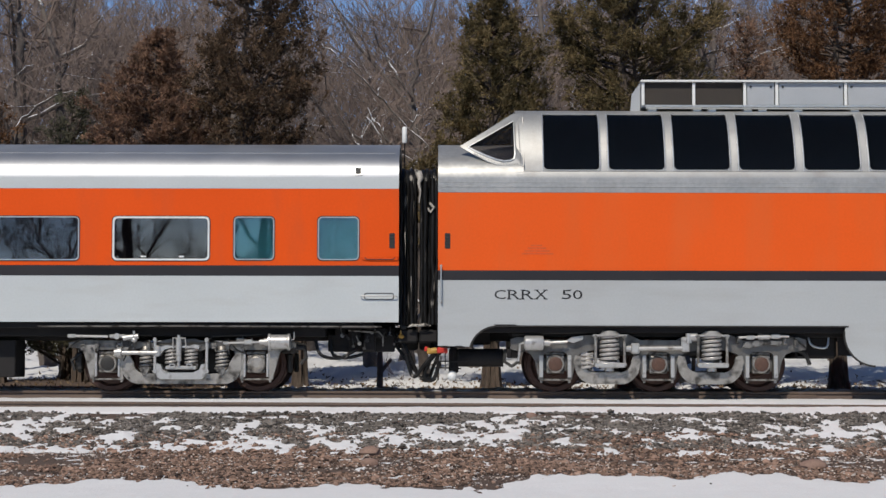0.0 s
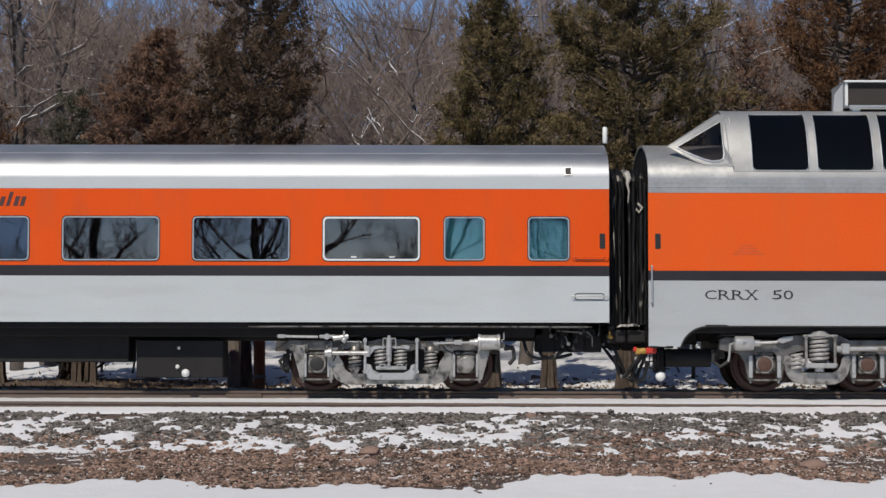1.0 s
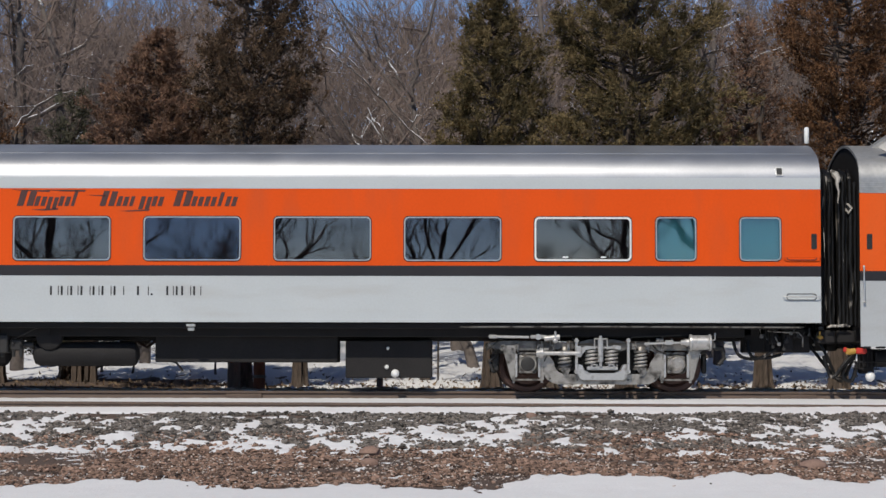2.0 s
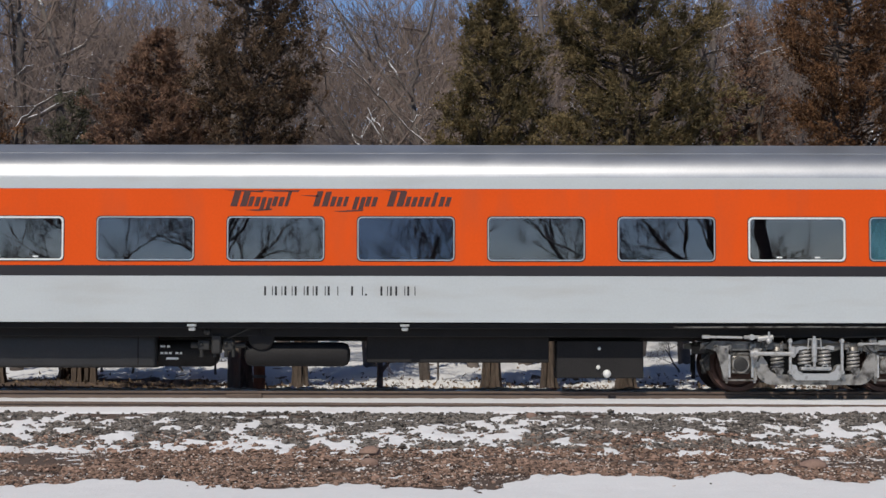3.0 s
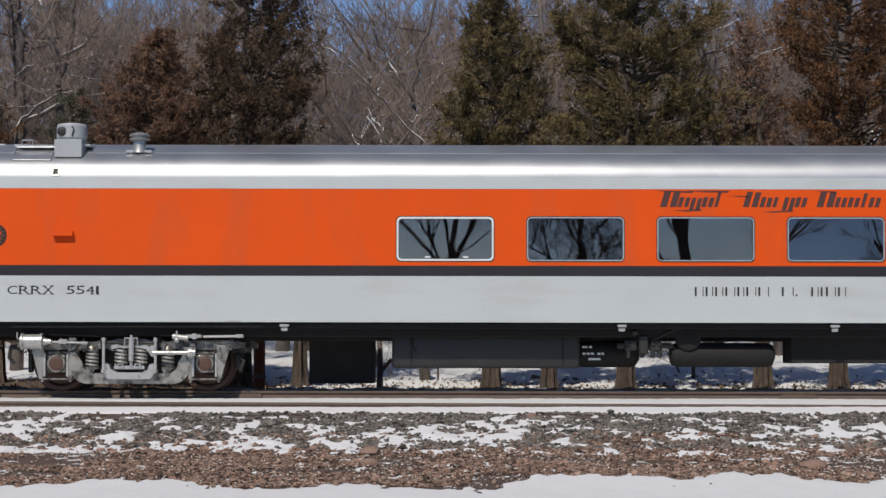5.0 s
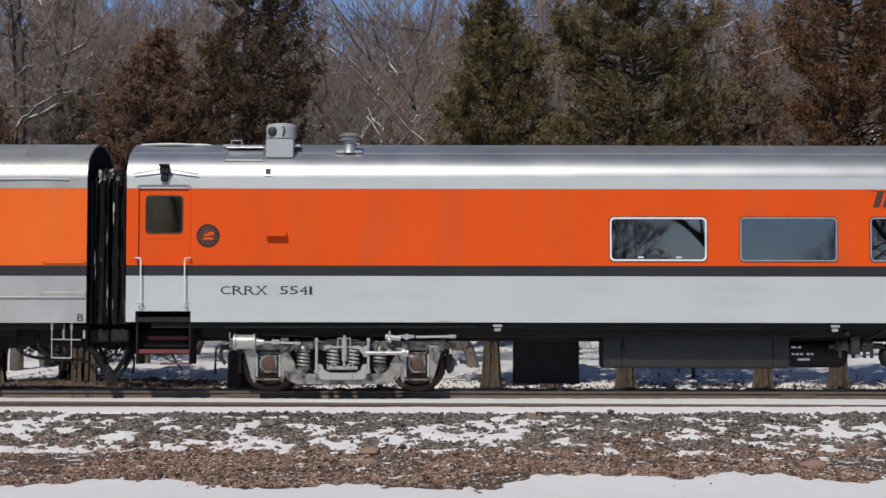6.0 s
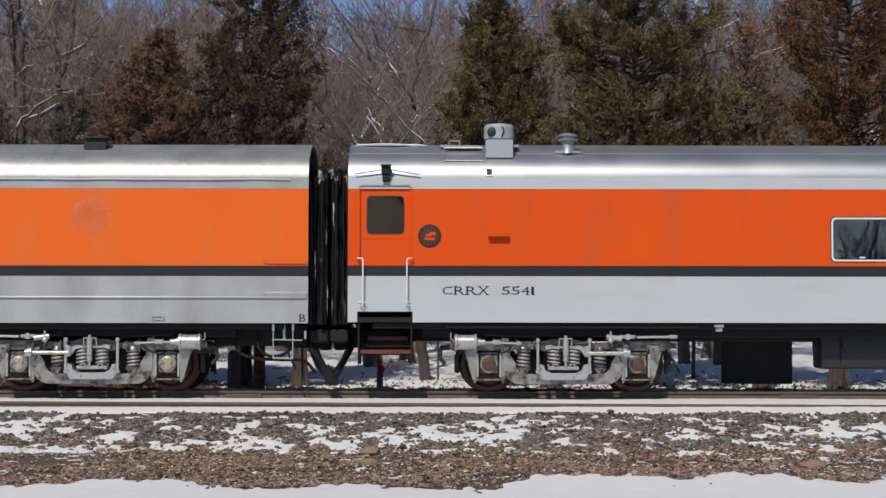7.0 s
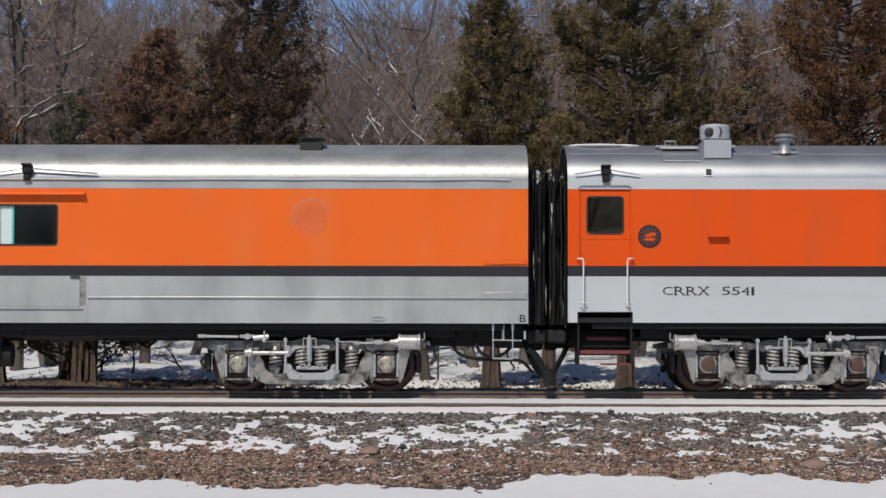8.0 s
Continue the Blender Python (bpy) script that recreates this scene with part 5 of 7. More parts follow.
    for x in (11.68, 11.9, 12.08, 12.2):
        valve.rod((x, 0.34, 0.56), (x, 0.34, 0.7), 0.03, n=8).ball((x, 0.29, 0.78), 0.035, sub=1)
    valve.tube([(12.4, 0.4, 0.76), (12.55, 0.4, 0.6), (12.5, 0.5, 0.5), (12.35, 0.5, 0.62)], 0.014, 6).tube([(12.1, 0.3, 0.86), (12.6, 0.25, 1.1)], 0.014, 6).ball((11.78, 0.25, 0.98), 0.06, sub=2)
    part("brake_valve", valve, TRUCK_DARK, car, "grey brake control valve with fittings")
    part("sump", Shape().lathe((12.66, 0.35, 0.89), [(0.05, -0.06), (0.2, -0.03), (0.22, 0.0), (0.2, 0.2), (0.1, 0.4)], "y", 24).rod((12.68, 0.27, 0.9), (12.68, 0.27, 1.1), 0.014, n=6), BLACK, car)
    part("air_reservoir", Shape().lathe((13.24, 0.55, 0.61), [(0.08, -0.87), (0.17, -0.83), (0.2, -0.74), (0.2, 0.74), (0.17, 0.83), (0.08, 0.87)], "x", 24), BLACK, car, "long black air reservoir cylinder")
    part("battery_box", Shape().box(14.38, 17.39, 0.52, 1.37, 0.475, 1.11, 0.015), BLACK, car, "long black equipment box under the floor")
    c = part("control_box", Shape().box(17.52, 18.95, 0.2, 1.0, 0.21, 0.83, 0.015), BLACK, car, "black equipment box with a white knob", pose(0, 0.3, 0.012))
    part("knob", Shape().ball((18.34, 0.15, 0.286), 0.07), WHITE, c, "round white knob")
    for x, z, k in ((18.22, 0.7, 0.03), (18.2, 0.39, 0.04)):
        part("latch", Shape().ball((x, 0.19, z), k, sub=1), WHITE, c)
    for x in (11.55, 15.02, 4.7 + 1.35):
        part("side_lamp", Shape().box(x - 0.055, x + 0.055, 0.05, 0.12, 0.99, 1.05, 0.015).box(x - 0.075, x + 0.075, 0.02, 0.1, 1.06, 1.1, 0.008), FRAME, car, "small step lamp under the sill")
    part("sill_step", Shape().box(5.1, 5.35, -0.02, 0.06, 1.13, 1.17, 0.012), FRAME, car)
    part("air_pipe", Shape().tube([(19.4, 0.06, 1.06), (21.7, 0.06, 1.07), (25.0, 0.06, 1.06)], 0.015, 6), TRUCK_MID, car)
    part("air_pipe", Shape().tube([(1.6, 0.1, 1.06), (5.7, 0.1, 1.07)], 0.02, 6), TRUCK_DARK, car)
    rng = random.Random(5)
    for i in range(10):
        x, y = 24.2 + 0.1 * i + rng.uniform(-0.04, 0.04), rng.uniform(0.3, 0.7)
        part("end_sill_gear", Shape().box(x, x + rng.uniform(0.04, 0.2), y, y + 0.3, rng.uniform(0.62, 0.92), 1.05, 0.02), BLACK, car)
    part("end_sill", Shape().box(24.1, 25.2, 0.6, 1.0, 0.65, 0.95, 0.02), BLACK, car)
    hose(car, [(23.9, 0.45, 0.85), (24.0, 0.4, 0.6), (24.3, 0.4, 0.55), (24.6, 0.42, 0.7)])
    hose(car, [(24.15, 0.5, 0.85), (24.2, 0.45, 0.6), (24.45, 0.45, 0.56), (24.7, 0.5, 0.62)])
    hose(car, [(25.2, 0.6, 0.95), (25.4, 0.5, 0.7), (25.62, 0.5, 0.25), (25.75, 0.5, 0.4), (25.9, 0.55, 0.8)])
    hose(car, [(25.1, 0.8, 0.95), (25.3, 0.7, 0.65), (25.7, 0.7, 0.18), (25.85, 0.6, 0.42), (26.0, 0.6, 0.78)])
    part("gladhand", Shape().box(25.68, 25.78, 0.46, 0.56, 0.2, 0.3, 0.02), TRUCK_DARK, car)
    part("pipe_clamp", Shape().box(25.3, 25.4, 0.4, 0.5, 1.02, 1.09, 0.015), TRUCK_DARK, car)
    hose(car, [(0.05, 0.6, 0.9), (-0.1, 0.5, 0.55), (-0.3, 0.5, 0.3), (-0.5, 0.5, 0.5), (-0.65, 0.6, 0.85)])
    hose(car, [(0.1, 0.8, 0.9), (-0.12, 0.7, 0.5), (-0.35, 0.7, 0.25), (-0.55, 0.7, 0.45), (-0.7, 0.7, 0.85)])
    hose(car, [(0.12, 0.9, 0.9), (-0.05, 0.85, 0.55), (-0.28, 0.85, 0.2), (-0.45, 0.85, 0.45), (-0.6, 0.8, 0.85)], 0.035)
    diaphragm(car, 0.0, -1, 1)
    diaphragm(car, L, 1, 2)
    torn_rubber(car, L + 0.1, 2.7, 0.016, 0.5, 8)
    torn_rubber(car, L + 0.2, 1.9, 0.014, 0.4, 9)
    part("torn_hem", Shape().tube([(25.42, 0.3, 1.06), (25.5, 0.28, 1.09), (25.6, 0.3, 1.085), (25.72, 0.29, 1.1), (25.8, 0.3, 1.08)], [0.012, 0.022, 0.02, 0.026, 0.01], 6), FRAYED, car, "frayed hem of the diaphragm")
    part("cut_out_cock", Shape().ball((25.31, 0.32, 0.9), 0.045, (1.3, 0.8, 0.8)).rod((25.31, 0.32, 0.9), (25.31, 0.32, 1.0), 0.014, n=6), YELLOW, car, "yellow cut-out cock")
    part("uncoupling_lever", Shape().tube([(24.45, 0.3, 1.0), (24.75, 0.28, 0.98), (24.95, 0.26, 0.98), (25.02, 0.26, 0.9), (25.02, 0.26, 0.74)], 0.012, 6), TRUCK_MID, car, "thin steel uncoupling lever")
    gear = random.Random(17)
    for k in range(12):
        x, z = 24.35 + 0.085 * k + gear.uniform(-0.03, 0.03), gear.uniform(0.66, 0.98)
        fit = Shape().rod((x, 0.26, z), (x, 0.34, z), gear.uniform(0.016, 0.034), n=8).rod((x, 0.29, z), (x + gear.uniform(-0.06, 0.06), 0.31, z + gear.uniform(0.05, 0.14)), 0.01, n=6)
        part("pipe_fitting", fit, TRUCK_MID if k % 3 == 0 else TRUCK_DARK, car)
    coupler(car, 0.0, -1)
    coupler(car, L, 1)
    four_wheel_truck(car, 3.52, (HUB, HUB), True)
    four_wheel_truck(car, 21.73, (TRUCK_DARK, TRUCK))
    return car


DOME_EAVE = 4.62


def dome_half():
    """The dome's side from its sill to the flat top."""
    pts = [(0.1, 3.5), (0.12, 3.62), (0.16, 3.8), (0.23, 4.0), (0.33, 4.21), (0.46, 4.41), (0.62, 4.56), (0.78, 4.635), (1.0, 4.67), (W / 2, 4.69)]
    return [(y, z + 0.0403 * y) for y, z in pts]


def dome_point(z):
    pts = dome_half()
    for (y0, a), (y1, b) in zip(pts, pts[1:]):
        if a <= z <= b:
            return y0 + (y1 - y0) * (z - a) / (b - a)
    return pts[-1][0]


def build_dome_car():
    """The dome car with its glazed upper deck and roof-mounted air-conditioning boxes."""
    car = thing("dome_car", "orange and silver dome car with a long glazed upper deck", "train car", "cars of the train")
    L = 25.4
    lower = [(0.02, 0.75), (0.5, 0.74)] + arc(0.98, 0.62, 0.45, 165, 95, 8) + [(1.0, 1.067), (6.66, 1.067)] + arc(7.15, 0.95, 0.52, 175, 268, 9) + [(18.2, 0.41)] + arc(18.2, 0.95, 0.52, 272, 365, 9)
    lower += [(24.4, 1.067), (L, 1.067), (L, 1.82), (0.02, 1.82)]
    coach_body(car, 0.02, L, 1.067, 1.82, 1.98, 3.255, SILVER_DOME, ORANGE_DOME, BARE, (), lower, ((0.02, 1.42), (24.1, L)))
    part("arch_lip", Shape().tube([(p[0], 0.012, p[1]) for p in arc(0.98, 0.62, 0.45, 165, 95, 10)], 0.02, 6), TRUCK_DARK, car)
    part("arch_lip", Shape().tube([(p[0], 0.012, p[1]) for p in arc(7.15, 0.95, 0.52, 175, 268, 10)], 0.02, 6), TRUCK_DARK, car)
    part("bottom_trim", Shape().box(0.95, 6.7, -0.012, 0.0, 1.06, 1.085, 0.004).box(0.93, 1.3, -0.02, 0.0, 1.085, 1.1, 0.004), TRUCK_DARK, car)
    part("skirt_lining", Shape().box(6.9, 18.4, 0.1, 0.14, 0.45, 1.06).box(6.6, 6.9, 0.4, 0.44, 0.6, 1.06), BLACK, car)
    part("eave_moulding", Shape().box(0.02, L, -0.008, 0.0, 3.335, 3.36, 0.0035).box(0.02, L, -0.006, 0.01, 3.41, 3.425, 0.0025).box(0.1, L - 0.1, -0.006, 0.01, 3.252, 3.262, 0.002), BARE, car)
    # the dome: a steel shell with openings between its ribs
    x_front, x_end = 1.3, 24.2
    rib_xs = [1.76 + 1.068 * k for k in range(21)]
    deck = Shape().loft(x_front, x_end, [(0.0, 3.255), (0.0, 3.43), (0.0025, 3.48), (0.012, 3.54), (0.028, 3.595), (0.06, 3.61), (0.12, 3.612)], 30)
    top = [(y, z) for y, z in dome_half() if z >= DOME_EAVE + 0.01]
    top = [(dome_point(DOME_EAVE), DOME_EAVE)] + top
    deck.loft(x_front, x_end, top + [(W - y, z) for y, z in top[::-1][1:]], 30)
    deck.loft(x_front, x_end, [(W, 3.255), (W - 0.02, 3.42), (W - 0.1, 3.5), (W - 0.16, 3.8), (W - 0.33, 4.2), (W - dome_point(DOME_EAVE), DOME_EAVE)], 30)
    dome = part("dome_shell", deck, DOME_STEEL, car, "stainless-steel dome shell")
    side = [(y, z) for y, z in dome_half() if 3.61 < z < DOME_EAVE - 0.01] + [(dome_point(DOME_EAVE), DOME_EAVE)]
    side = [(dome_point(3.6), 3.6)] + side

    def rib(x0, x1, name="rib"):
        loop = [(y - 0.012, z + 0.004) for y, z in side] + [(y + 0.05, z - 0.03) for y, z in side[::-1]]
        return part(name, Shape().loft(x0, x1, loop, 1, True), DOME_STEEL, dome)
    rib(x_front, 1.742, "corner_panel")
    for x in rib_xs[1:]:
        r = rib(x - 0.155, x - 0.018)
        if x < 9:
            s = Shape()
            for i in range(13):
                z = 3.68 + 0.066 * i
                for dx in (-0.132, -0.042):
                    s.ball((x + dx, dome_point(z) - 0.015, z + 0.004), 0.01, sub=1)
            tagged(part("rivets", s, BARE, r), kind="stuff")
    for x0, x1 in zip(rib_xs, rib_xs[1:]):
        if x0 > 23:
            break
        s = Shape().loft(x0 - 0.03, x1 - 0.145, [(y + 0.014, z) for y, z in side], 1)
        part("dome_window", s, GLASS_DARK, dome, "curved dark-tinted dome pane")
        a, b = x0 - 0.018, x1 - 0.155
        edge = Shape()
        for xx in (a, b):
            edge.tube([(xx, y - 0.012, z) for y, z in side], 0.012, 6)
        edge.tube([(a, side[0][0] - 0.012, 3.625), (b, side[0][0] - 0.012, 3.625)], 0.014, 6).tube([(a, side[-1][0] - 0.012, DOME_EAVE - 0.005), (b, side[-1][0] - 0.012, DOME_EAVE - 0.005)], 0.012, 6)
        part("pane_trim", edge, FRAME, dome)
        if x0 < 8:
            yy = side[0][0]
            for cx, sg in ((a, 1), (b, -1)):
                yt = side[-1][0]
                curve = [(cx + sg * (0.07 - 0.07 * math.sin(radians(15 * i))), DOME_EAVE - 0.07 + 0.07 * math.cos(radians(15 * i))) for i in range(7)]
                part("corner_fillet", Shape().prism([(cx, DOME_EAVE + 0.01)] + curve, (), yt - 0.05, yt), DOME_STEEL, dome)
                curve = [(cx + sg * (0.11 - 0.11 * math.sin(radians(9 * i))), 3.63 + 0.11 - 0.11 * math.cos(radians(9 * i))) for i in range(11)]
                part("corner_fillet", Shape().prism([(cx, 3.61)] + [(p, q) for p, q in curve], (), yy - 0.018, yy + 0.05), DOME_STEEL, dome)
    # Added dark sheets; their colour stands in for the dome's unlit interior.
    part("dome_shade_lining", Shape().box(1.5, x_end - 0.3, W - 0.7, W - 0.66, 3.4, 4.45).box(1.4, x_end - 0.2, 0.3, W - 0.3, 3.42, 3.45), TRUCK_DARK, dome)
    # sloped front with its triangular side glass
    tri_out = [(0.37, 4.03), (1.27, 4.6), (1.43, 4.64), (1.43, 3.685), (1.0, 3.685), (0.84, 3.75), (0.6, 3.89)]
    tri_in = [(0.505, 4.02), (1.262, 4.475), (1.28, 3.9), (1.262, 3.82), (1.2, 3.785), (1.09, 3.775), (0.97, 3.805), (0.8, 3.87), (0.63, 3.95)]

    def lean(s):
        for v in s.bm.verts:
            v.co.y += dome_point(min(4.64, max(3.5, v.co.z))) - 0.05 + 0.04 * max(0.0, 1.3 - v.co.x)
        return s
    cheek = part("dome_cheek", lean(Shape().prism(tri_out, [tri_in], -0.01, 0.03)), DOME_STEEL, dome)
    part("cheek_glass", lean(Shape().prism([(x, z) for x, z in tri_in], (), 0.008, 0.014)), GLASS_DARK, cheek, "triangular dark side glass")
    rv = Shape()
    for (xa, za), (xb, zb), k in (((0.62, 3.915), (0.98, 3.74), 8), ((1.0, 3.73), (1.36, 3.73), 8), ((1.365, 3.75), (1.335, 4.5), 15)):
        for i in range(k):
            rv.ball((xa + (xb - xa) * i / k, -0.012, za + (zb - za) * i / k), 0.011, sub=1)
    tagged(part("rivets", lean(rv), BARE, cheek), kind="stuff")
    part("cheek_trim", lean(Shape().tube([(x, -0.014, z) for x, z in tri_in + tri_in[:1]], 0.017, 6)), FRAME, cheek)
    part("lap_seam", lean(Shape().tube([(1.42, -0.01, 4.55), (1.42, -0.012, 3.7), (1.0, -0.012, 3.7), (0.84, -0.012, 3.765), (0.6, -0.012, 3.9)], 0.011, 6)), BARE, cheek)
    part("dome_front", Shape().prism([(0.42, 4.02), (1.3, 4.6), (1.3, 4.655), (1.22, 4.62), (0.36, 4.06)], (), 0.85, W - 0.85), DOME_STEEL, dome)
    part("front_glass", Shape().prism([(0.5, 4.08), (1.2, 4.55), (1.2, 4.56), (0.5, 4.09)], (), 1.0, W - 1.0), GLASS_DARK, dome)
    # air-conditioning boxes on the dome's roof
    x = 3.44
    unit = part("air_conditioner", Shape().box(x, 14.0, 1.0, 2.15, 4.73, 4.76, 0.006).box(x, 14.0, 0.95, 2.2, 5.15, 5.19, 0.006).box(x, x + 0.03, 1.0, 2.15, 4.75, 5.16).box(x + 0.03, 14.0, 2.1, 2.14, 4.75, 5.16), AC_WHITE, car, "long sheet-metal air-conditioning boxes on the dome roof", pose(0, 0, 0.045))
    for i, (a, b, dark) in enumerate(((3.5, 4.28, 1), (4.36, 5.14, 1), (5.22, 5.68, 0), (5.76, 6.84, 0), (6.92, 8.0, 0), (8.08, 9.2, 0), (9.28, 10.4, 0), (10.5, 12.0, 0), (12.1, 13.9, 0))):
        if dark:
            p = part("coil_grille", Shape().box(a, b, 1.02, 1.05, 4.77, 5.15), GRILLE, unit, "dark brown condenser grille")
        else:
            p = part("access_panel", Shape().box(a, b, 1.0, 1.03, 4.77, 5.15, 0.004), AC_WHITE, unit)
            for fx in (a + 0.06, b - 0.06):
                part("fastener", Shape().rod((fx, 0.98, 5.08), (fx, 1.01, 5.08), 0.02, n=8), TRUCK_DARK, p)
        part("corner_post", Shape().box(b + 0.015, b + 0.065, 0.97, 1.03, 4.76, 5.155, 0.004), WHITE, unit)
    part("corner_post", Shape().box(3.44, 3.49, 0.97, 1.03, 4.76, 5.155, 0.004), WHITE, unit)
    part("top_edge", Shape().box(3.42, 14.0, 0.93, 0.96, 5.15, 5.185, 0.006), WHITE, unit)
    part("end_plate", Shape().prism([(3.26, 4.64), (3.29, 4.97), (3.43, 5.15), (3.43, 4.64)], (), 1.12, 1.16), AC_WHITE, unit)
    part("support_rail", Shape().box(3.5, 14.0, 0.9, 0.95, 4.72, 4.76, 0.006).tube([(3.5, 0.88, 4.7), (9, 0.88, 4.69), (14, 0.88, 4.7)], 0.014, 6), FRAME, unit)
    for x in (3.55, 4.3, 4.55, 5.15, 5.4, 6.0, 6.95, 8.0, 9.3, 10.6, 12, 13.5):
        part("foot", Shape().box(x, x + 0.14, 0.92, 1.2, 4.62, 4.73, 0.006), FRAME, unit)
    # markings, handles, gear
    lettering("CRRX  50", 0.94, 2.4, 1.515, 1.66, -0.004, LETTER, car)
    s = Shape()
    for i in range(4):
        s.box(1.38 + 0.05 * i, 1.9 - 0.06 * i, -0.002, 0.0, 2.24 + 0.045 * i, 2.265 + 0.045 * i)
    part("faded_mark", s, material("stained_orange_mark", (0.6, 0.085, 0.012), 0.55, vary=0.15, scale=6, fine=30, bump=0), car, "stained ghost of an old painted emblem")
    end_grille(car, 0.175, 2.335, 2.584)
    part("grab_rail", Shape().tube([(0.07, 0.0, 2.05), (0.07, -0.06, 2.04), (0.07, -0.06, 1.5), (0.07, 0.0, 1.48)], 0.013, 8).ball((0.07, -0.05, 2.05), 0.025, sub=1).ball((0.07, -0.05, 1.48), 0.025, sub=1), FRAME, car)
    for x in (0.06, 0.3):
        part("jack_pad", Shape().box(x, x + 0.12, 0.0, 0.2, 0.72, 0.76, 0.006), BLACK, car)
    part("end_buffer", Shape().rod((0.35, 0.62, 0.56), (1.1, 0.62, 0.56), 0.15, n=18).box(0.2, 0.36, 0.6, 1.2, 0.3, 0.72, 0.03).box(-0.03, 0.3, 0.5, 1.0, 0.8, 1.1, 0.02), BLACK, car)
    v = part("hose_valve", Shape().rod((-0.12, 0.35, 0.66), (0.0, 0.35, 0.68), 0.05, n=12).box(-0.16, -0.1, 0.3, 0.4, 0.62, 0.72, 0.01), YELLOW, car, "yellow and red hose valves")
    part("handle", Shape().box(0.0, 0.18, 0.3, 0.38, 0.63, 0.73, 0.02).box(-0.2, -0.14, 0.3, 0.38, 0.66, 0.74, 0.015), REDPAINT, v, "red valve handle")
    part("steam_cap", Shape().ball((0.25, 0.4, 0.26), 0.085), WHITE, car, "white steam-line end cap")
    hose(car, [(0.0, 0.4, 0.64), (-0.15, 0.4, 0.45), (-0.2, 0.4, 0.25), (-0.05, 0.4, 0.2), (0.05, 0.42, 0.5)], 0.034)
    hose(car, [(-0.05, 0.36, 0.62), (-0.22, 0.36, 0.42), (-0.34, 0.36, 0.26), (-0.42, 0.4, 0.3), (-0.5, 0.45, 0.6)], 0.034)
    s = Shape()
    for i in range(6):
        s.rod((0.0 + 0.07 * i, 0.38, 0.35 + 0.05 * (i % 2)), (0.0 + 0.07 * i, 0.38, 0.66), 0.01, n=6)
    s.tube([(-0.05, 0.38, 0.5), (0.5, 0.38, 0.5)], 0.012, 6).tube([(-0.05, 0.38, 0.4), (0.4, 0.38, 0.38)], 0.012, 6)
    part("pipe_bracket", s, BLACK, car)
    hose(car, [(6.1, 0.4, 1.0), (6.15, 0.35, 0.78), (6.4, 0.35, 0.74), (6.45, 0.4, 1.0)], 0.018, FRAME)
    part("underfloor_gear", Shape().box(1.2, 6.5, 0.55, 2.5, 0.92, 1.06).box(5.9, 6.6, 0.5, 2.5, 0.55, 1.06, 0.05), BLACK, car)
    diaphragm(car, 0.02, -1, 3)
    coupler(car, 0.0, -1)
    s = Shape().tube([(-0.36, 0.45, 3.66), (-0.3, 0.42, 3.6), (-0.27, 0.28, 3.5), (-0.3, 0.25, 3.42), (-0.27, 0.25, 3.3), (-0.29, 0.25, 3.1)], [0.02, 0.06, 0.05, 0.03, 0.015, 0.008], 7).tube([(-0.12, 0.35, 3.1), (-0.05, 0.3, 3.02), (-0.1, 0.3, 2.95), (-0.16, 0.33, 3.02)], 0.025, 6)
    part("torn_flap", s, FRAYED, car, "frayed torn diaphragm canvas")
    six_wheel_truck(car, 3.629)
    six_wheel_truck(car, L - 3.629)
    return car


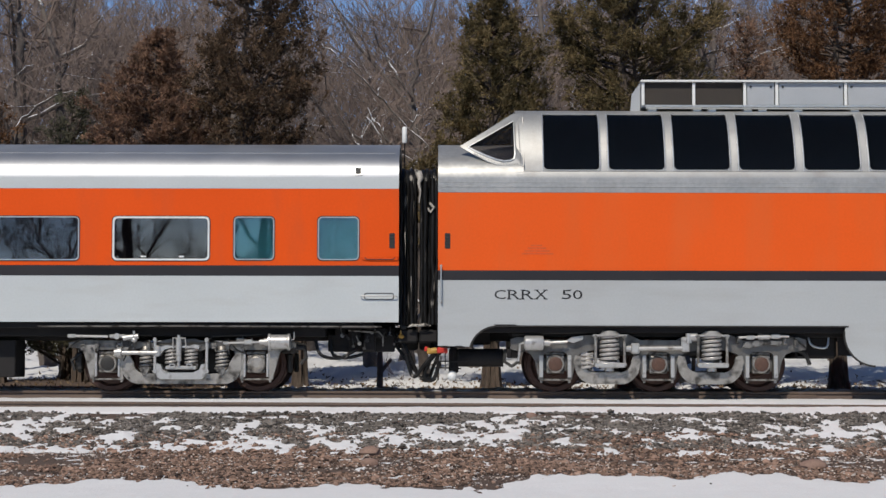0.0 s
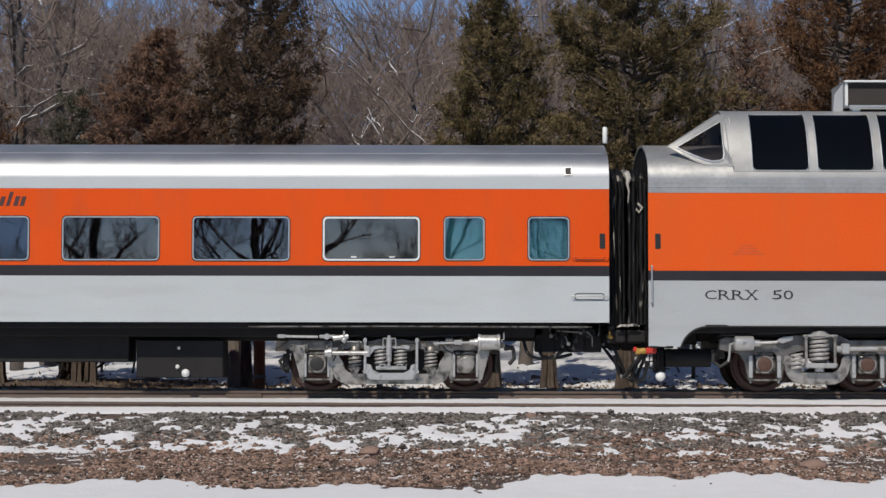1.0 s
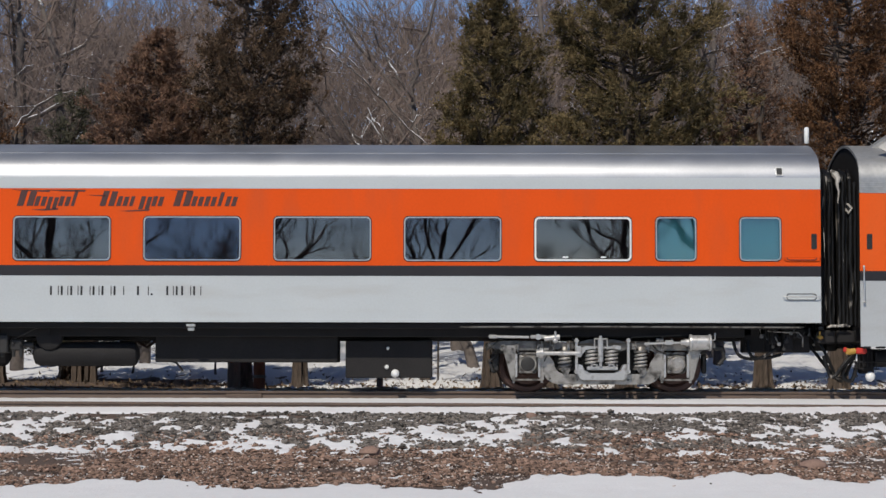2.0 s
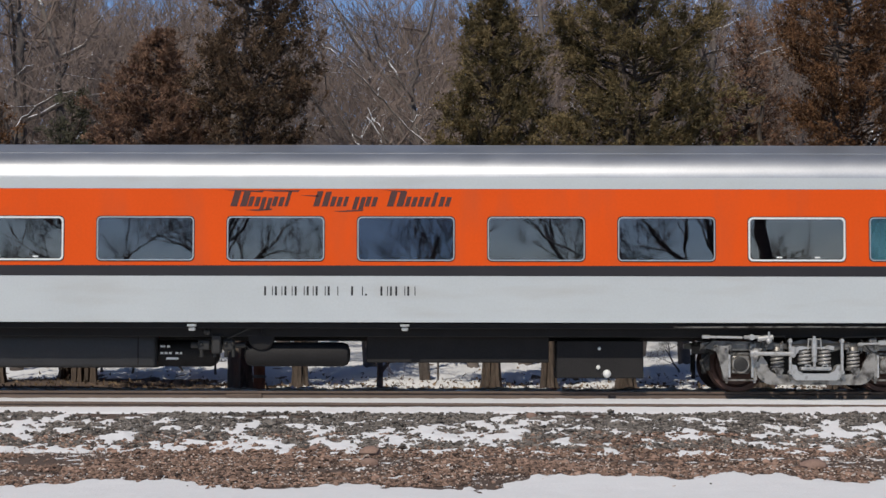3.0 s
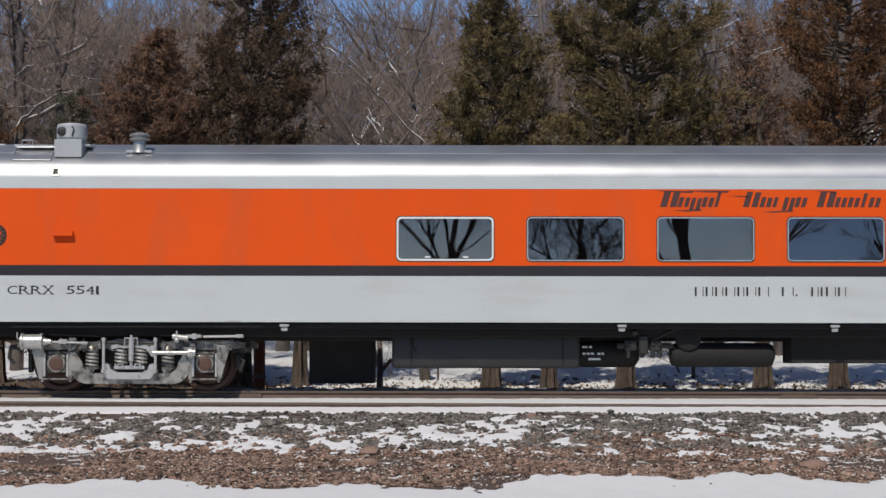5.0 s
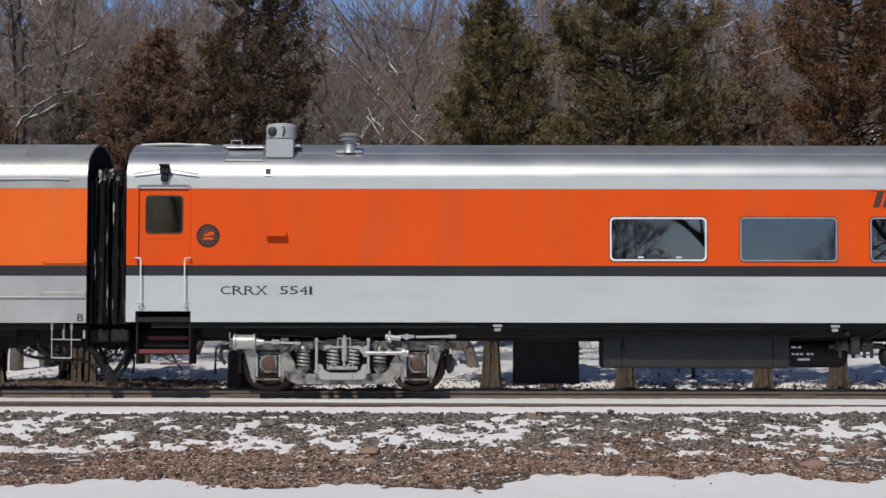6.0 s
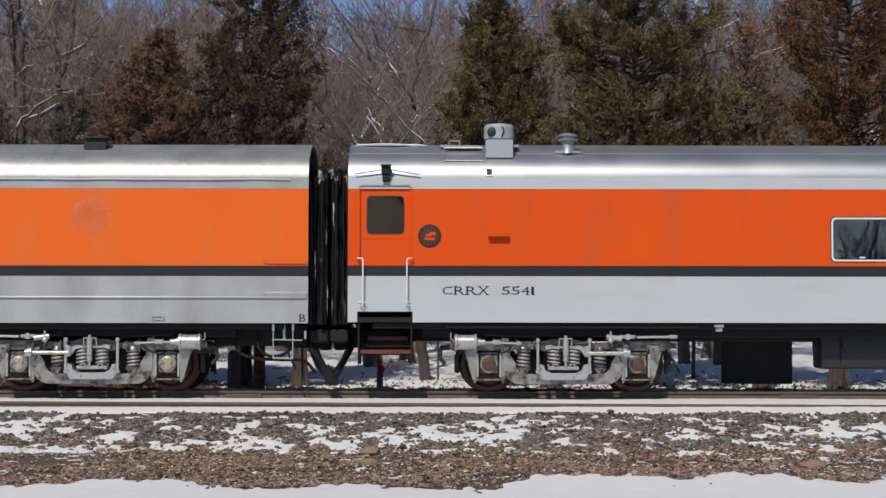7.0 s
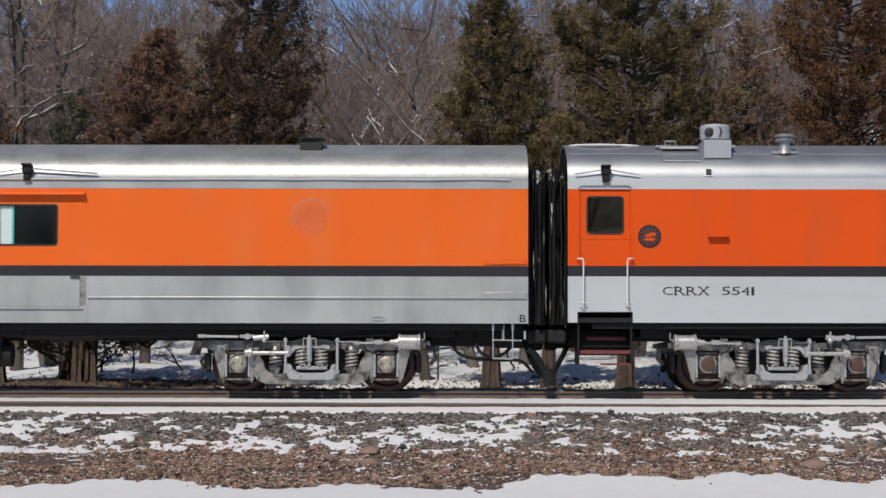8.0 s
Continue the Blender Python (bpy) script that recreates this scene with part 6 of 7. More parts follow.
def build_baggage_car():
    """The third car: plain faded orange side, steel lower skin, one window under an awning."""
    car = thing("lounge_car", "faded orange and dull steel passenger car with a blank side", "train car", "cars of the train")
    L = 25.3
    hole = rounded(-10.35, -7.675, 2.38, 3.04, 0.05)
    coach_body(car, -L, 0.0, 1.115, 1.88, 2.05, 3.31, STEEL_SIDE, ORANGE_FADED, BARE, [hole])
    part("drip_rail", Shape().box(-L, 0.0, roof_at(3.455) - 0.008, 0.03, 3.448, 3.462, 0.004), BARE, car)
    part("rib", Shape().box(-7.17, -0.02, -0.03, 0.0, 1.515, 1.55, 0.012, 2).box(-L, -7.24, -0.03, 0.0, 1.335, 1.365, 0.012, 2).box(-7.2, -7.16, -0.008, 0.0, 1.12, 1.875, 0.003), STEEL_SIDE, car)
    for k in range(1, 20):
        x = -1.06 * k - 0.02
        part("roof_seam", Shape().loft(x, x + 0.025, [(y - 0.004, z + 0.004) for y, z in roof_half(3.31)[3:]], 1), BARE, car)
    rng = random.Random(12)
    # Pale sheet-metal colour paints the sun's catch-light along the gutter bead.
    part("gutter_bead", Shape().tube([(-L + 0.5 * k, roof_at(3.45) - 0.016 + rng.uniform(-0.004, 0.004), 3.458 + rng.uniform(-0.005, 0.005)) for k in range(int(L * 2) + 1)], 0.017, 8), AC_WHITE, car, "worn gutter bead, its catch-light painted pale")
    awn = Shape().prism([(0.02, 3.245), (-0.1, 3.225), (-0.105, 3.2), (-0.09, 3.2), (0.02, 3.225)], (), -10.6, -7.22, "x")
    part("awning", awn, ORANGE_FADED, car, "narrow orange awning over the window")
    w = part("window", Shape().prism(rounded(-10.36, -7.665, 2.37, 3.05, 0.055), [rounded(-10.33, -7.69, 2.4, 3.02, 0.045)], -0.008, 0.03), GASKET, car, "wide window with a half-open pale sash")
    part("pane", Shape().prism(rounded(-8.42, -7.68, 2.39, 3.03, 0.04), (), 0.04, 0.046), GLASS_DARK, w)
    part("sash", Shape().box(-8.6, -8.42, 0.03, 0.05, 2.39, 3.02, 0.004), CURTAIN, w, "pale green-edged sliding sash")
    part("sash_edge", Shape().box(-8.42, -8.385, 0.02, 0.05, 2.39, 3.02, 0.004), material("green_glass_edge", (0.1, 0.5, 0.45), 0.3, vary=0.1, bump=0), w)
    part("sash", Shape().box(-10.33, -8.61, 0.03, 0.05, 2.39, 3.02, 0.004), CURTAIN, w)
    part("service_door", Shape().prism([(-10.5, 1.375), (-7.3, 1.375), (-7.3, 1.875), (-10.5, 1.875)], (), -0.01, 0.0), STEEL_SIDE, car, "wide steel service door in the lower side", smooth=False)
    part("latch", Shape().box(-7.45, -7.3, -0.04, 0.0, 1.84, 1.875, 0.008), TRUCK_DARK, car)
    part("door_post", Shape().box(-7.3, -7.2, -0.006, 0.0, 1.4, 1.87, 0.003), TRUCK, car)
    s = Shape().prism(arc(-3.54, 2.83, 0.33, 20, 200, 14) + arc(-3.54, 2.83, 0.27, 200, 20, 14), (), -0.0015, 0.0)
    part("faded_patch", Shape().prism(arc(-3.54, 2.8, 0.27, 0, 350, 28), (), -0.001, 0.0), material("patched_orange_paint", (0.7, 0.125, 0.022), 0.55, vary=0.12, scale=3, fine=20, bump=0), car)
    part("faded_mark", s, material("bleached_orange_mark", (0.62, 0.15, 0.055), 0.55, vary=0.2, scale=3, fine=20, bump=0), car, "bleached ghost of a removed round emblem")
    handhold(car, -0.72, -0.03, 2.14, ORANGE_FADED, 0.05)
    handhold(car, -0.72, -0.03, 1.61, FRAME, 0.05)
    lettering("B", -0.14, -0.02, 1.14, 1.26, -0.004, LETTER, car, 0.006)
    part("card_holder", Shape().prism(rounded(-2.555, -2.33, 1.165, 1.235, 0.02), [rounded(-2.53, -2.355, 1.185, 1.22, 0.01)], -0.02, 0.0), STEEL_SIDE, car)
    marker_light(car, -8.17, 3.57, reach=1.15)
    part("roof_ventilator", Shape().box(-3.77, -3.4, 0.55, 0.95, 4.0, 4.13, 0.01).box(-3.74, -3.43, 0.6, 0.9, 4.13, 4.2, 0.01).box(-3.8, -3.37, 0.52, 0.98, 4.19, 4.215, 0.006), TRUCK_DARK, car, "squat dark roof ventilator")
    lad = Shape()
    for x in (-0.57, -0.25):
        lad.rod((x, 0.1, 0.54), (x, 0.1, 1.1), 0.01, n=6).box(x - 0.02, x + 0.02, 0.08, 0.13, 1.0, 1.11, 0.006)
    lad.tube([(-0.59, 0.1, 0.85), (-0.1, 0.1, 0.84)], 0.012, 6).tube([(-0.57, 0.1, 0.55), (-0.25, 0.1, 0.54)], 0.014, 6).box(-0.07, -0.03, 0.12, 0.16, 0.86, 1.0, 0.006).box(-0.42, -0.38, 0.2, 0.24, 0.84, 1.1, 0.006)
    part("stirrup_ladder", lad, FRAME, car, "white stirrup step ladder")
    part("underfloor_gear", Shape().box(-9.6, -5.9, 0.5, 2.4, 0.88, 1.1, 0.02).box(-8.3, -7.0, 0.25, 0.9, 0.84, 1.1, 0.06).box(-14, -8.65, 0.3, 1.2, 0.45, 1.1, 0.05).rod((-9.4, 0.6, 0.6), (-8.5, 0.6, 0.6), 0.2, n=20), BLACK, car)
    hose(car, [(-0.85, 0.4, 0.95), (-0.82, 0.35, 0.72), (-0.65, 0.35, 0.58), (-0.4, 0.35, 0.62), (-0.2, 0.4, 0.8), (-0.1, 0.45, 0.95)], 0.026)
    hose(car, [(-0.3, 0.3, 0.9), (-0.33, 0.3, 0.6), (-0.22, 0.3, 0.4), (-0.26, 0.3, 0.36)], 0.016)
    hose(car, [(0.0, 0.3, 0.7), (0.12, 0.3, 0.62), (0.24, 0.3, 0.42), (0.33, 0.32, 0.2)], 0.05)
    part("hose_coupling", Shape().tube([(0.26, 0.34, 0.42), (0.34, 0.34, 0.26), (0.4, 0.36, 0.16)], [0.07, 0.1, 0.08], 10).box(0.26, 0.48, 0.3, 0.44, 0.1, 0.22, 0.04, 2), BLACK, car)
    hose(car, [(-1.25, 0.5, 0.9), (-1.15, 0.45, 0.65), (-0.9, 0.45, 0.55), (-0.5, 0.45, 0.52), (-0.1, 0.5, 0.5), (0.1, 0.5, 0.3)])
    hose(car, [(-0.05, 0.7, 0.95), (0.05, 0.6, 0.6), (0.22, 0.6, 0.35), (0.4, 0.6, 0.3)], 0.04)
    part("end_sill_gear", Shape().box(-1.6, -0.05, 0.6, 2.4, 0.75, 1.1, 0.02), BLACK, car)
    part("rivet", Shape().ball((-1.45, 0.28, 1.08), 0.025, sub=1).ball((-1.3, 0.28, 1.08), 0.025, sub=1), WHITE, car)
    diaphragm(car, 0.0, 1, 6)
    torn_rubber(car, 0.17, 3.63, 0.07, 0.26, 1)
    torn_rubber(car, 0.36, 3.64, 0.09, 0.16, 2)
    torn_rubber(car, 0.4, 3.1, 0.03, 0.4, 3)
    torn_rubber(car, 0.1, 2.3, 0.018, 0.5, 4)
    torn_rubber(car, 0.3, 1.75, 0.016, 0.5, 5)
    coupler(car, 0.0, 1)
    four_wheel_truck(car, -3.53, (WORN_CAP, WORN_CAP))
    four_wheel_truck(car, -21.8, (TRUCK, TRUCK))
    return car


# ---- the trees ----
def limb_rings(verts, faces, pts, radii, n):
    """A tapered tube of n sides along points."""
    o = len(verts)
    for i, p in enumerate(pts):
        d = (pts[min(i + 1, len(pts) - 1)] - pts[max(i - 1, 0)]).normalized()
        s = d.cross(Vector((0.15, 0.95, 0.28))).normalized()
        q = s.cross(d)
        for k in range(n):
            a = k * math.tau / n
            verts.append(p + (s * math.cos(a) + q * math.sin(a)) * radii[i])
    for i in range(len(pts) - 1):
        for k in range(n):
            a, b = o + i * n + k, o + i * n + (k + 1) % n
            faces.append((a, b, b + n, a + n))


def bare_tree_meshes(seed, height, lean=0.0, spread=0.55, levels=5, thick=0.16, density=1.0, paths=(), least=0.006, bark=None):
    """Trunk with limbs, and a crown of fine twigs, for a leafless tree."""
    rng = random.Random(seed)
    tv, tf, cv, cf = [], [], [], []

    def grow(p, d, length, r, level):
        n = 5 if level < 3 else 3
        steps = 5 if level < 3 else 2 if level < levels else 1
        pts, radii = [p.copy()], [r]
        q, way = p.copy(), d.copy()
        for i in range(steps):
            way = (way + Vector((rng.gauss(0, 0.13), rng.gauss(0, 0.13), rng.gauss(0.03, 0.1)))).normalized()
            q = q + way * (length / steps)
            pts.append(q.copy())
            radii.append(r * (1 - 0.55 * (i + 1) / steps) if level < levels else r * (1 - 0.8 * (i + 1) / steps))
        target = (tv, tf) if level < 3 else (cv, cf)
        limb_rings(*target, pts, radii, 7 if level == 0 else n)
        if level >= levels:
            return
        count = max(2, round((5 if level == 0 else 4.4 if level < 3 else 4.0) * density + rng.uniform(-0.6, 0.9)))
        for k in range(count):
            t = rng.uniform(0.3 if level else 0.35, 1.0)
            i = min(steps - 1, int(t * steps))
            base = pts[i].lerp(pts[i + 1], t * steps - i)
            side = Vector((rng.gauss(0, 1), rng.gauss(0, 1), rng.gauss(0.1, 0.5))).normalized()
            nd = (way * (1 - spread) + side * spread + Vector((0, 0, 0.18))).normalized()
            grow(base, nd, length * rng.uniform(0.45, 0.72), max(least, radii[i] * rng.uniform(0.42, 0.62)), level + 1)
    for points, r0, r1, shoots in paths:
        pts = [Vector((x, 0.25 * math.sin(i * 2.1 + seed), z)) for i, (x, z) in enumerate(points)]
        fine = [pts[i].lerp(pts[i + 1], k / 4) + Vector((rng.gauss(0, 0.03), rng.gauss(0, 0.03), rng.gauss(0, 0.03))) for i in range(len(pts) - 1) for k in range(4)] + [pts[-1]]
        radii = [r0 + (r1 - r0) * i / (len(fine) - 1) for i in range(len(fine))]
        limb_rings(tv, tf, [fine[0]] + fine + [fine[-1]], [0.0005] + radii + [0.0005], 7)
        for k in range(shoots):
            i = rng.randrange(len(fine) // 3, len(fine))
            side = Vector((rng.gauss(0, 1), rng.gauss(0, 1), rng.gauss(0.4, 0.6))).normalized()
            grow(fine[i], side, rng.uniform(0.8, 1.9), max(0.012, radii[i] * 0.4), 3)
    if not paths:
        grow(Vector((0, 0, -0.2)), Vector((lean, 0.05, 1)).normalized(), height * 0.5, thick, 0)
    return mesh_from("trunk", tv, tf, bark or LIMB, True), mesh_from("twigs", cv, cf, TWIG)


BARE_KINDS = []


def bare_tree(kind, x, y, size=1.0, turn=0.0, z=None, group="bare trees behind the train", label=""):
    t = thing("bare_tree", label or "leafless grey-brown deciduous tree with snow on its limbs", "tree", group, pose(x, y, bank(x, y) if z is None else z, 0, 0, turn))
    t.scale = (size, size, size)
    trunk, twigs = BARE_KINDS[kind]
    part("trunk", trunk, LIMB, t)
    part("crown", twigs, TWIG, t)
    return t


def juniper(x, y, height, half, seed, mat, label, skirt=1.0, power=0.8, trunks=((0, 0),), count=9000, lean=0.0, gaps=0.5, size=0.047):
    """An evergreen: shaggy trunk, rising limbs, and a crown of feathery plumes of small sprays with dark gaps between."""
    rng = np.random.default_rng(seed)
    t = thing("juniper_tree", label, "tree", "evergreen trees behind the train", pose(x, y, bank(x, y)))
    s = Shape()
    for dx, dy in trunks:
        main = (dx, dy) == trunks[0] and abs(dx) < 0.4
        tall = height * (0.8 if main else 0.42)
        pts = [(dx * (1 - (i / 9) ** 2 * (0.0 if main else 0.8)) + 0.05 * math.sin(3 * i + seed), dy + 0.05 * math.cos(2 * i + seed), -0.15 + tall * i / 9) for i in range(10)]
        r = 0.145 if abs(dx) < 0.4 else 0.12 if abs(dx) < 1.3 or dx < -1.65 else 0.08
        s.tube(pts, [r * (1.25 if i == 0 else 0.95 - 0.083 * i) for i in range(10)], 9)
        for k in range(5):
            a = k * 1.26 + seed
            s.tube([(dx + math.cos(a) * r * 1.7, dy + math.sin(a) * r * 1.7, -0.12), (dx + math.cos(a) * r * 1.05, dy + math.sin(a) * r * 1.05, 0.16), (dx + math.cos(a) * r * 0.8, dy + math.sin(a) * r * 0.8, 0.9), (dx + math.cos(a) * r * 0.6, dy + math.sin(a) * r * 0.6, 2.2)], [0.28 * r, 0.41 * r, 0.31 * r, 0.14 * r], 5)
    nb = max(60, int(12.5 * (height - skirt) * (0.5 + half)))
    tips = []
    for k in range(nb):
        f = ((k + 0.5) / nb) ** 1.15
        h = skirt + (height - skirt) * f
        a = k * 2.39996 + rng.uniform(-0.5, 0.5)
        hollow = noise.noise((math.cos(a) * 1.3 + seed, math.sin(a) * 1.3, h * 0.9))
        if hollow < -0.12 - 0.25 * (1 - gaps) and rng.random() < gaps:
            continue
        rad = half * max(0.05, (1 - f) ** power) * min(1.0, 0.7 + 3 * f) * (0.86 + 0.6 * hollow + rng.uniform(-0.3, 0.22))
        rad = max(0.1, rad)
        ox = lean * f
        rise = rng.uniform(0.25, 0.75) * rad
        p0 = Vector((ox * 0.8, 0, h - rise))
        p1 = Vector((ox + math.cos(a) * rad, math.sin(a) * rad, h + rng.uniform(-0.1, 0.12) * rad))
        mid = p0.lerp(p1, 0.55) - Vector((0, 0, 0.12 * rad))
        s.tube([p0, mid, p1], [0.03, 0.02, 0.005], 4, False)
        tips.append((p0, mid, p1, rad))
    part("trunk", s, BARK, t, "shaggy grey-brown trunk")
    P, D = [], []
    plumes = [3 + 15 * rad / half * min(1.0, rad / 0.6) for *_, rad in tips]
    per = 1.15 * count / sum(plumes)
    for (p0, mid, p1, rad), many in zip(tips, plumes):
        a, b, c = np.array(p0), np.array(mid), np.array(p1)
        out = (c - a) / (np.linalg.norm(c - a) + 1e-6)
        for _ in range(int(many + rng.random())):
            u = 1.0 - 0.55 * rng.random() ** 1.3
            root = (1 - u) ** 2 * a + 2 * u * (1 - u) * b + u * u * c + rng.normal(0, 1, 3) * (0.13, 0.13, 0.055) * min(1.0, 0.3 + rad)
            axis = out * rng.uniform(0.4, 1.1) + rng.normal(0, 0.42, 3) + (0, 0, rng.uniform(0.1, 0.75))
            axis /= np.linalg.norm(axis)
            long = rng.uniform(0.18, 0.42) * min(1.0, 0.55 + 0.5 * rad)
            k = max(6, int(per * rng.uniform(0.6, 1.4)))
            s_ = rng.random(k)[:, None]
            off = rng.normal(0, 1, (k, 3))
            fat = rng.uniform(0.03, 0.058) * (0.3 + 2.6 * s_ * (1.02 - s_))
            P.append(root + axis * long * s_ + off * fat)
            D.append(axis * 1.1 + off * 0.42 + rng.normal(0, 0.18, (k, 3)))
    P, D = np.concatenate(P), np.concatenate(D)
    D /= np.linalg.norm(D, axis=1)[:, None]
    n = len(P)
    verts = np.zeros((n, 9, 3))
    side = np.cross(D, rng.normal(0, 1, (n, 3)))
    side /= np.linalg.norm(side, axis=1)[:, None]
    up = np.cross(D, side)
    L = rng.uniform(0.6, 1.5, n)[:, None] * size
    for j, (ang, out) in enumerate(((0.0, 0.15), (2.1, 0.45), (4.2, 0.45))):
        way = D + out * (side * math.cos(ang) + up * math.sin(ang))
        wide = np.cross(way, side * math.sin(ang + 0.4) + up * math.cos(ang)) * L * 0.21
        verts[:, j * 3] = P - wide
        verts[:, j * 3 + 1] = P + wide + way * L * 0.25
        verts[:, j * 3 + 2] = P + way * L
    faces = np.arange(n * 9).reshape(-1, 3)
    me = mesh_from("crown", verts.reshape(-1, 3).tolist(), faces.tolist(), mat)
    part("crown", me, mat, t)
    return t


def build_trees():
    for seed, h, lean, spread, thick in ((1, 9, 0.05, 0.5, 0.17), (2, 11, -0.12, 0.55, 0.2), (3, 8, 0.25, 0.6, 0.15), (4, 10, 0.0, 0.5, 0.16), (5, 7, -0.3, 0.62, 0.13)):
        BARE_KINDS.append(bare_tree_meshes(seed, h, lean, spread, 5, thick))
    for seed, h, lean, spread, thick in ((6, 9, 0.05, 0.5, 0.17), (7, 11, -0.1, 0.55, 0.2), (8, 8, 0.2, 0.6, 0.15), (9, 10, 0.0, 0.5, 0.16)):
        BARE_KINDS.append(bare_tree_meshes(seed, h, lean, spread, 4, thick, 1.25, least=0.012))
    J = "evergreen juniper with "
    juniper(-3.72, 6.4, 10.4, 1.85, 21, DARK_JUNIPER, J + "dark green-brown foliage behind the track", 2.6, 0.85, ((-0.15, 0), (0.95, 0.1)), 62000, gaps=0.5)
    juniper(-5.85, 7.0, 6.95, 2.55, 22, RUST_JUNIPER, J + "rust-brown winter foliage", 2.0, 0.78, ((-1.35, 0), (-1.12, 0.1)), 84000, lean=0.25, gaps=0.25)
    juniper(0.95, 6.4, 8.6, 1.8, 23, GREEN_JUNIPER, J + "olive foliage and a stout shaggy trunk", 2.6, 0.9, ((0, 0),), 64000, gaps=0.4)
    juniper(3.74, 6.4, 12.0, 2.15, 24, GREEN_JUNIPER, J + "dense olive foliage, the tallest by the track", 2.6, 0.6, ((-0.19, 0), (-1.68, 0.1)), 120000, gaps=0.4)
    juniper(6.0, 6.9, 7.2, 1.1, 25, RUST_JUNIPER, J + "thin rust-brown foliage", 2.4, 0.6, ((0.2, -0.5),), 16000)
    juniper(7.95, 6.4, 10.8, 1.75, 26, RED_JUNIPER, J + "red-brown winter foliage", 2.6, 0.6, ((-0.28, 0),), 74000, gaps=0.4)
    juniper(-8.75, 6.8, 5.5, 0.8, 27, RED_JUNIPER, J + "red-brown foliage at the wood's edge", 0.8, 0.6, ((0, 0),), 12000, gaps=0.2)
    juniper(-7.55, 8.0, 5.8, 1.15, 28, BUSH_GREEN, J + "deep green low rounded foliage", 0.5, 0.5, ((0, 0),), 30000, gaps=0.3)
    juniper(10.4, 7.0, 9.0, 1.3, 29, RED_JUNIPER, J + "red-brown foliage beyond the dome car", 1.0, 0.6, ((0, 0),), 9000)
    for x, y, k, sz in ((-4.8, 10.0, 2, 0.2), (-5.6, 11.0, 4, 0.22), (-6.6, 10.0, 0, 0.18), (5.2, 11.5, 4, 0.2), (-4.1, 12.0, 1, 0.2), (-7.4, 11.0, 3, 0.2)):
        bare_tree(k, x, y, sz, 60 * x, group="low shrubs behind the track", label="low leafless shrub growing from the snow")
    heroes = (
        (41, 12, (([(-0.45, -0.3), (-0.53, 4.7), (-0.7, 6.1), (-0.49, 7.24), (-0.1, 8.6)], 0.07, 0.03, 12), ([(-0.68, 6.0), (-1.0, 6.5), (-1.35, 7.1), (-1.6, 7.8)], 0.035, 0.015, 7),
                  ([(-0.5, 4.6), (-1.18, 4.83), (-1.62, 4.98), (-2.12, 5.4), (-2.4, 5.9)], 0.05, 0.015, 6), ([(-0.9, 4.8), (-1.4, 5.3), (-1.7, 5.9)], 0.035, 0.012, 4))),
        (42, 12, (([(-9.4, -0.3), (-9.45, 4.7), (-9.47, 6.1), (-9.39, 7.3), (-9.6, 8.6)], 0.16, 0.07, 10), ([(-9.42, 5.5), (-8.45, 5.95), (-7.6, 6.2), (-6.94, 6.5)], 0.06, 0.02, 8))),
        (43, 12, (([(-8.4, -0.3), (-8.5, 4.8), (-8.57, 6.36), (-8.63, 7.24), (-9.1, 8.3)], 0.12, 0.05, 9), ([(-8.57, 6.3), (-8.35, 7.36), (-8.2, 8.4)], 0.07, 0.03, 6), ([(-8.6, 6.9), (-8.0, 7.3), (-7.6, 7.9)], 0.045, 0.02, 5))),
        (44, 16, (([(2.0, -0.3), (2.2, 5.0), (2.5, 6.8), (2.3, 9.0)], 0.12, 0.05, 12), ([(2.3, 5.2), (3.1, 5.6), (3.7, 6.3)], 0.05, 0.02, 6))),
        (45, 14, (([(6.4, -0.3), (6.5, 5.0), (6.2, 6.8), (6.5, 9.0)], 0.13, 0.06, 12), ([(6.4, 6.2), (7.2, 7.1), (8.3, 7.6)], 0.06, 0.025, 7), ([(6.3, 6.9), (5.8, 7.6), (5.6, 8.4)], 0.05, 0.02, 6))),
    )
    snowy = (
        (46, 9, (([(-2.6, 7.1), (-2.25, 6.75), (-1.68, 6.28), (-1.1, 5.66), (-0.22, 4.78), (-0.1, -0.2)], 0.011, 0.022, 8), ([(-1.94, 5.1), (-1.6, 4.75), (-1.2, 4.3), (-0.8, 3.6)], 0.012, 0.02, 4),
                 ([(-1.6, 5.54), (-1.3, 5.0), (-0.98, 4.6), (-0.8, 3.9)], 0.011, 0.02, 4), ([(-0.9, 4.9), (-0.5, 5.5), (-0.2, 5.75)], 0.018, 0.01, 4))),
        (47, 9, (([(5.2, -0.2), (5.1, 4.2), (5.25, 6.2), (5.5, 6.75), (6.1, 7.05), (7.2, 7.5)], 0.045, 0.012, 8), ([(5.3, 6.3), (5.9, 6.55), (6.4, 6.5)], 0.016, 0.009, 4), ([(5.4, 6.7), (5.6, 7.2), (6.2, 7.6)], 0.016, 0.009, 5))),
        (48, 9, (([(-9.2, -0.2), (-9.1, 5.0), (-8.8, 5.48), (-8.06, 5.9), (-7.6, 6.0)], 0.045, 0.012, 6), ([(-9.1, 5.2), (-9.0, 6.3), (-8.6, 6.6)], 0.02, 0.01, 5))),
    )
    for k, (seed, y, paths) in enumerate(heroes + snowy):
        trunk, twigs = bare_tree_meshes(seed, 8, paths=paths, bark=SNOW_LIMB if k >= len(heroes) else LIMB)
        t = thing("bare_tree", "leafless tree with thick leaning limbs carrying streaks of snow", "tree", "bare trees behind the train", pose(0, y, bank(0, y)))
        part("trunk", trunk, None, t)
        part("crown", twigs, TWIG, t)
    rng = random.Random(3)
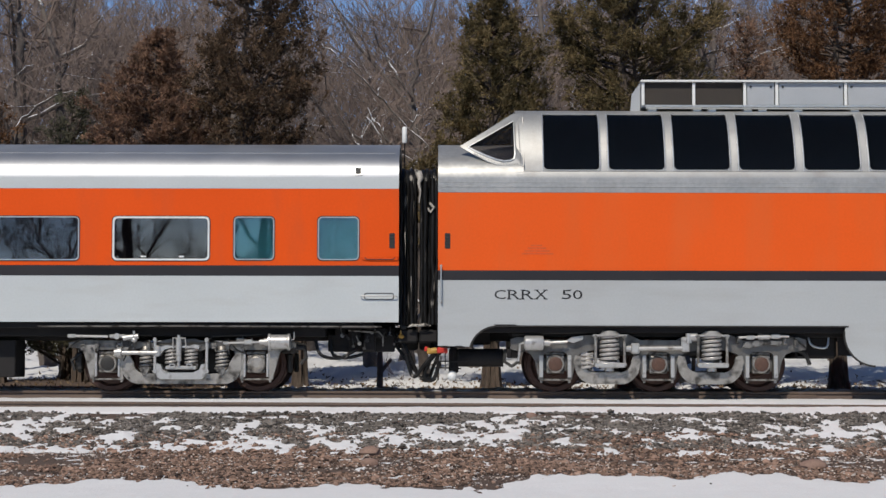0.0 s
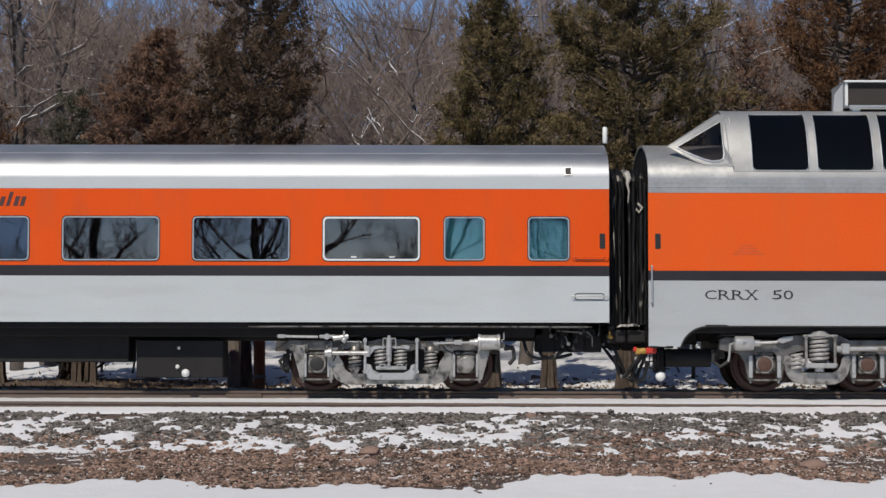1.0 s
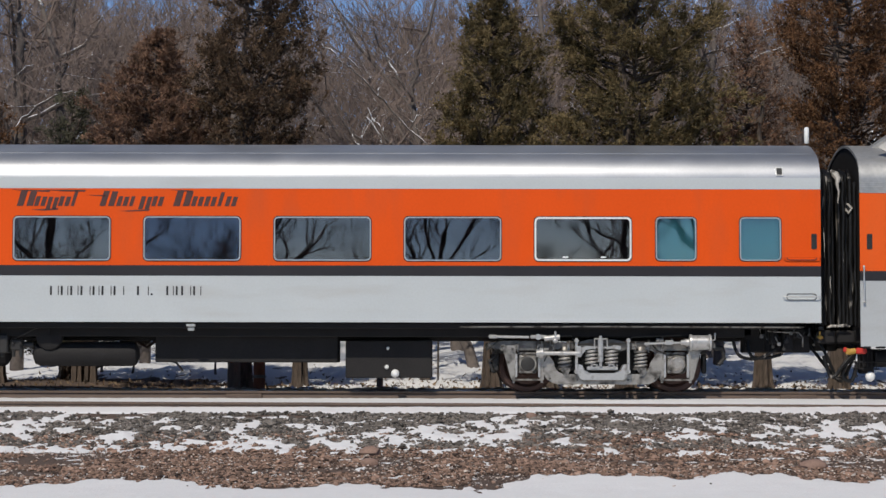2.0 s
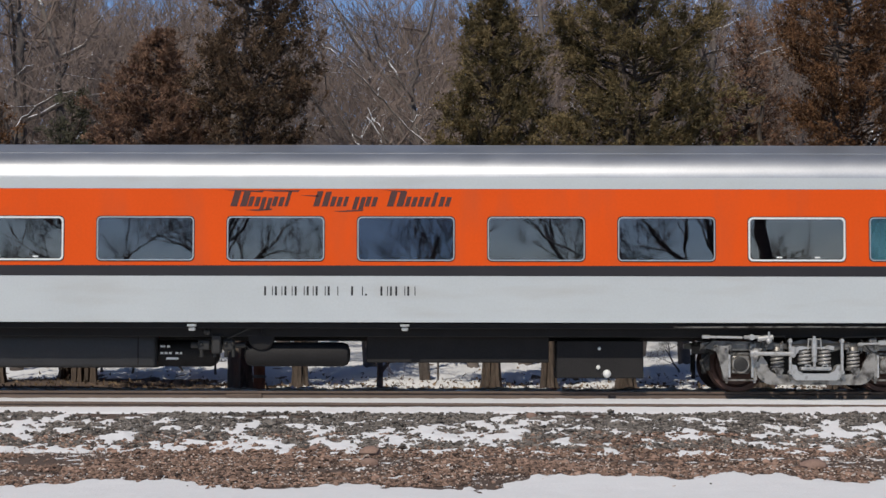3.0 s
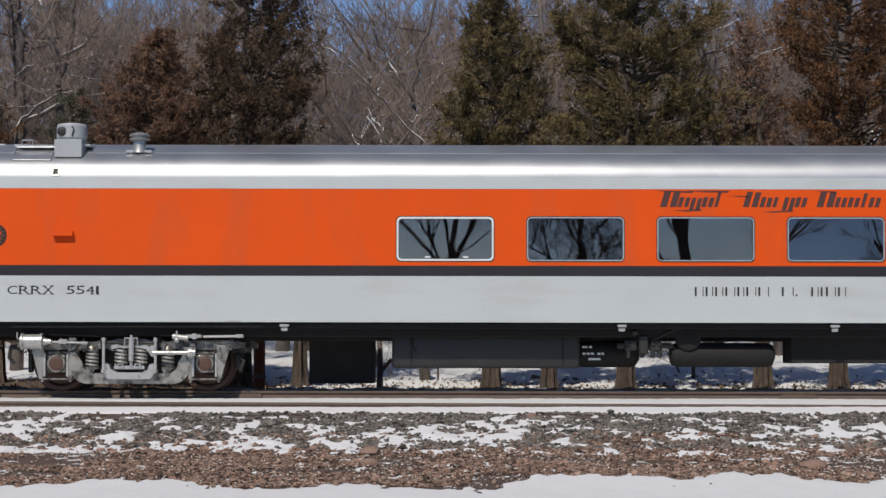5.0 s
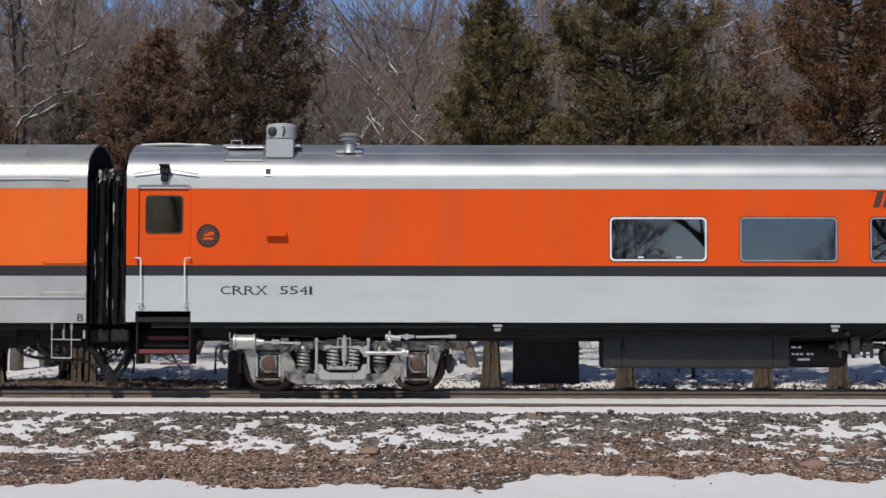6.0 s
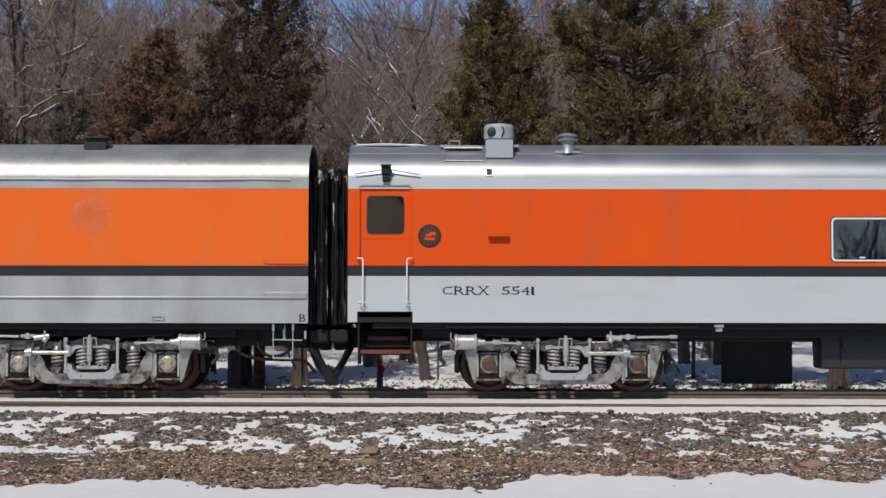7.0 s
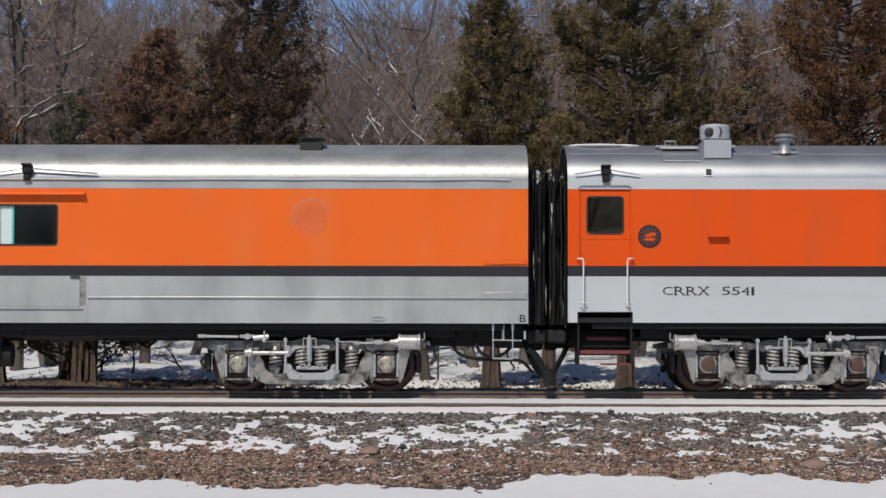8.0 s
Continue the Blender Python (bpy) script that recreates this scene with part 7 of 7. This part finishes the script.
    spots = [(-8.2, 12, 0, 0.95), (-6.9, 14, 3, 0.9), (-1.6, 12.5, 1, 0.9), (-0.35, 9.5, 2, 0.85), (-1.0, 16, 4, 1.1), (5.6, 14, 3, 1.0), (6.6, 18, 0, 1.0), (1.9, 14, 1, 0.9)]
    for x, y, k, sz in spots:
        bare_tree(k, x, y, sz, rng.uniform(0, 360))
    for row, (y, n, half) in enumerate(((15, 6, 10), (20, 12, 12), (25, 14, 14), (30, 17, 16), (36, 19, 18), (43, 20, 20), (52, 20, 22), (62, 18, 24))):
        for i in range(n):
            x = -half + 2 * half * (i + rng.uniform(0.1, 0.9)) / n
            bare_tree(rng.randrange(5) if y < 27 else 5 + rng.randrange(4), x, y + rng.uniform(-2.5, 2.5), rng.uniform(0.75, 1.15) * (1 + 0.003 * y), rng.uniform(0, 360))
    # the trees on the camera's side, which the windows mirror
    for i in range(17):
        x, y = -36 + 4.4 * i + rng.uniform(-1.6, 1.6), -47 - 13 * rng.random()
        bare_tree(i % 5, x, y, rng.uniform(1.4, 2.0), rng.uniform(0, 360), group="bare trees across the field", label="leafless tree across the snowy field")
    for i in range(30):
        x, y = -58 + 4 * i + rng.uniform(-1.8, 1.8), -92 - 24 * rng.random()
        bare_tree(5 + i % 4, x, y, rng.uniform(0.9, 1.3), rng.uniform(0, 360), group="bare trees across the field", label="leafless tree across the snowy field")


def build_trackside():
    p = thing("steel_post", "rust-red steel post with a pale band", "post", at=pose(-3.45, 5.2, bank(-3.45, 5.2)))
    part("shaft", Shape().rod((0, 0, -0.2), (0, 0, 1.3), 0.11, n=16), RUSTPOST, p)
    part("band", Shape().lathe((0, 0, 0.28), [(0.115, 0.0), (0.125, 0.01), (0.125, 0.05), (0.115, 0.06)], "z", 16), POSTWOOD, p)
    q = thing("wooden_post", "grey weathered wooden post with a broken arm", "post", at=pose(-1.2, 5.6, bank(-1.2, 5.6)))
    part("shaft", Shape().tube([(0, 0, -0.2), (0.01, 0, 0.4), (0, 0, 1.1)], [0.07, 0.06, 0.05], 7).tube([(0, 0, 0.35), (0.22, 0, 0.62)], [0.045, 0.03], 6), POSTWOOD, q)
    u = thing("utility_pole", "short grey wooden pole among the evergreens", "pole", at=pose(-3.98, 5.7, bank(-3.98, 5.7)))
    part("shaft", Shape().tube([(0, 0, -0.3), (0.01, 0, 2.5), (0, 0, 5.3)], [0.13, 0.11, 0.1], 10), POSTWOOD, u)
    for x, y, sx, sz in ((-7.0, -5.0, 0.16, 0.1), (-0.95, -6.6, 0.15, 0.09), (-0.9, -8.0, 0.12, 0.07), (4.5, -8.3, 0.18, 0.08), (1.3, -3.2, 0.09, 0.06), (-1.7, -6.0, 0.08, 0.05)):
        sh = Shape().ball((0, 0, 0), 1.0, (sx, sx * 0.8, sz), 2)
        for v in sh.bm.verts:
            v.co += v.co.normalized() * 0.03 * noise.noise(v.co * 9 + Vector((x, y, 0)))
        r = tagged(new("rock", sh.mesh("rock", BOULDER)), "reddish granite rock lying in the gravel", "rock", "rocks in the gravel")
        r.matrix_basis = pose(x, y, bank(x, y) + sz * 0.5, 0, 0, x * 40)
    rng = np.random.default_rng(8)
    n = 3500
    P = np.stack([rng.uniform(-9, 9, n), 4.6 + np.abs(rng.normal(0, 2.4, n)), np.zeros(n)], 1)
    P[:, 2] = [bank(x, y) + max(0, snow_depth(x, y)) + 0.01 for x, y, _ in P]
    D = rng.normal(0, 1, (n, 3)) + (0, 0, 0.7)
    D /= np.linalg.norm(D, axis=1)[:, None]
    S = np.cross(D, rng.normal(0, 1, (n, 3))) * 0.02
    L = rng.uniform(0.03, 0.09, n)[:, None]
    V = np.stack([P - S, P + S, P + D * L], 1).reshape(-1, 3)
    tagged(new("leaf_litter", mesh_from("leaf_litter", V.tolist(), np.arange(n * 3).reshape(-1, 3).tolist(), DRYGRASS)), "dry brown leaves and grass strewn over the snow", "leaves", kind="stuff")


# ---- building, in order ----
build_ground()
build_track()
coach = build_coach()
dome_car = build_dome_car()
lounge = build_baggage_car()
build_trees()
build_trackside()
scatter_stones("grey_ballast", "grey crushed-stone ballast shoulder", STONE_GREY, 26000, -9.2, 9.2, -5.9, -2.2, 0.013, 0.034, 1)
scatter_stones("red_gravel", "red-brown gravel with scattered pale stones", STONE_RED, 30000, -7.5, 7.5, -10.4, -4.6, 0.01, 0.03, 2)
scatter_stones("pale_gravel", "pale pinkish stones strewn over the red-brown gravel", STONE_PALE, 5000, -8.5, 8.5, -10.2, -3.6, 0.007, 0.019, 5, 1.0)


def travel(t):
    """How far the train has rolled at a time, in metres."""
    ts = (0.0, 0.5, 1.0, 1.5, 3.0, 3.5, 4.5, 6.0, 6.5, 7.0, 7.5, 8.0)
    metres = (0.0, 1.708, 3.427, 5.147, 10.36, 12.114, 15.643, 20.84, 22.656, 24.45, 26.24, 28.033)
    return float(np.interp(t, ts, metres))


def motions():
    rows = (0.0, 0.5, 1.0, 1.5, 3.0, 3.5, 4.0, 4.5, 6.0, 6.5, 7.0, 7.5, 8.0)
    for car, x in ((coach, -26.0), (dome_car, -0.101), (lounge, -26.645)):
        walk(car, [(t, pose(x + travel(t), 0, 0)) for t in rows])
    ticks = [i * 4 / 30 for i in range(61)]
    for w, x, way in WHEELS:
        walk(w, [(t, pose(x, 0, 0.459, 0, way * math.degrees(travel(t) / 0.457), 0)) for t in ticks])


motions()
